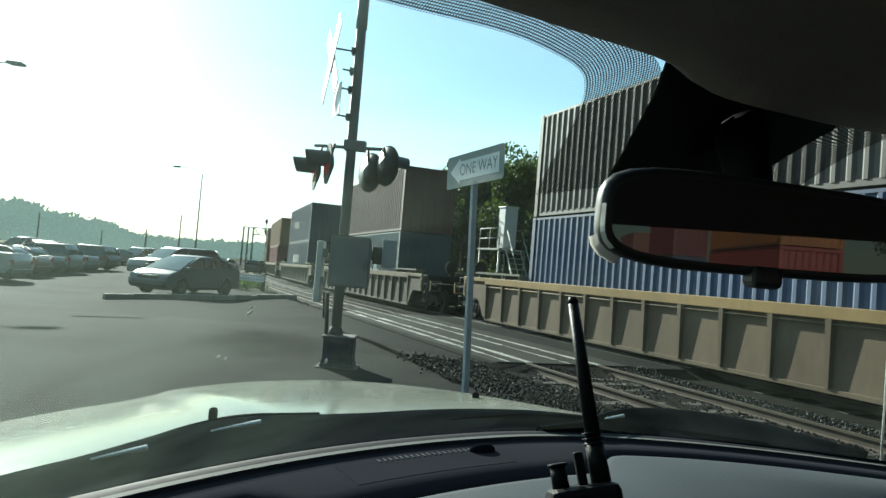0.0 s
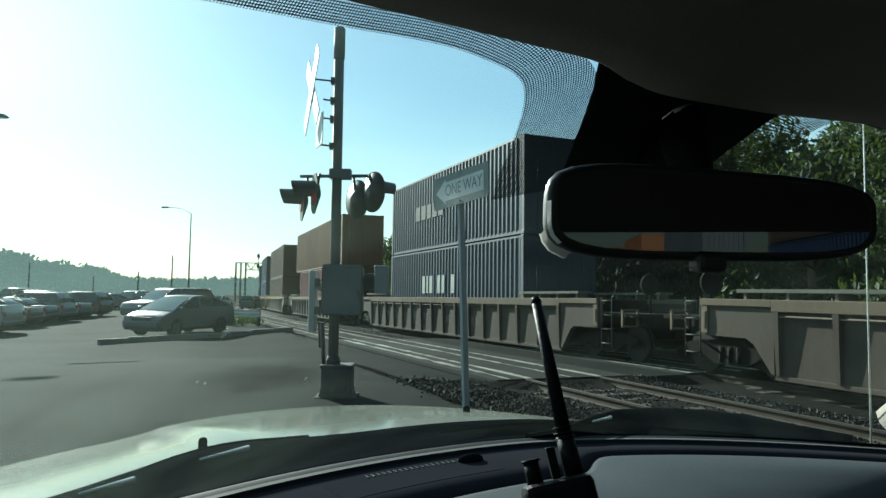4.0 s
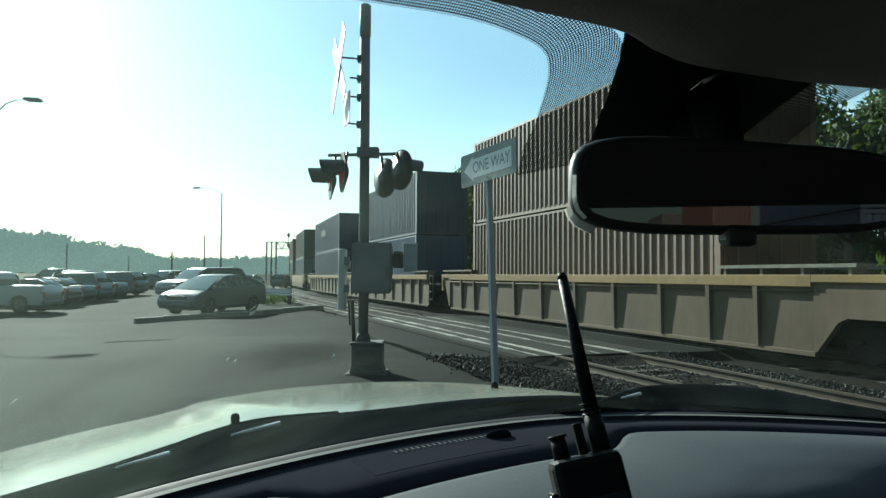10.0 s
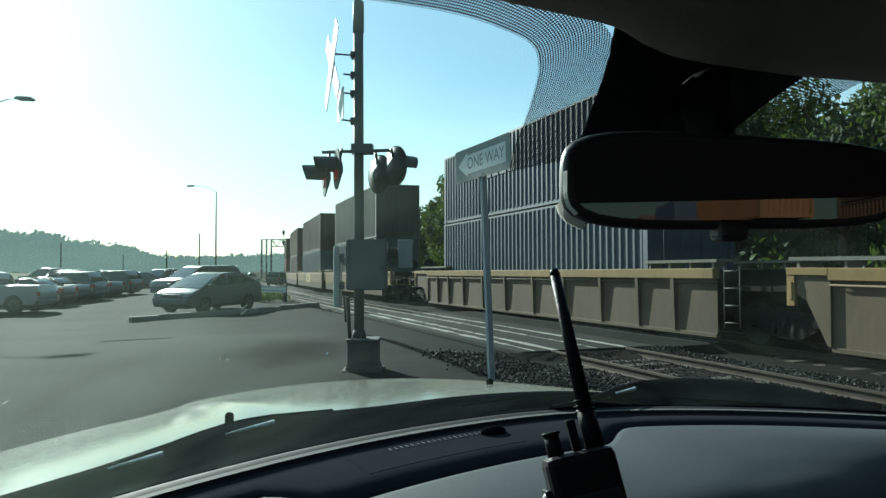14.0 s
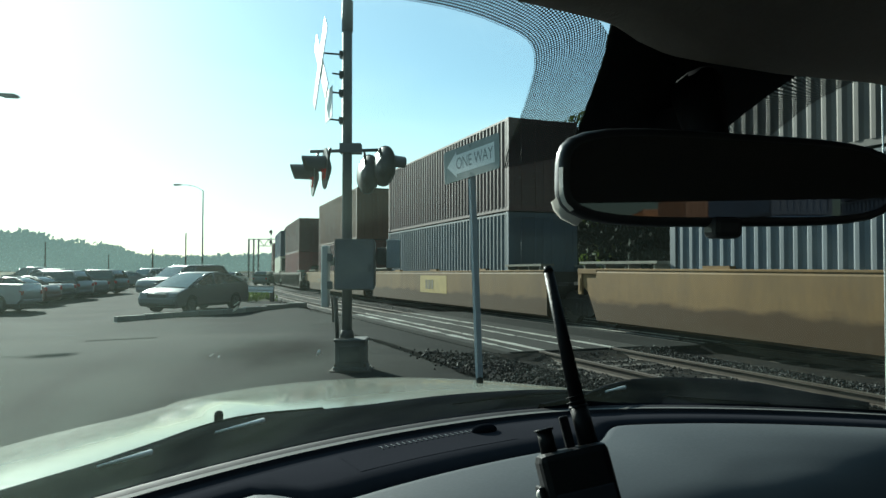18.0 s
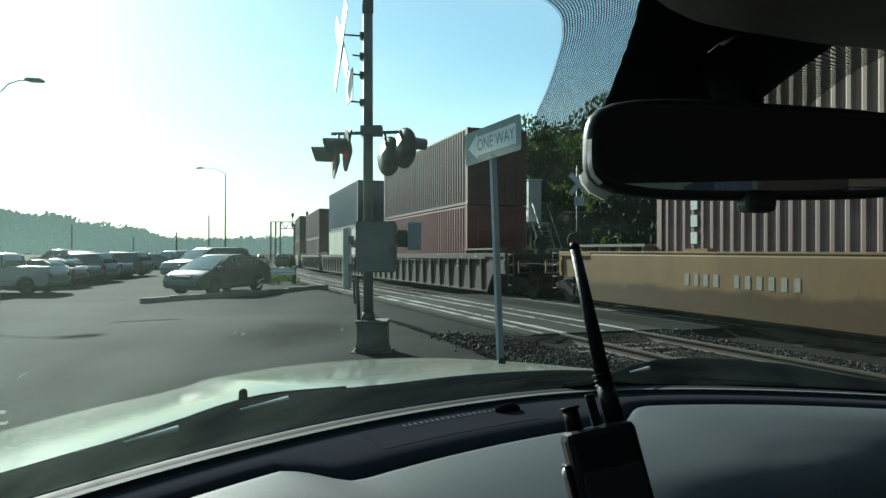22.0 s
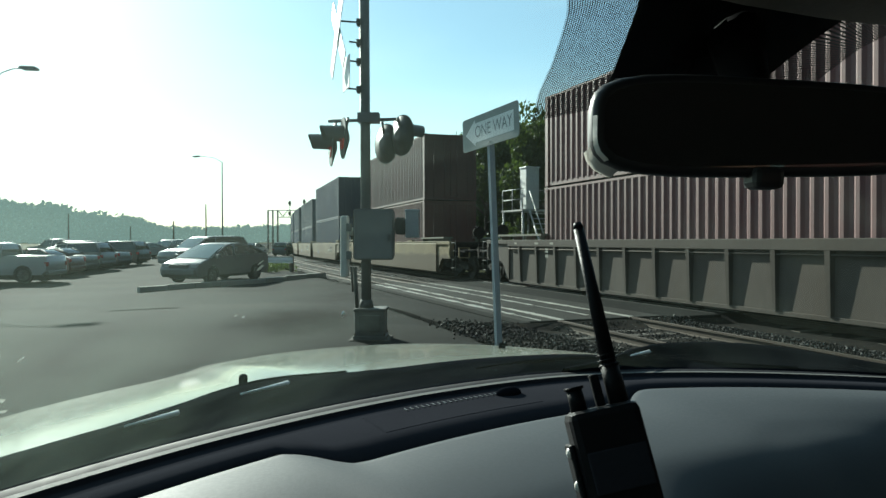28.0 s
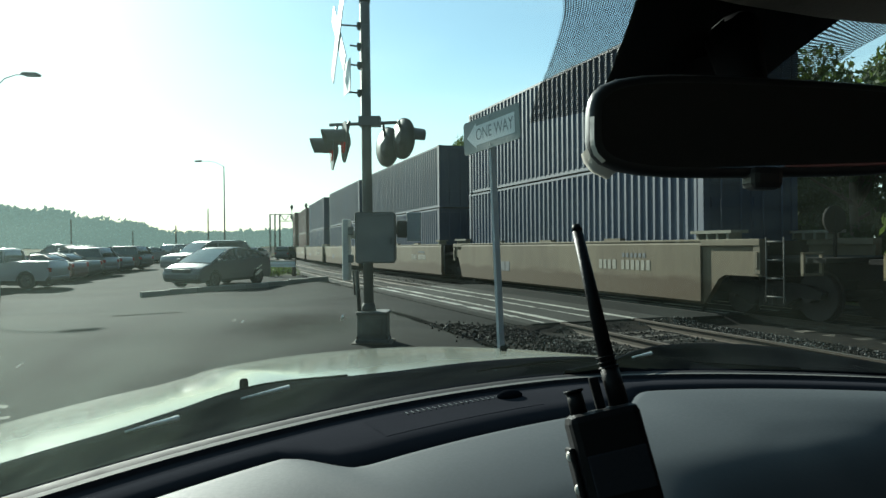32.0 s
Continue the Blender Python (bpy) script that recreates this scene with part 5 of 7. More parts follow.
    rx, ry, rz = (np.interp(fine, us, [p[i] for p in ridge]) for i in range(3))
    fx, fy = (np.interp(fine, us, [p[i] for p in foot]) for i in range(2))
    bm = bmesh.new()
    ribbon(bm, [[(fx[i] + (rx[i] - fx[i]) * k, fy[i] + (ry[i] - fy[i]) * k + dy, 1.241 + (rz[i] - 1.241) * h) for i in range(33)] for k, dy, h in ((0.0, 0.0, 0.0), (0.25, 0.0, 0.05), (0.55, 0.0, 0.30), (0.80, 0.0, 0.75), (0.93, 0.0, 0.96), (1.0, 0.0, 1.0), (1.0, 0.012, 0.9), (1.0, 0.03, -1.5))])
    part("pivot_cover", bm, TRIM_BLACK, CAR, "raised black plastic cover over the wiper pivot", smooth=True)
    # dashboard: dark strip along the glass, then the grey top
    def dash_edge(x):
        return base_y(x) - 0.070 - 0.085 * (ease(x, 0.175, 0.235) - ease(x, 0.60, 0.72))
    bm = bmesh.new()
    ribbon(bm, [[(x, base_y(x) - 0.045 + (dash_edge(x) - base_y(x) + 0.035) * k, z) for x in xs] for k, z in ((0, 1.2400), (0.1, 1.2408), (0.6, 1.2400), (1.0, 1.236), (1.02, 1.22))])
    part("defroster_strip", bm, DASH_DARK, CAR, "dark plastic strip along the windshield", smooth=True)
    bm, rows = bmesh.new(), []
    for k in range(46):
        v = k / 45
        row = []
        for x in np.linspace(-0.45, 1.10, 120):
            y0 = dash_edge(x)
            y = y0 + (0.20 - y0) * v
            z = 1.233 + 0.008 * math.sin(math.pi * min(1, v * 2.6)) - 0.13 * ease(v, 0.32, 1.0) - 0.025 * ease(x, 0.72, 0.95) * ease(v, 0.2, 0.5)
            # the passenger side rolls over an edge towards the cabin
            z -= 0.13 * ease(0.560 - y, 0.0, 0.24) * ease(x, 0.42, 0.54)
            if k == 0:
                z -= 0.01
            row.append((x, y, z))
        rows.append(row)
    ribbon(bm, rows)
    part("dash_top", bm, DASH_GREY, CAR, "grey textured dashboard top", smooth=True)
    bm = bmesh.new()
    xg = np.linspace(0.29, 0.525, 20)
    ribbon(bm, [[(x, base_y(x) - 0.062 - w, z) for x in xg] for w, z in ((-0.012, 1.238), (-0.010, 1.2412), (0.055, 1.2404), (0.058, 1.236))])
    for f in bm.faces:
        f.smooth = False
    grille = part("speaker_grille", bm, DASH_DARK, CAR, "dark slotted grille in the dashboard")
    slat = part("grille_slat", boxes((-0.0011, 0.0011, -0.005, 0.005, 0, 0.0012)), DASH_GREY, grille)
    slat.matrix_basis = pose(0.35, base_y(0.35) - 0.056, 1.2410)
    for i in range(1, 18):
        x = 0.35 + i * 0.0084
        again(slat, pose(x, base_y(x) - 0.056, 1.2410))
    bm = bmesh.new()
    bmesh.ops.create_uvsphere(bm, u_segments=16, v_segments=8, radius=0.015, matrix=pose(0.508, 0.853, 1.2425) @ Matrix.Diagonal((1.3, 0.7, 0.55, 1)))
    part("light_sensor", bm, TRIM_BLACK, CAR, "small black dome sensor", smooth=True)
    # windshield pane
    bm, rows = bmesh.new(), []
    for k in (0.0, 0.5, 1.0):
        rows.append([on_glass(x, 0.37 + 0.15 * k) for x in np.linspace(-0.62, 1.12, 40)])
    for k in np.linspace(0.1, 1, 10):
        rows.append([on_glass(x, 0.52) * (1 - k) + Vector((x, max(base_y(x), 0.53), 1.250)) * k for x in np.linspace(-0.62, 1.12, 40)])
    ribbon(bm, rows)
    g = part("windshield", bm, WINDSHIELD, CAR, "clear dusty windshield pane", smooth=True)
    g.visible_shadow = False
    # dotted and solid ceramic round the mirror mount
    inner = ((-0.55, 0.419), (-0.10, 0.411), (0.097, 0.406), (0.18, 0.403), (0.225, 0.407), (0.248, 0.413), (0.261, 0.424), (0.270, 0.439), (0.281, 0.466), (0.288, 0.49), (0.30, 0.515))
    outer = ((-0.55, 0.403), (-0.10, 0.397), (0.10, 0.392), (0.18, 0.388), (0.235, 0.385), (0.276, 0.388), (0.300, 0.397), (0.312, 0.409), (0.323, 0.430), (0.336, 0.458), (0.355, 0.495))
    band("frit_border", inner, outer)
    band("frit_border", ((0.545, 0.515), (0.547, 0.47), (0.549, 0.442), (0.554, 0.417), (0.562, 0.405), (0.575, 0.392), (0.60, 0.388), (0.72, 0.395), (1.2, 0.41)), ((0.482, 0.515), (0.485, 0.47), (0.487, 0.448), (0.493, 0.42), (0.502, 0.396), (0.52, 0.384), (0.56, 0.376), (0.72, 0.376), (1.2, 0.385)))
    bm = bmesh.new()
    pts = [(0.266, 0.374), (0.296, 0.390), (0.309, 0.409), (0.320, 0.430), (0.333, 0.458), (0.352, 0.500), (0.482, 0.515), (0.485, 0.47), (0.487, 0.448), (0.493, 0.42), (0.502, 0.396), (0.52, 0.384), (0.56, 0.372)]
    vs = [bm.verts.new(on_glass(x, y, 0.0015)) for x, y in pts]
    bm.faces.new(vs)
    part("mount_frit", bm, FRIT, CAR, "solid black ceramic behind the mirror")
    # headliner edge over the glass, and the roof behind
    def brow(x):
        return float(np.interp(x, (-0.62, 0.0, 0.27, 0.30, 0.335, 0.36, 0.46, 0.51, 0.58, 1.0, 1.45), (0.392, 0.387, 0.386, 0.388, 0.397, 0.398, 0.394, 0.390, 0.384, 0.386, 0.40)))
    bm, rows = bmesh.new(), []
    for dy, dz in ((0.0, 0.000), (-0.012, -0.006), (-0.035, 0.000), (-0.10, 0.022), (-0.3, 0.045), (-0.9, 0.055), (-1.7, 0.02)):
        rows.append([(x, brow(x) + dy, on_glass(x, brow(x)).z - 0.003 + dz) for x in np.linspace(-0.62, 1.45, 80)])
    ribbon(bm, rows)
    part("headliner", bm, LINER, CAR, "dark brown-grey cloth headliner", smooth=True)
    bm = bmesh.new()
    for x, y in ((0.37, 0.262), (0.43, 0.262)):
        bmesh.ops.create_uvsphere(bm, u_segments=20, v_segments=10, radius=0.03, matrix=pose(x, y, 1.672) @ Matrix.Diagonal((1.2, 1, 0.45, 1)))
    part("dome_lamp", bm, LINER, CAR, "rounded overhead lamp housing", smooth=True)
    # roof skin, pillars, doors and the rear of the cabin, with open windows
    bm, rows = bmesh.new(), []
    for y, z in ((0.40, 1.625), (0.2, 1.70), (-0.6, 1.735), (-1.4, 1.71), (-1.75, 1.66)):
        rows.append([(x, y, z) for x in np.linspace(-0.62, 1.45, 12)])
    ribbon(bm, rows)
    part("roof", bm, HOOD_WHITE, CAR)
    for x in (-0.62, 1.45):
        bm = bmesh.new()
        for a, b, r in (((x, 0.78, 1.22), (x * 0.98, 0.36, 1.64), 0.045), ((x, -0.45, 1.10), (x, -0.52, 1.70), 0.05), ((x, -1.45, 1.10), (x, -1.75, 1.68), 0.08)):
            tube(bm, a, b, r, seg=10)
        part("pillar", bm, LINER, CAR, "grey trimmed roof pillar")
        bm = boxes((x - 0.05, x + 0.05, -2.3, 0.95, 0.35, 1.16), bevel=0.02)
        part("door_panel", bm, DASH_DARK, CAR)
        part("roof_rail", boxes((x - 0.05, x + 0.05, -1.75, 0.36, 1.60, 1.70), bevel=0.02), LINER, CAR)
        bm = boxes((x - 0.06 if x < 0 else x + 0.052, x - 0.052 if x < 0 else x + 0.06, -2.3, 1.15, 0.30, 1.14))
        part("body_side", bm, HOOD_WHITE, CAR, "white painted car side")
        for y in (1.15, -1.6):
            w = empty("wheel")
            w.parent = CAR
            w.matrix_basis = pose(x * 0.93, y, 0.0)
            zg = 0.10
            bm = bmesh.new()
            tube(bm, (-0.11, 0, zg + 0.33), (0.11, 0, zg + 0.33), 0.33, seg=28)
            part("tyre", bm, TRIM_BLACK, w)
            bm = bmesh.new()
            tube(bm, (-0.115, 0, zg + 0.33), (0.115, 0, zg + 0.33), 0.21, seg=20)
            part("rim", bm, GALV, w)
    # fenders, bumper, grille and lamps ahead of the cabin
    for x in (-0.62, 1.45):
        xi = x + 0.45 if x < 0 else x - 0.28
        part("fender", boxes((min(x, xi), max(x, xi), 1.50, 2.02, 0.42, 0.94), (min(x, xi), max(x, xi), 0.95, 1.5, 0.82, 0.95), bevel=0.03), HOOD_WHITE, CAR, "white front fender")
        part("headlamp", boxes((min(x, xi) + 0.04, max(x, xi) - 0.04, 1.98, 2.05, 0.68, 0.88), bevel=0.02), GLINT_AND_LAMP, CAR, "clear headlamp")
    part("front_bumper", boxes((-0.60, 1.43, 1.90, 2.12, 0.32, 0.60), bevel=0.04), HOOD_WHITE, CAR)
    part("grille", boxes((-0.14, 1.14, 1.86, 2.03, 0.60, 0.92), bevel=0.02), TRIM_BLACK, CAR, "black front grille")
    part("floor_pan", boxes((-0.62, 1.45, -2.3, 1.4, 0.25, 0.33)), DASH_DARK, CAR)
    part("rear_panel", boxes((-0.62, 1.45, -2.32, -2.24, 0.3, 1.14)), DASH_DARK, CAR)
    part("dash_body", boxes((-0.6, 1.43, 0.24, 0.85, 0.35, 1.08)), DASH_DARK, CAR)
    for x in (0.82, 0.0):
        bm = boxes((x - 0.02, x + 0.52, -1.05, -0.80, 0.75, 1.36), (x + 0.12, x + 0.38, -1.03, -0.90, 1.36, 1.52), bevel=0.06)
        part("rear_seat", bm, SEAT, CAR, "dark cloth seat back")
    # right A-pillar trim near the glass
    bm = bmesh.new()
    tube(bm, (1.30, 0.64, 1.20), (1.16, 0.40, 1.66), 0.04, seg=12)
    part("pillar_trim", bm, DASH_DARK, CAR, "dark pillar trim")
    bm = bmesh.new()
    tube(bm, (1.412, 0.81, 1.10), (1.412, 0.81, 1.14), 0.006, seg=8)
    tube(bm, (1.412, 0.81, 1.14), (1.404, 0.81, 1.90), 0.0019, 0.0012, seg=6)
    part("whip_aerial", bm, SIGN_WHITE, CAR, "thin steel whip aerial")
    # inside mirror
    mir = empty("rear_view_mirror")
    mir.parent = CAR
    return mir


MIR = build_own_car()


def build_mirror():
    n = 48
    tilt = pose(0.3735, 0.362, 1.5205, MIRROR_TILT, 0.6, MIRROR_TURN)

    def outline(w, h, y):
        pts = []
        for i in range(n):
            a = 2 * math.pi * i / n
            c, s = math.cos(a), math.sin(a)
            k = (abs(c) ** 4.2 + abs(s) ** 4.2) ** (-1 / 4.2)
            pts.append(Vector((w * k * c, y, h * k * s * (1 - 0.10 * c))))
        return pts
    rings = [outline(0.109, 0.0245, -0.006), outline(0.114, 0.0285, -0.007), outline(0.117, 0.031, 0.0), outline(0.113, 0.029, 0.018), outline(0.07, 0.018, 0.034)]
    bm = bmesh.new()
    vs = [[bm.verts.new(p) for p in r] for r in rings]
    for a, b in zip(vs, vs[1:]):
        for i in range(n):
            f = bm.faces.new((a[i], a[(i + 1) % n], b[(i + 1) % n], b[i]))
            f.smooth = True
    bm.faces.new(vs[-1])
    housing = part("mirror_housing", bm, BLACK, MIR, "black mirror housing", smooth=True)
    bm = bmesh.new()
    bm.faces.new([bm.verts.new(p) for p in outline(0.1095, 0.025, -0.0062)])
    pane = part("mirror_glass", bm, MIRROR, MIR, "silvered mirror glass")
    bm = bmesh.new()
    a, b = outline(0.1145, 0.0292, -0.0072), outline(0.1160, 0.0304, -0.0030)
    va, vb = [bm.verts.new(p) for p in a], [bm.verts.new(p) for p in b]
    for i in range(23, 29):
        bm.faces.new((va[i], va[i + 1], vb[i + 1], vb[i]))
    rim = part("mirror_rim", bm, MIRROR_RIM, MIR, "light grey edge of the mirror", smooth=True)
    # pale lower corner of the housing, standing out behind the black bezel
    bm = bmesh.new()
    back = [outline(0.1164, 0.0305, 0.002), outline(0.1168, 0.0350, 0.010), outline(0.1150, 0.0345, 0.022), outline(0.10, 0.026, 0.030)]
    vb = [[bm.verts.new(p) for p in r[27:31]] for r in back]
    for a, b in zip(vb, vb[1:]):
        for i in range(3):
            bm.faces.new((a[i], a[i + 1], b[i + 1], b[i]))
    cap = part("housing_cap", bm, MIRROR_RIM, MIR, "pale beige lower corner of the mirror housing", smooth=True)
    bm = boxes((-0.016, 0.004, -0.012, 0.006, -0.039, -0.025), bevel=0.004)
    tab = part("mirror_tab", bm, BLACK, MIR, "small black dimming tab")
    for o in (housing, pane, rim, cap, tab):
        o.matrix_basis = tilt
    bm = bmesh.new()
    tube(bm, tilt @ Vector((0.0, 0.02, 0.01)), on_glass(0.41, 0.42), 0.012, 0.02, seg=12)
    box(bm, 0.40, 0.43, 0.415, 0.455, 1.560, 1.585)
    part("mirror_stalk", bm, FRIT, MIR)


MIRROR_TURN, MIRROR_TILT = -24.0, 0.38
build_mirror()


def build_radio():
    r = empty("handheld_radio", "black handheld two-way radio standing on the dashboard", "radio", m=pose(0.25, 0.06, 0, 0, 0, 30) @ pose(0.339, 0.480, 1.3235, -14, 0, -30) @ pose(0, 0, 0, 0, -12.5, 0))
    bm = boxes((-0.0285, 0.0255, -0.017, 0.017, -0.145, 0.0), bevel=0.006)
    part("body", bm, RADIO, r, "black ribbed plastic body")
    bm = boxes((-0.033, -0.028, -0.012, 0.012, -0.085, -0.022), bevel=0.002)
    part("talk_button", bm, RADIO, r)
    for z in (-0.028, -0.052, -0.075):
        bm = bmesh.new()
        bmesh.ops.create_uvsphere(bm, u_segments=10, v_segments=6, radius=0.0045, matrix=pose(-0.031, -0.006, z))
        part("side_button", bm, MIRROR_RIM, r, "worn shiny side button", smooth=True)
    bm = bmesh.new()
    tube(bm, (-0.017, 0, 0.0), (-0.017, 0, 0.016), 0.0065, 0.006, seg=14)
    tube(bm, (-0.017, 0, 0.016), (-0.017, 0, 0.018), 0.0075, seg=14)
    part("volume_knob", bm, RADIO, r)
    bm = boxes((-0.0035, 0.0035, -0.003, 0.003, 0.0, 0.024), bevel=0.001)
    part("channel_post", bm, RADIO, r)
    bm = bmesh.new()
    tube(bm, (0.014, 0, 0), (0.014, 0, 0.03), 0.0078, 0.0072, seg=16)
    tube(bm, (0.014, 0, 0.03), (0.0185, 0.0, 0.138), 0.0062, 0.0042, seg=16)
    tube(bm, (0.0185, 0, 0.138), (0.0187, 0, 0.143), 0.0045, 0.003, seg=16)
    for k in (0.028, 0.032, 0.036):
        tube(bm, (0.014, 0, k), (0.014, 0, k + 0.001), 0.0082, seg=16)
    part("antenna", bm, RADIO, r, "stubby black rubber antenna")
    bm = boxes((-0.022, 0.022, -0.0185, -0.016, -0.06, -0.03), bevel=0.001)
    part("badge", bm, DASH_DARK, r)
    return r


build_radio()

# ---- crossing signal ----
PALE_BOX = material("pale_box_paint", (0.36, 0.38, 0.39), 0.5, 0.0, var=0.12, scale=6)
ARM_STEEL = material("bright_galvanised_arm", (0.50, 0.50, 0.47), 0.55, 0.1, var=0.15, scale=6)
CAST_GREY = material("cast_grey_base", (0.062, 0.062, 0.062), 0.75, 0.0, var=0.3, scale=7, bump=0.4, dirt=(0.10, 0.09, 0.075), dirt_amount=0.5, spec=0.4)


def build_signal():
    x, y = -0.957, 9.17
    g = ground_z(-0.995, 9.17)
    sg = empty("crossing_signal", "grey crossing signal mast with flashing-light heads and crossbuck", "crossing signal", m=pose(x, y, 0))
    bm = bmesh.new()
    tube(bm, (0, 0, g + 0.4), (-0.02, 0, 4.44), 0.064, seg=20)
    tube(bm, (-0.02, 0, 4.44), (-0.02, 0, 4.84), 0.072, seg=20)
    tube(bm, (-0.02, 0, 4.84), (-0.02, 0, 4.87), 0.072, 0.03, seg=20)
    part("mast", bm, ALU, sg, "dull grey aluminium mast")
    base = part("base_box", boxes((-0.13, 0.25, -0.19, 0.19, g + 0.05, g + 0.39), (-0.15, 0.27, -0.2, 0.2, g - 0.02, g + 0.06), (-0.145, 0.265, -0.2, 0.2, g + 0.36, g + 0.40), bevel=0.018), CAST_GREY, sg, "dark grey cast junction base")
    part("base_door", boxes((-0.07, 0.19, -0.205, -0.185, g + 0.11, g + 0.32), bevel=0.01), CAST_GREY, base)
    bolt = part("base_bolt", boxes((-0.014, 0.014, -0.014, 0.014, 0, 0.03), bevel=0.005), RAIL_SIDE, base)
    bolt.matrix_basis = pose(-0.125, -0.175, g + 0.06)
    for bx, by in ((0.245, -0.175), (-0.125, 0.175), (0.245, 0.175)):
        again(bolt, pose(bx, by, g + 0.06))
    bm = bmesh.new()
    tube(bm, (0, 0, g + 0.39), (0, 0, g + 0.50), 0.095, 0.075, seg=20)
    part("base_collar", bm, CAST_GREY, base)
    part("foundation", boxes((-0.2, 0.32, -0.25, 0.25, g - 0.25, g + 0.015), bevel=0.02), TIE, sg)
    part("equipment_cabinet", boxes((-0.115, 0.355, -0.24, 0.12, 1.16, 1.765), (-0.13, 0.37, -0.26, -0.225, 1.145, 1.78), bevel=0.03), GREY_BOX, sg, "grey gate mechanism cabinet")
    part("cabinet_latch", boxes((0.29, 0.33, -0.285, -0.255, 1.38, 1.47), (0.30, 0.32, -0.30, -0.28, 1.40, 1.45), bevel=0.005), ALU, sg, "worn cabinet latch")
    part("cabinet_lip", boxes((-0.115, 0.355, -0.268, -0.255, 1.74, 1.765), (-0.115, 0.355, -0.268, -0.255, 1.16, 1.18), (-0.115, -0.095, -0.268, -0.255, 1.18, 1.74), (0.335, 0.355, -0.268, -0.255, 1.18, 1.74), bevel=0.004), GREY_BOX, sg)
    part("cabinet_hinge", boxes((-0.235, -0.17, -0.16, -0.1, 1.15, 1.25), (-0.235, -0.17, -0.16, -0.1, 1.5, 1.6), bevel=0.008), ALU, sg)
    part("side_box", boxes((0.355, 0.38, 0.0, 0.1, 1.50, 1.62), (0.37, 0.49, 0.0, 0.16, 1.46, 1.68), bevel=0.02), CAST_GREY, sg, "dark bell housing")
    part("relay_box", boxes((0.50, 0.67, -0.06, 0.18, 1.42, 1.77), (0.495, 0.675, -0.065, 0.185, 1.74, 1.78), bevel=0.012), PALE_BOX, sg, "pale grey relay box")
    part("side_arm", boxes((-0.32, -0.23, -0.1, 0.1, 0.92, 1.70), (-0.22, -0.14, -0.04, 0.04, 1.45, 1.55), bevel=0.02), ARM_STEEL, sg, "galvanised counterweight arm")
    bm = bmesh.new()
    tube(bm, (-0.11, -0.06, g + 0.38), (-0.14, -0.06, 1.05), 0.025, seg=10)
    tube(bm, (-0.17, -0.02, g + 0.6), (-0.19, -0.02, 1.05), 0.014, seg=8)
    part("conduit", bm, BLACK, sg, "black cable conduit")
    # crossbuck: two boards seen almost edge on, on stand-off brackets
    face = pose(-0.36, 0, 4.01, 0, 0, 109)
    for a in (45, -45):
        bm = boxes((-0.61, 0.61, -0.006, 0.006, -0.115, 0.115), bevel=0.002)
        o = part("crossbuck_board", bm, SIGN_WHITE, sg, "white crossbuck board")
        o.matrix_basis = face @ pose(0, 0.008 if a > 0 else -0.008, 0, 0, a, 0)
    plate = part("track_plate", boxes((-0.23, 0.23, -0.005, 0.005, -0.2, 0.2), bevel=0.002), SIGN_WHITE, sg, "white plate under the crossbuck")
    plate.matrix_basis = pose(-0.25, 0.0, 3.50, 0, 0, 109)
    bm = bmesh.new()
    for z, l in ((4.15, 0.27), (3.89, 0.16), (3.65, 0.19), (3.30, 0.19)):
        tube(bm, (-0.05, 0, z), (-0.05 - l, 0, z + 0.02), 0.012, seg=8)
        box(bm, -0.115, -0.055, -0.05, 0.05, z - 0.04, z + 0.04)
    part("sign_bracket", bm, BLACK, sg)
    # cross arm and light heads, back to back
    bm = bmesh.new()
    tube(bm, (-0.50, 0.1, 2.92), (0.50, 0.1, 2.945), 0.022, seg=10)
    box(bm, -0.10, 0.17, -0.09, 0.09, 2.88, 3.00)
    part("cross_arm", bm, GREY_BOX, sg)
    for cx, cy, z, yaw, back in ((-0.28, -0.05, 2.68, -72, 0), (-0.48, 0.22, 2.61, -74, 0), (0.225, 0.28, 2.65, 130, 1), (0.455, 0.0, 2.72, 128, 1)):
        head = empty("light_head")
        head.parent = sg
        head.matrix_basis = pose(cx, cy, z, 0, 0, yaw)
        bm = bmesh.new()
        tube(bm, (0, -0.012, 0), (0, 0.004, 0), 0.262, seg=36)
        tube(bm, (0, 0.004, 0), (0, 0.07, 0), 0.255, 0.05, seg=36)
        part("background_disc", bm, BLACK, head, "black round background", smooth=False)
        bm = bmesh.new()
        tube(bm, (0, -0.03, 0), (0, -0.012, 0), 0.145, seg=24)
        part("lens", bm, RED_LENS, head, "red signal lens")
        bm, rows = bmesh.new(), []
        for yy, r in ((-0.012, 0.16), (-0.30, 0.150)):
            rows.append([(r * math.cos(a), yy + (0.0 if yy > -0.2 else 0.12 * (1 - math.sin(a)) / 2), r * math.sin(a)) for a in np.linspace(-0.15, math.pi + 0.15, 20)])
        ribbon(bm, rows)
        part("hood", bm, BLACK, head, "black lamp visor", smooth=True)
        bm = bmesh.new()
        tube(bm, (0, 0.03, 0.10), (0, 0.06, 2.945 - z), 0.018, seg=8)
        part("hanger", bm, BLACK, head)
    return sg


build_signal()


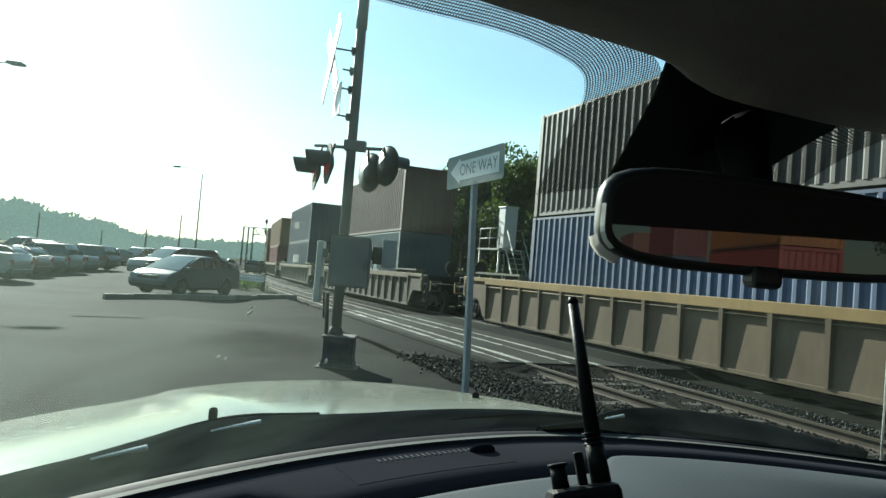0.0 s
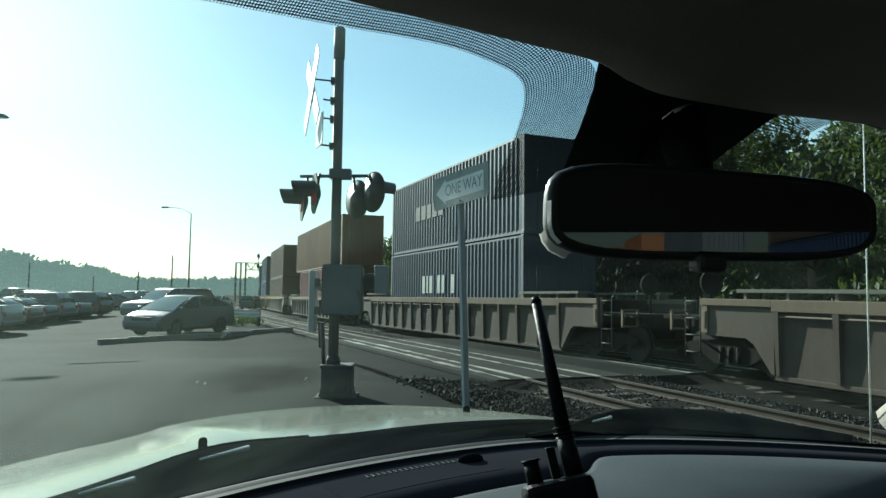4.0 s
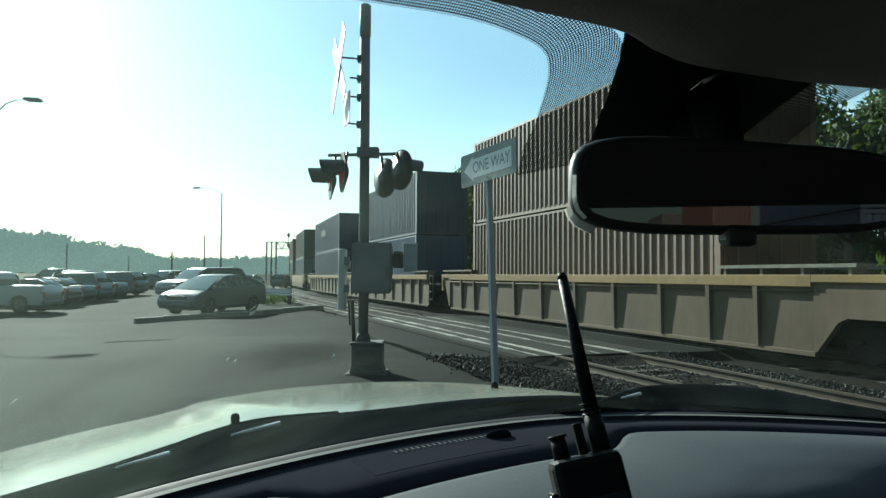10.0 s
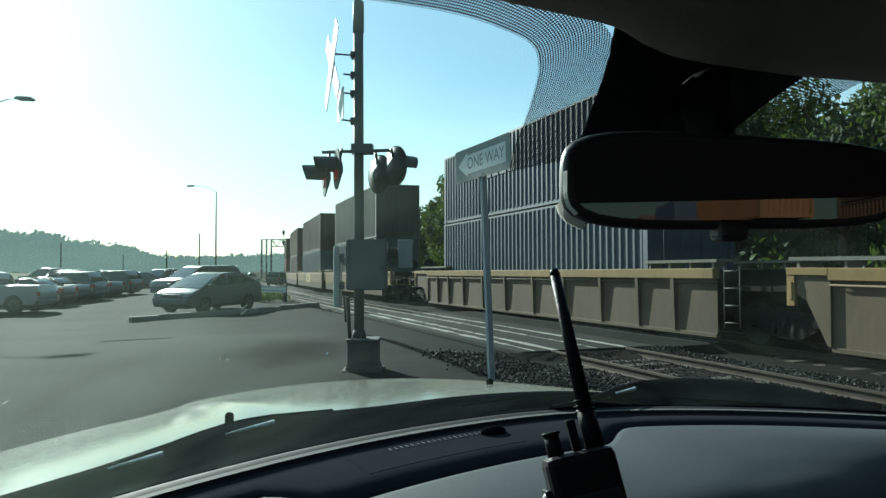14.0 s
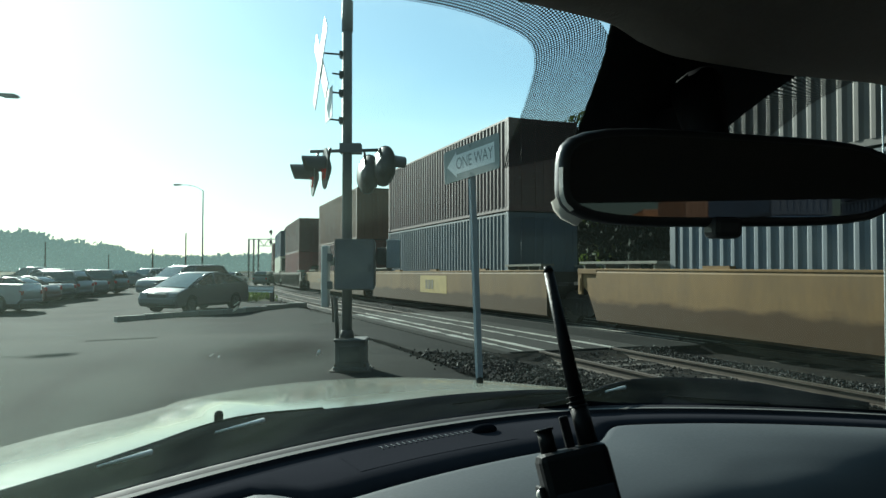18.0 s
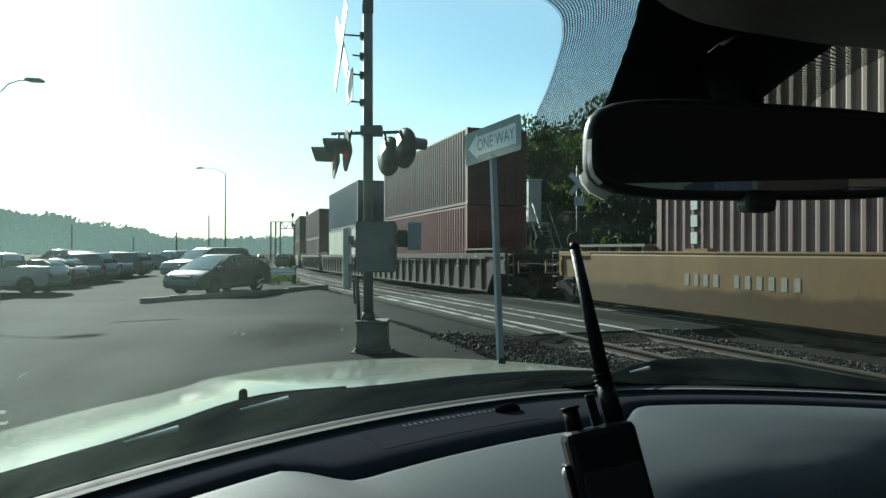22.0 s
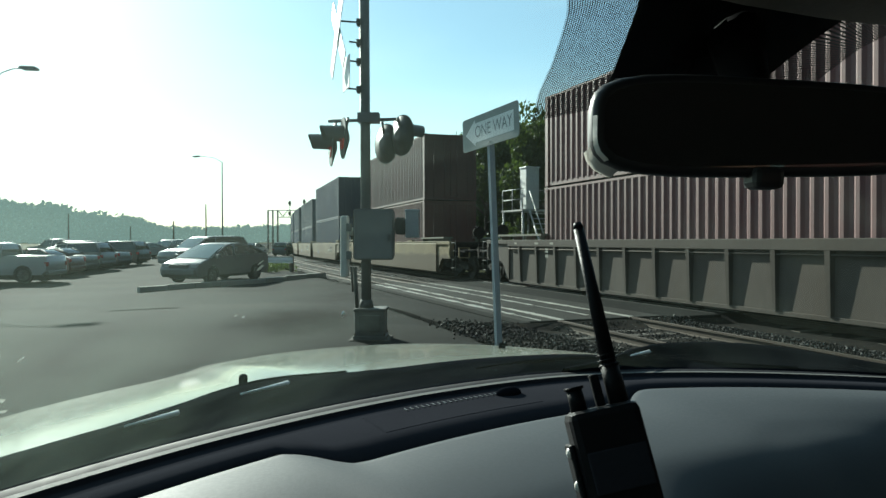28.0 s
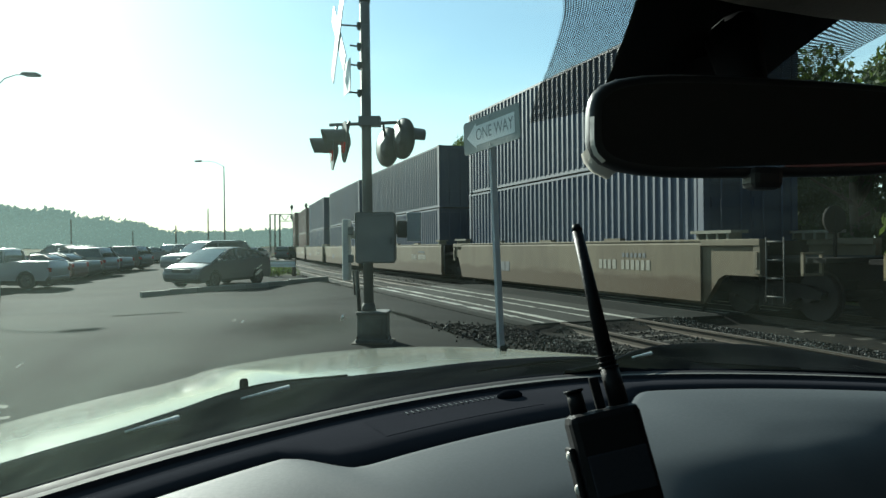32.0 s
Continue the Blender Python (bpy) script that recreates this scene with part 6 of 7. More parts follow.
def build_one_way():
    s = empty("one_way_sign", "white-on-grey one way arrow sign on a steel post", "road sign", m=pose(0.535, 6.50, 0))
    bm = bmesh.new()
    prism(bm, [(-0.027, -0.02), (0.027, -0.02), (0.027, 0.018), (0.011, 0.018), (0.011, 0.0), (-0.011, 0.0), (-0.011, 0.018), (-0.027, 0.018)], "z", -0.3, 2.50)
    part("post", bm, PALE_BOX, s, "galvanised channel post").matrix_basis = pose(0.055, 0, 0, 0, -2.3, 0) @ pose(0, 0, 0, 0, 0, 32)
    face = pose(-0.05, -0.06, 2.40, 0, 0, -60) @ pose(0, 0, 0, 0, -3.5, 0)
    bm = bmesh.new()
    box(bm, -0.457, 0.457, -0.004, 0.002, -0.152, 0.152)
    es = [e for e in bm.edges if abs((e.verts[0].co - e.verts[1].co).y) > 0.003]
    bmesh.ops.bevel(bm, geom=es, offset=0.03, segments=4, affect="EDGES", profile=0.5)
    part("plate", bm, SIGN_BLACK, s, "grey faded sign plate").matrix_basis = face
    bm = bmesh.new()
    prism(bm, [(-0.40, 0), (-0.235, 0.118), (-0.235, 0.088), (0.385, 0.088), (0.385, -0.088), (-0.235, -0.088), (-0.235, -0.118)], "y", -0.0046, -0.003)
    part("arrow", bm, SIGN_WHITE, s, "white arrow").matrix_basis = face
    writing("ONE WAY", 0.150, SIGN_BLACK, s, face @ pose(0.062, -0.0048, 0.0, 90, 0, 0), squeeze=0.86, depth=0.0004)
    bm = bmesh.new()
    for z in (0.125, -0.118):
        tube(bm, (0.0, -0.012, z), (0.0, 0.0, z), 0.008, seg=8)
    part("bolt", bm, GALV, s).matrix_basis = face
    return s


build_one_way()


# ---- lamps, poles, gantry ----
def street_lamp(x, y, top, arm, yaw, twin=False):
    z = ground_z(x, y)
    l = empty("street_lamp", "tall grey steel street lamp at the lot", "street lamp", "lot lamps", pose(x, y, z, 0, 0, yaw))
    bm = bmesh.new()
    tube(bm, (0, 0, 0), (0, 0, top - z), 0.085, 0.05, seg=12)
    part("pole", bm, PALE_BOX if twin else GALV, l)
    bm = bmesh.new()
    pts = [(0, 0, top - z - 0.05), (-arm * 0.3, 0, top - z + 0.35), (-arm * 0.65, 0, top - z + 0.5), (-arm, 0, top - z + 0.5)]
    heads = (1, -1) if twin else (1,)
    for sg in heads:
        for a, b in zip(pts, pts[1:]):
            tube(bm, (sg * a[0], 0, a[2]), (sg * b[0], 0, b[2]), 0.024, seg=8)
    part("arm", bm, PALE_BOX if twin else GALV, l)
    bm = bmesh.new()
    prism(bm, [(-arm - 0.55, -0.03), (-arm - 0.45, 0.06), (-arm + 0.1, 0.09), (-arm + 0.2, 0.02), (-arm + 0.05, -0.06), (-arm - 0.45, -0.08)], "y", -0.13, 0.13)
    part("lamp_head", bm, GALV, l, "flat cobra-style lamp head").matrix_basis = pose(0, 0, top - z + 0.5)
    if twin:
        again(bpy.data.objects[[o.name for o in l.children if o.name.startswith("lamp_head")][0]], pose(0, 0, top - z + 0.5, 0, 0, 180))
    return l


def wood_pole(x, y, top, r=0.13):
    z = ground_z(x, y)
    p = empty("utility_pole", "slender dark pole beyond the lot", "pole", "far poles", pose(x, y, z))
    bm = bmesh.new()
    tube(bm, (0, 0, -0.2), (0, 0, top - z), r, r * 0.65, seg=8)
    part("shaft", bm, BARK, p)
    return p


GANTRY_STEEL = material("dull_gantry_steel", (0.075, 0.08, 0.08), 0.7, 0.0, var=0.2, scale=2, spec=0.2)


def build_gantry():
    g = empty("signal_gantry", "galvanised lattice signal bridge over the tracks", "signal gantry", m=pose(-37.0, 140, -0.9, 0, 0, 0))
    for x in (0.0, 0.95, 1.9, 12.5):
        bm = bmesh.new()
        for dy in (-0.35, 0.35):
            tube(bm, (x, dy, -0.5), (x, dy, 7.3), 0.085, seg=6)
        for k in range(8):
            tube(bm, (x, -0.35, k * 0.93), (x, 0.35, k * 0.93 + 0.8), 0.03, seg=5)
        part("tower_leg", bm, GANTRY_STEEL, g)
    bm = bmesh.new()
    for z in (5.9, 7.25):
        for dy in (-0.35, 0.35):
            tube(bm, (0 if z > 6 else 2.0, dy, z), (12.5, dy, z), 0.075, seg=6)
    for k in range(11):
        x = 2.0 + k * 0.94
        for dy in (-0.35, 0.35):
            tube(bm, (x, dy, 5.9 if k % 2 else 7.25), (x + 0.94, dy, 7.25 if k % 2 else 5.9), 0.045, seg=5)
    part("truss", bm, GANTRY_STEEL, g)
    for x, zs in ((4.45, (6.6, 8.6)), (7.3, (8.9,))):
        bm = bmesh.new()
        tube(bm, (x, -0.5, min(zs) - 0.6), (x, -0.5, max(zs) + 0.4), 0.06, seg=6)
        for z in zs:
            tube(bm, (x, -0.55, z), (x, -0.72, z), 0.30, seg=16)
            box(bm, x - 0.18, x + 0.18, -0.6, -0.4, z - 0.45, z + 0.45)
        part("signal_head", bm, BLACK, g, "black round signal head")


build_gantry()
street_lamp(-21.6, 66.0, 8.26, 2.2, 0)
street_lamp(-18.2, 28.1, 7.55, 1.3, 180, True)
wood_pole(-36.6, 104.0, 6.0)
wood_pole(-47.8, 120.0, 3.9, 0.17)
wood_pole(-60.3, 110.0, 4.8, 0.12)
wood_pole(-59.8, 130.0, 3.2, 0.12)

# ---- lot: kerbed island, guard rail, parked vehicles ----
def paint(name, c, rough=0.3):
    return material(name, c, rough, 0.0, var=0.05, scale=2, bump=0.0, spec=0.6, dirt=(0.2, 0.19, 0.17), dirt_amount=0.12)


AUTO = {"silver_blue": paint("silver_blue_paint", (0.085, 0.090, 0.098)), "white": paint("white_auto_paint", (0.34, 0.34, 0.33)), "black": paint("black_auto_paint", (0.02, 0.02, 0.022)),
        "grey": paint("grey_auto_paint", (0.10, 0.105, 0.11)), "silver": paint("silver_auto_paint", (0.17, 0.172, 0.172)), "dark_red": paint("dark_red_auto_paint", (0.06, 0.010, 0.012)), "pewter": paint("pewter_auto_paint", (0.10, 0.107, 0.11))}
CAR_GLASS = material("dark_car_glass", (0.030, 0.044, 0.044), 0.06, var=0.1, scale=2, bump=0.0, spec=1.0)
SHEEN_GLASS = material("dusty_car_glass", (0.085, 0.135, 0.13), 0.10, var=0.2, scale=1.5, bump=0.0, spec=1.0)
TYRE = material("tyre_rubber", (0.016, 0.016, 0.017), 0.85, var=0.2, scale=10)
RIM = material("dark_wheel_rim", (0.07, 0.07, 0.07), 0.5, 0.2, var=0.2, scale=10)
HEADLAMP = material("headlamp_lens", (0.32, 0.33, 0.34), 0.12, var=0.1, scale=20, bump=0.0)
TAIL = material("tail_lamp_lens", (0.30, 0.015, 0.015), 0.2, var=0.1, scale=20, bump=0.0)

# side outlines: lower body and glass house, x ahead from the car's middle, z up
SHAPES = {
    "hatchback": dict(l=4.48, w=0.87, wb=1.35, r=0.31,
        body=[(2.20, 0.35), (2.24, 0.55), (2.14, 0.70), (1.80, 0.84), (1.35, 0.94), (0.90, 1.00), (-1.70, 1.08), (-2.10, 1.10), (-2.22, 0.95), (-2.24, 0.45), (-2.15, 0.28), (2.1, 0.24)],
        glass=[(1.45, 0.91), (0.85, 1.20), (0.35, 1.40), (-0.10, 1.48), (-0.60, 1.475), (-1.15, 1.40), (-1.75, 1.23), (-2.08, 1.07)]),
    "suv": dict(l=4.8, w=0.94, wb=1.42, r=0.36,
        body=[(2.36, 0.42), (2.40, 0.70), (2.30, 0.95), (1.30, 1.10), (0.95, 1.12), (-2.15, 1.14), (-2.36, 1.10), (-2.40, 0.50), (-2.3, 0.34), (2.25, 0.30)],
        glass=[(1.25, 1.08), (0.60, 1.60), (0.20, 1.72), (-1.60, 1.74), (-1.95, 1.70), (-2.28, 1.12)]),
    "pickup": dict(l=5.8, w=0.98, wb=1.83, r=0.39,
        body=[(2.84, 0.48), (2.90, 0.75), (2.84, 1.08), (1.55, 1.20), (1.20, 1.22), (-0.75, 1.22), (-0.80, 1.25), (-2.86, 1.25), (-2.90, 0.62), (-2.75, 0.46), (2.7, 0.38)],
        glass=[(1.50, 1.18), (0.80, 1.72), (0.45, 1.84), (-0.45, 1.84), (-0.72, 1.76), (-0.82, 1.20)]),
    "sedan": dict(l=4.8, w=0.90, wb=1.40, r=0.32,
        body=[(2.36, 0.36), (2.40, 0.58), (2.30, 0.76), (1.25, 0.96), (0.95, 0.98), (-1.45, 1.02), (-2.25, 1.02), (-2.38, 0.90), (-2.40, 0.45), (-2.3, 0.28), (2.25, 0.24)],
        glass=[(1.15, 0.95), (0.35, 1.36), (0.0, 1.45), (-0.75, 1.44), (-1.65, 1.00)]),
}


def shell(bm, pts, w, top_in, z_in, z_top, idx=0, crown=0.03):
    """A closed shell from a side outline: its width draws in above z_in."""
    n = len(pts)
    cols = [-1, -0.86, -0.5, 0, 0.5, 0.86, 1]
    ring = []
    for x, z in pts:
        k = min(1, max(0, (z - z_in) / max(0.01, z_top - z_in)))
        hw = w * (1 - top_in * k)
        ring.append([bm.verts.new((x * (1 - 0.018 * abs(c) ** 4), c * hw, z + crown * (1 - c * c) * (1 if z > z_in else 0))) for c in cols])
    for i in range(n):
        a, b = ring[i], ring[(i + 1) % n]
        for j in range(len(cols) - 1):
            f = bm.faces.new((a[j], a[j + 1], b[j + 1], b[j]))
            f.smooth, f.material_index = True, idx
    for j, rev in ((0, False), (len(cols) - 1, True)):
        vs = [r[j] for r in ring]
        f = bm.faces.new(vs[::-1] if rev else vs)
        f.material_index = idx
    bmesh.ops.recalc_face_normals(bm, faces=bm.faces)


def vehicle(kind, color, m, label, group="parked vehicles"):
    d = SHAPES[kind]
    v = empty(kind if kind != "hatchback" else "hatchback_car", label, "truck" if kind == "pickup" else "car", group, m)
    l, w, wb, r = d["l"] / 2, d["w"], d["wb"], d["r"]
    # body outline with wheel arches
    pts = [p for p in d["body"]]
    low = pts[-1][1]
    arch = []
    for cx in (-wb, wb):
        for a in np.linspace(math.pi, 0, 9):
            arch.append((cx + math.cos(a) * (r + 0.06), max(low - 0.02, r + math.sin(a) * (r + 0.06))))
    bm = bmesh.new()
    shell(bm, pts[:-1] + [(pts[-2][0] + 0.02, low)] + arch + [pts[-1]], w, 0.06, 0.7, 1.2)
    part("body", bm, AUTO[color], v)
    g = d["glass"]
    zt = max(z for _, z in g)
    bm = bmesh.new()
    shell(bm, g, w * 0.955, 0.20, g[0][1], zt, crown=0.02)
    part("windows", bm, CAR_GLASS, v, "dark tinted glass")
    top = [p for p in g if p[1] > zt - 0.16]
    # the windshield: a pane just proud of the glass house, its sky reflection coloured in
    rake = [p for p in g[:g.index(top[0]) + 1]]
    k = [0.955 * w * (1 - 0.2 * (z - g[0][1]) / (zt - g[0][1])) - 0.05 for _, z in rake]
    bm = bmesh.new()
    ribbon(bm, [[(x + 0.035, c * h, z + 0.03 + 0.02 * (1 - c * c)) for c in (-1, -0.5, 0, 0.5, 1)] for (x, z), h in zip(rake, k)])
    part("windshield", bm, SHEEN_GLASS, v, "windshield coloured pale for the sky's sheen")
    bm = bmesh.new()
    shell(bm, [(x, z + 0.012) for x, z in top] + [(top[-1][0], top[-1][1] - 0.02), (top[0][0], top[0][1] - 0.02)], w * 0.965, 0.20, g[0][1], zt, crown=0.022)
    part("roof", bm, AUTO[color], v)
    for sy in (-1, 1):
        bm = bmesh.new()
        for a, b in ((g[0], top[0]), (top[-1], g[-1]), ((0.0, g[0][1]), (-0.08, zt - 0.03))):
            ka, kb = (0, min(1, (b[1] - g[0][1]) / (zt - g[0][1])))
            if a[1] > b[1]:
                ka, kb = min(1, (a[1] - g[0][1]) / (zt - g[0][1])), 0
            tube(bm, (a[0], sy * w * 0.955 * (1 - 0.2 * ka), a[1]), (b[0], sy * w * 0.955 * (1 - 0.2 * kb), b[1]), 0.045, seg=6)
        part("window_pillar", bm, AUTO[color], v)
        part("headlight", boxes((l - 0.30, l - 0.06, sy * (w - 0.36), sy * (w - 0.05), 0.62, 0.76), bevel=0.03), HEADLAMP, v, "clear headlight")
        part("tail_light", boxes((-l + 0.02, -l + 0.14, sy * (w - 0.24), sy * (w - 0.03), 0.78, 0.98), bevel=0.02), TAIL, v, "red tail light")
        part("side_mirror", boxes((g[0][0] - 0.35, g[0][0] - 0.2, sy * w, sy * (w + 0.18), g[0][1] + 0.02, g[0][1] + 0.17), bevel=0.03), AUTO[color], v)
        part("door_handle", boxes((-0.35, -0.2, sy * (w - 0.03), sy * (w + 0.015), 0.86, 0.89)), AUTO[color], v)
        for sx in (-1, 1):
            wh = empty("wheel")
            wh.parent = v
            wh.matrix_basis = pose(sx * wb, sy * (w - 0.12), r)
            bm = bmesh.new()
            tube(bm, (0, -0.11, 0), (0, 0.11, 0), r, seg=24)
            part("tyre", bm, TYRE, wh)
            bm = bmesh.new()
            tube(bm, (0, -0.115, 0), (0, 0.115, 0), r * 0.66, seg=18)
            for k in range(5):
                a = k * 2 * math.pi / 5
                tube(bm, (0, sy * 0.118, 0), (r * 0.6 * math.cos(a), sy * 0.118, r * 0.6 * math.sin(a)), 0.03, seg=5)
            part("rim", bm, RIM, wh)
    part("underbody", boxes((-l + 0.22, l - 0.22, -w + 0.27, w - 0.27, 0.19, 0.74)), BLACK, v, "dark underside")
    part("front_bumper", boxes((l - 0.16, l + 0.01, -w + 0.12, w - 0.12, 0.34, 0.56), bevel=0.04), AUTO[color] if kind != "pickup" else GALV, v)
    part("grille", boxes((l - 0.1, l - 0.02, -w * 0.5, w * 0.5, 0.58, 0.72 if kind != "pickup" else 1.0), bevel=0.01), BLACK, v)
    part("rear_bumper", boxes((-l - 0.01, -l + 0.14, -w + 0.1, w - 0.1, 0.38, 0.58), bevel=0.04), AUTO[color] if kind != "pickup" else GALV, v)
    if kind == "pickup":
        # black sheet on the closed body stands in for the bed's shade
        part("bed_opening", boxes((-2.80, -0.9, -w + 0.12, w - 0.12, 1.252, 1.262)), BLACK, v, "flat black sheet in place of the shaded load bed")
    return v


def parked(kind, color, x, y, yaw, label):
    return vehicle(kind, color, pose(x, y, ground_z(x, y), 0, 0, yaw), label)


def build_lot():
    parked("hatchback", "silver_blue", -9.3, 28.2, 250, "silver-blue hatchback parked behind the kerbed island")
    parked("suv", "pewter", -13.6, 39.0, 236, "pewter sport utility vehicle parked beside the hatchback")
    row = [("sedan", "dark_red", -17.9, 24.9), ("pickup", "white", -18.9, 30.5), ("sedan", "dark_red", -20.0, 35.2), ("sedan", "black", -20.9, 38.4), ("suv", "silver", -21.6, 41.8), ("sedan", "grey", -22.3, 45.4), ("suv", "black", -22.6, 49.0), ("sedan", "grey", -25.5, 54.5)]
    names = {"white": "white", "black": "black", "silver": "silver", "dark_red": "dark red", "grey": "grey"}
    for i, (k, c, x, y) in enumerate(row):
        parked(k, c, (x - 0.9) * 1.08, y * 1.08, 172 + (i * 37) % 13, f"{names[c]} {k} parked in a row on the lot")
    for k, c, x, y, yaw in (("hatchback", "white", -30.0, 68.0, 250), ("suv", "white", -29.0, 72.0, 255), ("sedan", "silver", -34.5, 74.0, 170), ("pickup", "grey", -37.0, 66.0, 165), ("suv", "black", -31.5, 58.0, 172), ("suv", "silver", -42.0, 60.0, 168), ("sedan", "white", -25.0, 88.0, 80), ("suv", "grey", -22.0, 92.0, 85), ("sedan", "black", -36.0, 52.0, 175), ("sedan", "white", -35.0, 46.0, 175)):
        parked(k, c, x, y, yaw, f"{names[c]} {k} parked further back on the lot")
    # island with a concrete kerb
    a, b = Vector((-10.1, 22.9, 0)), Vector((-5.2, 29.2, 0))
    d = (b - a).normalized()
    n = Vector((-d.y, d.x, 0))
    isl = empty("kerb_island", "long narrow concrete kerb at the edge of the lot", "kerb", kind="structure")
    first = None
    count = 8
    for i in range(count):
        c = a + d * ((i + 0.5) * (b - a).length / count)
        m = pose(c.x, c.y, ground_z(c.x, c.y), 0, 0, math.degrees(math.atan2(d.y, d.x)))
        if first is None:
            first = part("kerb_stone", boxes((-0.494, 0.494, -0.09, 0.09, -0.1, 0.17), bevel=0.02), CONCRETE, isl)
            first.matrix_basis = m
        else:
            again(first, m)
    # low steel guard rail beside the tracks
    gr = empty("guard_rail", "short worn white steel guard rail beside the tracks", "guard rail", m=pose(-8.15, 34.2, ground_z(-8.15, 34.2), 0, 0, -20))
    bm = bmesh.new()
    prism(bm, [(0.0, 0.45), (0.05, 0.50), (0.0, 0.56), (0.0, 0.62), (0.05, 0.68), (0.0, 0.75), (-0.01, 0.75), (0.04, 0.68), (-0.01, 0.62), (-0.01, 0.56), (0.04, 0.50), (-0.01, 0.45)], "x", -1.3, 0.6)
    part("beam", bm, WHITE, gr, "white corrugated beam").matrix_basis = pose(0, -0.1, 0)
    for x in (-1.1, 0.45):
        part("post", boxes((x - 0.08, x + 0.08, -0.04, 0.12, -0.1, 0.78), bevel=0.01), BARK, gr)

    # worn paint lines on the asphalt near the car
    for a, b in (((-4.9, 6.40), (-2.85, 5.86)), ((-4.1, 5.22), (-3.0, 5.98))):
        a, b = Vector((*a, 0)), Vector((*b, 0))
        c, dd = (a + b) / 2, b - a
        o = part("lot_marking", boxes((-dd.length / 2, dd.length / 2, -0.05, 0.05, 0.0, 0.006)), LOT_PAINT)
        o.matrix_basis = pose(c.x, c.y, ground_z(c.x, c.y) + 0.002, 0, 0, math.degrees(math.atan2(dd.y, dd.x)))
        tagged(o, "worn pale paint line on the asphalt", "road marking", kind="structure")


LOT_PAINT = material("worn_lot_paint", (0.16, 0.16, 0.14), 0.85, var=0.35, scale=6, bump=0.1, spec=0.05)
build_lot()


# ---- trees and hills ----
def leaf_clump(rnd, verts, faces, c, r, n, size):
    for _ in range(n):
        v = Vector((rnd.gauss(0, 1), rnd.gauss(0, 1), rnd.gauss(0, 0.8)))
        v = v.normalized() * r * rnd.uniform(0.45, 1.0) ** 0.6
        p = c + v
        s = size * rnd.uniform(0.6, 1.4)
        t = Euler((rnd.uniform(0, 6.3), rnd.uniform(0, 6.3), rnd.uniform(0, 6.3))).to_matrix()
        n0 = len(verts)
        for q in ((-s, 0, 0), (0, -s * 0.5, 0.1 * s), (s, 0, 0), (0, s * 0.5, 0.1 * s)):
            verts.append(tuple(p + t @ Vector(q)))
        faces.append((n0, n0 + 1, n0 + 2, n0 + 3))


def tree(seed, height, spread):
    """A tapered trunk with limbs and a broken crown of leaves."""
    rnd = random.Random(seed)
    t = empty("tree", "leafy green tree behind the tracks", "tree", "trees behind the tracks")
    bm = bmesh.new()
    tube(bm, (0, 0, -0.5), (rnd.uniform(-0.2, 0.2), 0, height * 0.5), 0.22, 0.13, seg=9)
    tips = []
    for k in range(9):
        a, z = rnd.uniform(0, 6.28), height * rnd.uniform(0.22, 0.55)
        tip = Vector((math.cos(a) * spread * rnd.uniform(0.45, 0.95), math.sin(a) * spread * rnd.uniform(0.45, 0.95), z + height * rnd.uniform(0.1, 0.35)))
        tube(bm, (0, 0, z), tip, 0.08, 0.03, seg=6)
        tips.append(tip)
    tips += [Vector((rnd.uniform(-0.6, 0.6) * spread, rnd.uniform(-0.6, 0.6) * spread, height * rnd.uniform(0.55, 0.95))) for _ in range(13)]
    tips += [Vector((rnd.uniform(-0.9, 0.9) * spread, rnd.uniform(-0.9, 0.9) * spread, height * rnd.uniform(0.08, 0.3))) for _ in range(6)]
    part("trunk", bm, BARK, t)
    verts, faces = [], []
    for c in tips:
        leaf_clump(rnd, verts, faces, c, rnd.uniform(0.9, 1.6) * height / 9, 520, 0.15)
    me = bpy.data.meshes.new("crown")
    me.from_pydata(verts, [], faces)
    me.materials.append(LEAF)
    o = new("crown", me)
    o.parent = t
    return t


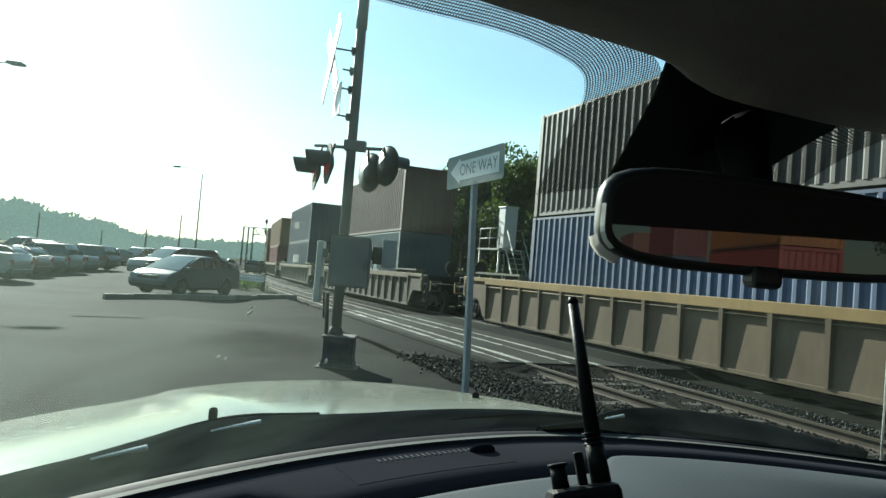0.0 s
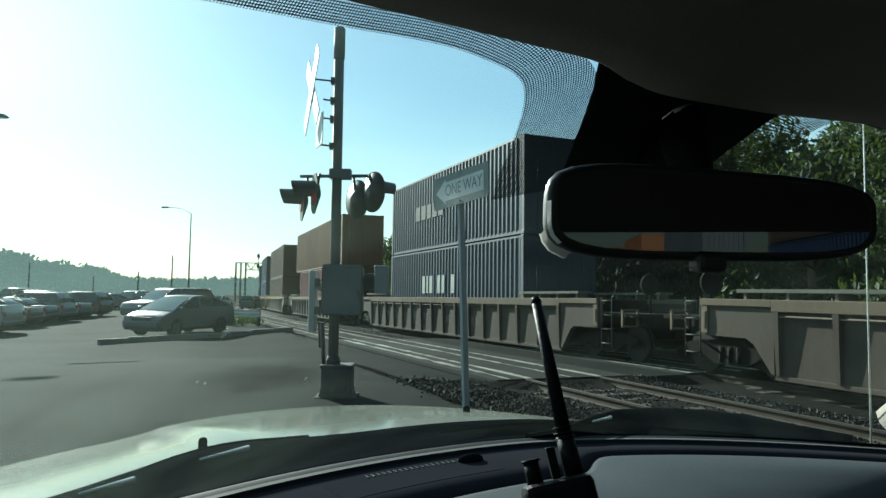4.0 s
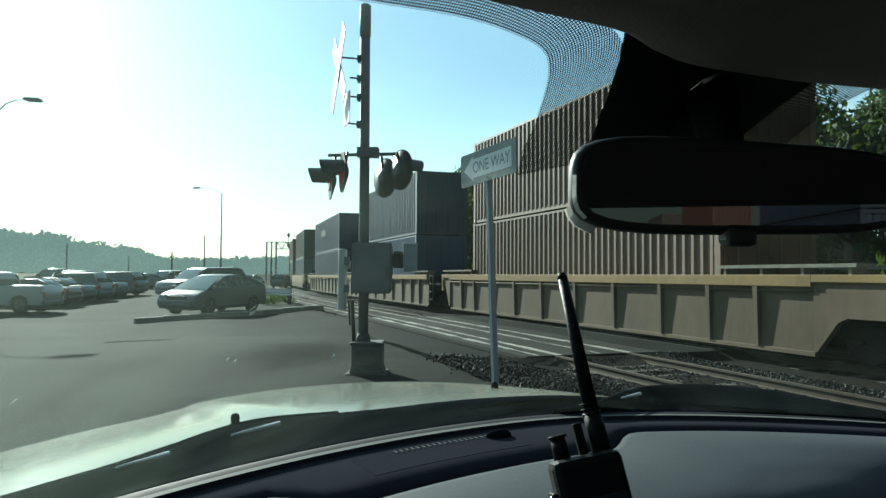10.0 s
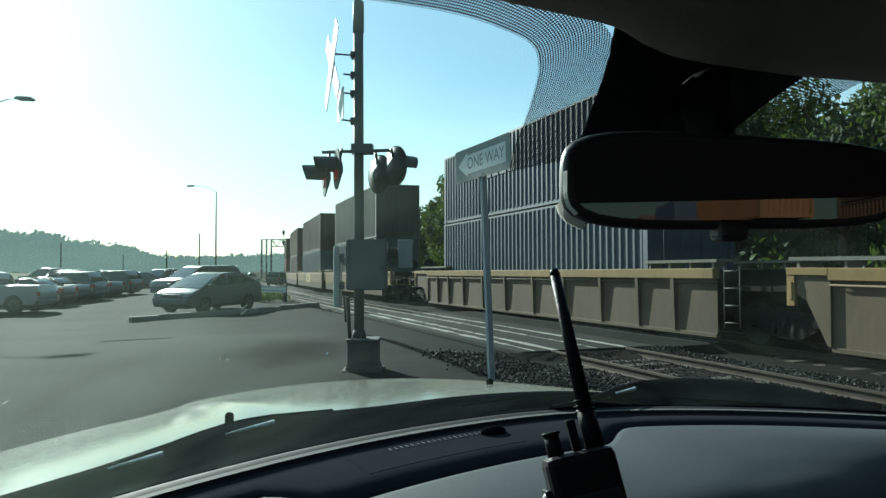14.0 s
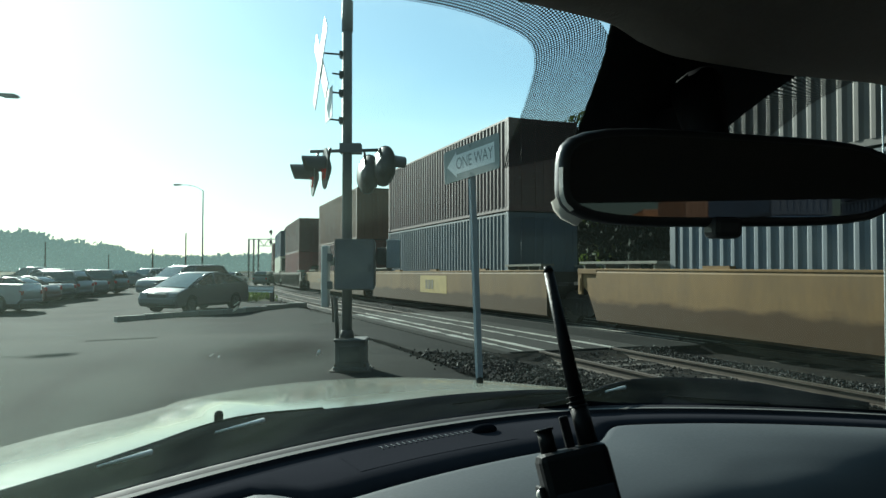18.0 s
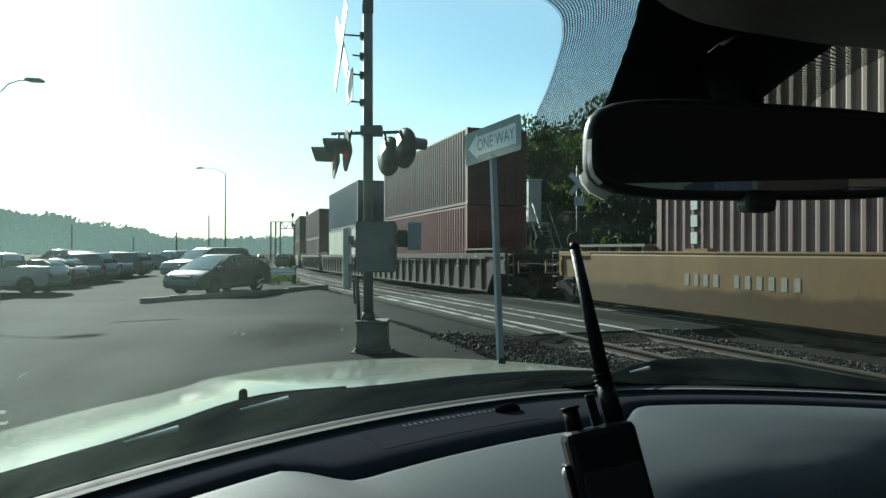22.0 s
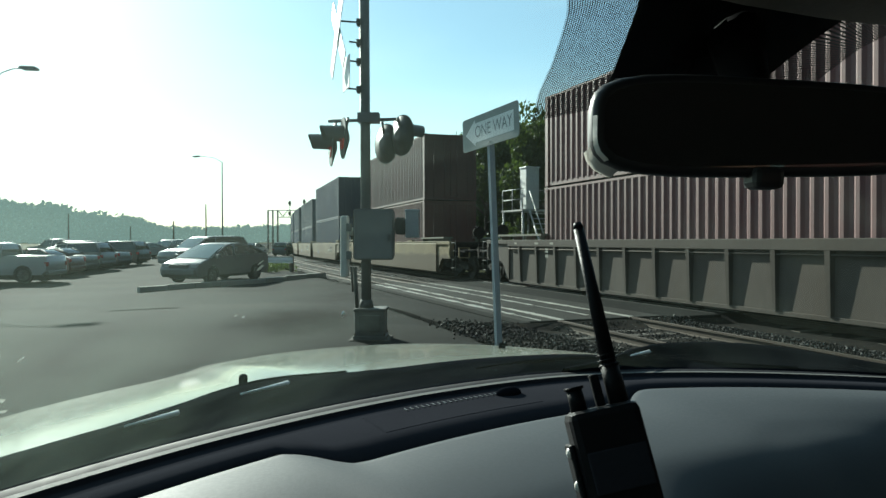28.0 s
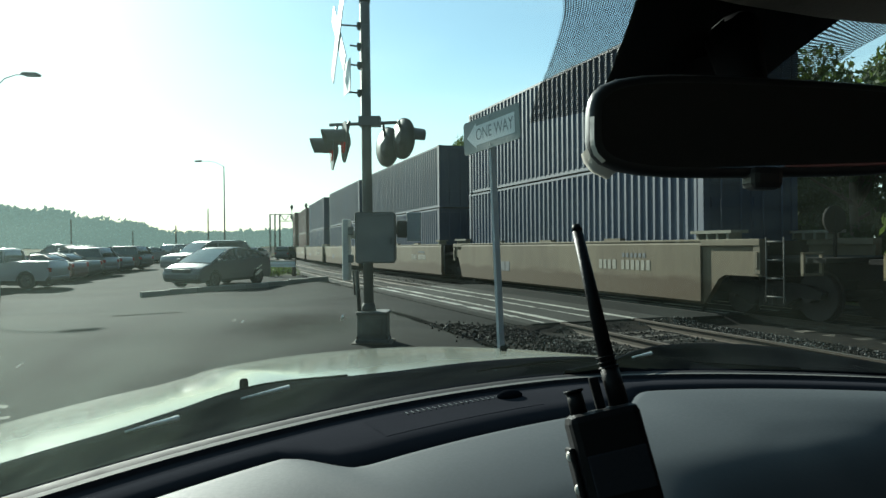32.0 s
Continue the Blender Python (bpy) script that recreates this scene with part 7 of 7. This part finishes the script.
def build_trees():
    kinds = [tree(31 + i, h, s) for i, (h, s) in enumerate(((9.5, 2.8), (11.0, 3.2), (8.0, 3.0)))]
    rnd = random.Random(77)
    used = set()
    q = -34.0
    i = 0
    while q < 128:
        for p in (17.8, 21.0, 25.5):
            k = kinds[i % 3]
            qq, pp = q + rnd.uniform(-1, 1), p + rnd.uniform(-1.0, 1.4)
            m0 = on_track(qq, pp)
            x, y = m0.translation.x, m0.translation.y
            sc = rnd.uniform(0.72, 0.95) * (0.92 if q < 13 else 0.86 if q < 24 else 0.92 if q < 27 else 1.02 if q < 47 else 0.80)
            m = pose(x, y, ground_z(x, y) - 0.1, 0, 0, rnd.uniform(0, 360)) @ Matrix.Scale(sc, 4)
            if i % 3 not in used:
                used.add(i % 3)
                k.matrix_basis = m
            else:
                o = copy_thing(k, m)
                o.scale = (sc, sc, sc)
            i += 1
        q += 4.6 if q < 50 else 7.0
    # undergrowth along the far side
    verts, faces = [], []
    for _ in range(420):
        qq, pp = rnd.uniform(-20, 110), rnd.uniform(14.6, 19.5)
        m0 = on_track(qq, pp).translation
        leaf_clump(rnd, verts, faces, Vector((m0.x, m0.y, ground_z(m0.x, m0.y) + rnd.uniform(0.1, 0.9))), rnd.uniform(0.5, 1.1), 42, 0.12)
    for _ in range(700):
        qq, pp = rnd.uniform(-30, 60), rnd.uniform(17.5, 23.0)
        m0 = on_track(qq, pp).translation
        leaf_clump(rnd, verts, faces, Vector((m0.x, m0.y, ground_z(m0.x, m0.y) + rnd.uniform(0.5, 3.2))), rnd.uniform(0.7, 1.3), 60, 0.15)
    for _ in range(170):
        qq, pp = rnd.uniform(34, 120), rnd.uniform(3.0, 5.0)
        m0 = on_track(qq, pp).translation
        leaf_clump(rnd, verts, faces, Vector((m0.x, m0.y, ground_z(m0.x, m0.y) + 0.1)), rnd.uniform(0.25, 0.6), 40, 0.09)
    # clumps whose leaf colour is darkened in place of the shade there
    dark_v, dark_f = [], []
    for _ in range(520):
        qq, pp = rnd.uniform(20.2, 25.8), rnd.uniform(15.8, 17.2)
        m0 = on_track(qq, pp).translation
        leaf_clump(rnd, dark_v, dark_f, Vector((m0.x, m0.y, ground_z(m0.x, m0.y) + rnd.uniform(0.1, 4.2) * min(1, (qq - 19.2) / 2.0))), rnd.uniform(0.5, 0.9), 60, 0.13)
    me = bpy.data.meshes.new("evergreen_thicket")
    me.from_pydata(dark_v, [], dark_f)
    me.materials.append(SHADED_LEAF)
    tagged(new("evergreen_thicket", me), "dense thicket beside the far track, leaves coloured dark for shade", "bushes", kind="stuff")
    me = bpy.data.meshes.new("undergrowth")
    me.from_pydata(verts, [], faces)
    me.materials.append(LEAF)
    tagged(new("undergrowth", me), "dense green bushes and weeds along the tracks", "bushes", kind="stuff")


build_trees()


def build_hills():
    """Wooded ridges far off: slopes covered in small crowns, their haze put in as glow."""
    rnd = random.Random(12)

    def ridge(name, label, dist, prof, depth, crown):
        verts, faces = [], []
        us = [p[0] for p in prof]
        steps = int((us[-1] - us[0]) * dist / (crown * 0.9))
        for i in range(steps):
            u = us[0] + (us[-1] - us[0]) * i / steps
            h = float(np.interp(u, us, [p[1] for p in prof])) * dist + 1.46
            for j in range(7):
                f = j / 6
                y = dist - depth * (1 - f)
                c = Vector((u * y + rnd.uniform(-1, 1) * crown * 0.4, y, h * (0.10 + 0.90 * f) + rnd.uniform(-0.35, 0.25) * crown))
                s = crown * rnd.choice((0.4, 0.55, 0.7, 0.9, 1.3, 1.7)) * rnd.uniform(0.8, 1.15)
                leaf_clump(rnd, verts, faces, c, s, 40, crown * 0.55)
        me = bpy.data.meshes.new(name)
        me.from_pydata(verts, [], faces)
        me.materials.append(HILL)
        tagged(new(name, me), label, "hill", kind="stuff")
        bm = bmesh.new()
        rows = []
        for f in (0.0, 0.5, 1.0, 1.3):
            rows.append([(u * (dist - depth * (1 - f)), dist - depth * (1 - f), max(-1, (float(np.interp(u, us, [p[1] for p in prof])) * dist + 1.3) * min(1, f) + 0.5) if f <= 1 else -2) for u in np.linspace(us[0], us[-1], 40)])
        ribbon(bm, rows)
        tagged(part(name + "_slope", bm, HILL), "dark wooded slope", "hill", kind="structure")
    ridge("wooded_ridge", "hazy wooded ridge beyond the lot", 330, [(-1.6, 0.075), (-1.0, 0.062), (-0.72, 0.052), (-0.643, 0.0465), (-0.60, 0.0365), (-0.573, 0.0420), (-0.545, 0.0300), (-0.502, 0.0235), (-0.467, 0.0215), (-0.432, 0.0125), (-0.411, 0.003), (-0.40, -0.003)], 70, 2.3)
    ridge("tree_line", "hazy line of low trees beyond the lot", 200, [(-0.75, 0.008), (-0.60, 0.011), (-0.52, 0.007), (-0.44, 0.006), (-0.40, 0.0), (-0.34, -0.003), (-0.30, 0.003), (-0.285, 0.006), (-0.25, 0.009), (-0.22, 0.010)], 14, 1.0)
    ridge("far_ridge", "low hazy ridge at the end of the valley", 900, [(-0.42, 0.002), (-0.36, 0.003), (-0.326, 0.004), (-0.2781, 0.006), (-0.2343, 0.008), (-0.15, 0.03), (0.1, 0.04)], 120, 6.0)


build_hills()


# ---- beyond the tracks: case on a platform, second signal ----
PALE_STEEL = material("pale_galvanised_steel", (0.55, 0.56, 0.54), 0.5, 0.0, var=0.15, scale=5)


def build_far_side():
    m = on_track(32.0, 15.85)
    x, y = m.translation.x, m.translation.y
    z = ground_z(x, y)
    c = empty("signal_case", "white signal case on a raised steel platform", "signal case", m=pose(x, y, 0, 0, 0, -69))
    part("case", boxes((-0.34, 0.34, -0.35, 0.35, 2.75, 4.75), (-0.38, 0.38, -0.39, 0.39, 4.75, 4.82), bevel=0.015), WHITE, c, "white painted case")
    part("platform", boxes((-1.6, 0.8, -0.8, 0.8, 2.62, 2.70)), PALE_STEEL, c)
    for px, py in ((-1.5, -0.7), (0.7, -0.7), (-1.5, 0.7), (0.7, 0.7)):
        bm = bmesh.new()
        tube(bm, (px, py, z - 0.3), (px, py, 2.65), 0.06, seg=8)
        part("platform_leg", bm, PALE_STEEL, c)
    bm = bmesh.new()
    for px, py in ((-1.55, -0.75), (-0.4, -0.75), (0.75, -0.75), (0.75, 0.75), (-1.55, 0.75)):
        tube(bm, (px, py, 2.7), (px, py, 3.7), 0.025, seg=6)
    for zz in (3.2, 3.7):
        tube(bm, (-1.55, -0.75, zz), (0.75, -0.75, zz), 0.02, seg=6)
        tube(bm, (-1.55, 0.75, zz), (0.75, 0.75, zz), 0.02, seg=6)
    part("railing", bm, PALE_STEEL, c)
    bm = bmesh.new()
    for yy in (-0.4, 0.4):
        tube(bm, (0.8, yy, 2.65), (3.0, yy, z), 0.04, seg=6)
        tube(bm, (0.8, yy, 3.6), (3.0, yy, z + 0.95), 0.022, seg=6)
    part("stair_stringer", bm, PALE_STEEL, c)
    tread = part("stair_tread", boxes((-0.12, 0.12, -0.4, 0.4, -0.015, 0.015)), PALE_STEEL, c)
    tread.matrix_basis = pose(0.95, 0, 2.5)
    for k in range(1, 12):
        again(tread, pose(0.95 + k * 0.18, 0, 2.5 - k * (2.6 - z) / 12.5))
    m = on_track(26.5, 15.3)
    x, y = m.translation.x, m.translation.y
    z = ground_z(x, y)
    s = empty("crossing_signal", "second crossing signal on the far side of the tracks", "crossing signal", m=pose(x, y, 0, 0, 0, 0))
    bm = bmesh.new()
    tube(bm, (0, 0, z - 0.3), (0, 0, 4.9), 0.06, seg=12)
    part("mast", bm, ALU, s)
    for a in (45, -45):
        o = part("crossbuck_board", boxes((-0.61, 0.61, -0.006, 0.006, -0.115, 0.115), bevel=0.002), SIGN_WHITE, s, "white crossbuck board")
        o.matrix_basis = pose(0.05, -0.10 if a > 0 else -0.115, 4.15, 0, a, -35)
    o = part("track_plate", boxes((-0.23, 0.23, -0.005, 0.005, -0.2, 0.2)), SIGN_WHITE, s)
    o.matrix_basis = pose(0.05, -0.1, 3.42, 0, 0, -35)
    bm = bmesh.new()
    tube(bm, (-0.6, 0, 2.95), (0.6, 0, 2.95), 0.03, seg=8)
    part("cross_arm", bm, GREY_BOX, s)
    for cx in (-0.5, 0.5):
        bm = bmesh.new()
        tube(bm, (cx, -0.12, 2.7), (cx, -0.10, 2.7), 0.25, seg=24)
        tube(bm, (cx, -0.10, 2.7), (cx, 0.05, 2.7), 0.15, 0.08, seg=16)
        part("light_head", bm, BLACK, s, "black round light head")
        bm = bmesh.new()
        tube(bm, (cx, -0.135, 2.7), (cx, -0.12, 2.7), 0.14, seg=20)
        part("lens", bm, CAR_GLASS, s, "dark unlit lens")
    part("base_box", boxes((-0.2, 0.2, -0.2, 0.2, z, z + 0.45), bevel=0.02), GREY_BOX, s)


build_far_side()

# old oil stain on the asphalt near the signal
OIL = bpy.data.materials.new("oil_stain")
OIL.use_nodes = True
on, ol = OIL.node_tree.nodes, OIL.node_tree.links
oil_mix, oil_clear, oil_tc, oil_len, oil_noise, oil_sum, oil_map = (on.new("ShaderNode" + k) for k in ("MixShader", "BsdfTransparent", "TexCoord", "VectorMath", "TexNoise", "Math", "MapRange"))
on["Principled BSDF"].inputs["Base Color"].default_value = (0.016, 0.0155, 0.014, 1)
on["Principled BSDF"].inputs["Roughness"].default_value = 0.9
on["Principled BSDF"].inputs["Specular IOR Level"].default_value = 0.02
oil_len.operation, oil_sum.operation = "LENGTH", "MULTIPLY_ADD"
ol.new(oil_tc.outputs["Object"], oil_len.inputs[0])
ol.new(oil_tc.outputs["Object"], oil_noise.inputs["Vector"])
oil_noise.inputs["Scale"].default_value, oil_noise.inputs["Detail"].default_value = 1.6, 6.0
ol.new(oil_noise.outputs["Fac"], oil_sum.inputs[0])
oil_sum.inputs[1].default_value = 0.9
ol.new(oil_len.outputs["Value"], oil_sum.inputs[2])
ol.new(oil_sum.outputs[0], oil_map.inputs["Value"])
oil_map.inputs["From Min"].default_value, oil_map.inputs["From Max"].default_value = 0.45, 1.4
oil_map.inputs["To Min"].default_value, oil_map.inputs["To Max"].default_value = 0.75, 0.0
ol.new(oil_map.outputs[0], oil_mix.inputs[0])
ol.new(oil_clear.outputs[0], oil_mix.inputs[1])
ol.new(on["Principled BSDF"].outputs[0], oil_mix.inputs[2])
ol.new(oil_mix.outputs[0], on["Material Output"].inputs[0])
bm, rows = bmesh.new(), []
oil_at = pose(-2.35, 11.3, ground_z(-2.35, 11.3), 0, 0, 12) @ Matrix.Diagonal((1.15, 2.2, 1.0, 1))
for i in range(13):
    row = []
    for j in range(13):
        u, v = -1.4 + 2.8 * j / 12, -1.4 + 2.8 * i / 12
        w = oil_at @ Vector((u, v, 0))
        row.append((u, v, ground_z(w.x, w.y) + 0.016 - ground_z(-2.35, 11.3)))
    rows.append(row)
ribbon(bm, rows)
stain = part("oil_stain", bm, OIL)
stain.matrix_basis = oil_at
tagged(stain, "dark old oil stain on the asphalt", "stain", kind="structure")
# dried spots on the outside of the windshield
for i, (x, y, z, s) in enumerate(((0.248, 0.784, 1.368, 0.0035), (0.1375, 0.698, 1.424, 0.004), (0.136, 0.690, 1.429, 0.003), (0.133, 0.775, 1.374, 0.0018), (-0.05, 0.832, 1.338, 0.0028), (0.141, 0.777, 1.372, 0.0015), (0.246, 0.779, 1.371, 0.0022))):
    b2 = bmesh.new()
    bmesh.ops.create_icosphere(b2, subdivisions=1, radius=s, matrix=Matrix.Translation((x, y, z)) @ Euler((radians(-35), 0, 0.4 * i)).to_matrix().to_4x4() @ Matrix.Diagonal((0.55, 1.4, 0.12, 1)))
    part("dried_spot", b2, SPECK, CAR, "pale dried spot on the glass")


# ---- what moves ----
def motions():
    for ob, s, z in MOVING:
        walk(ob, [(t, on_track(s - 3.64 - run(t), FAR_TRACK, z)) for t in TIMES])


motions()
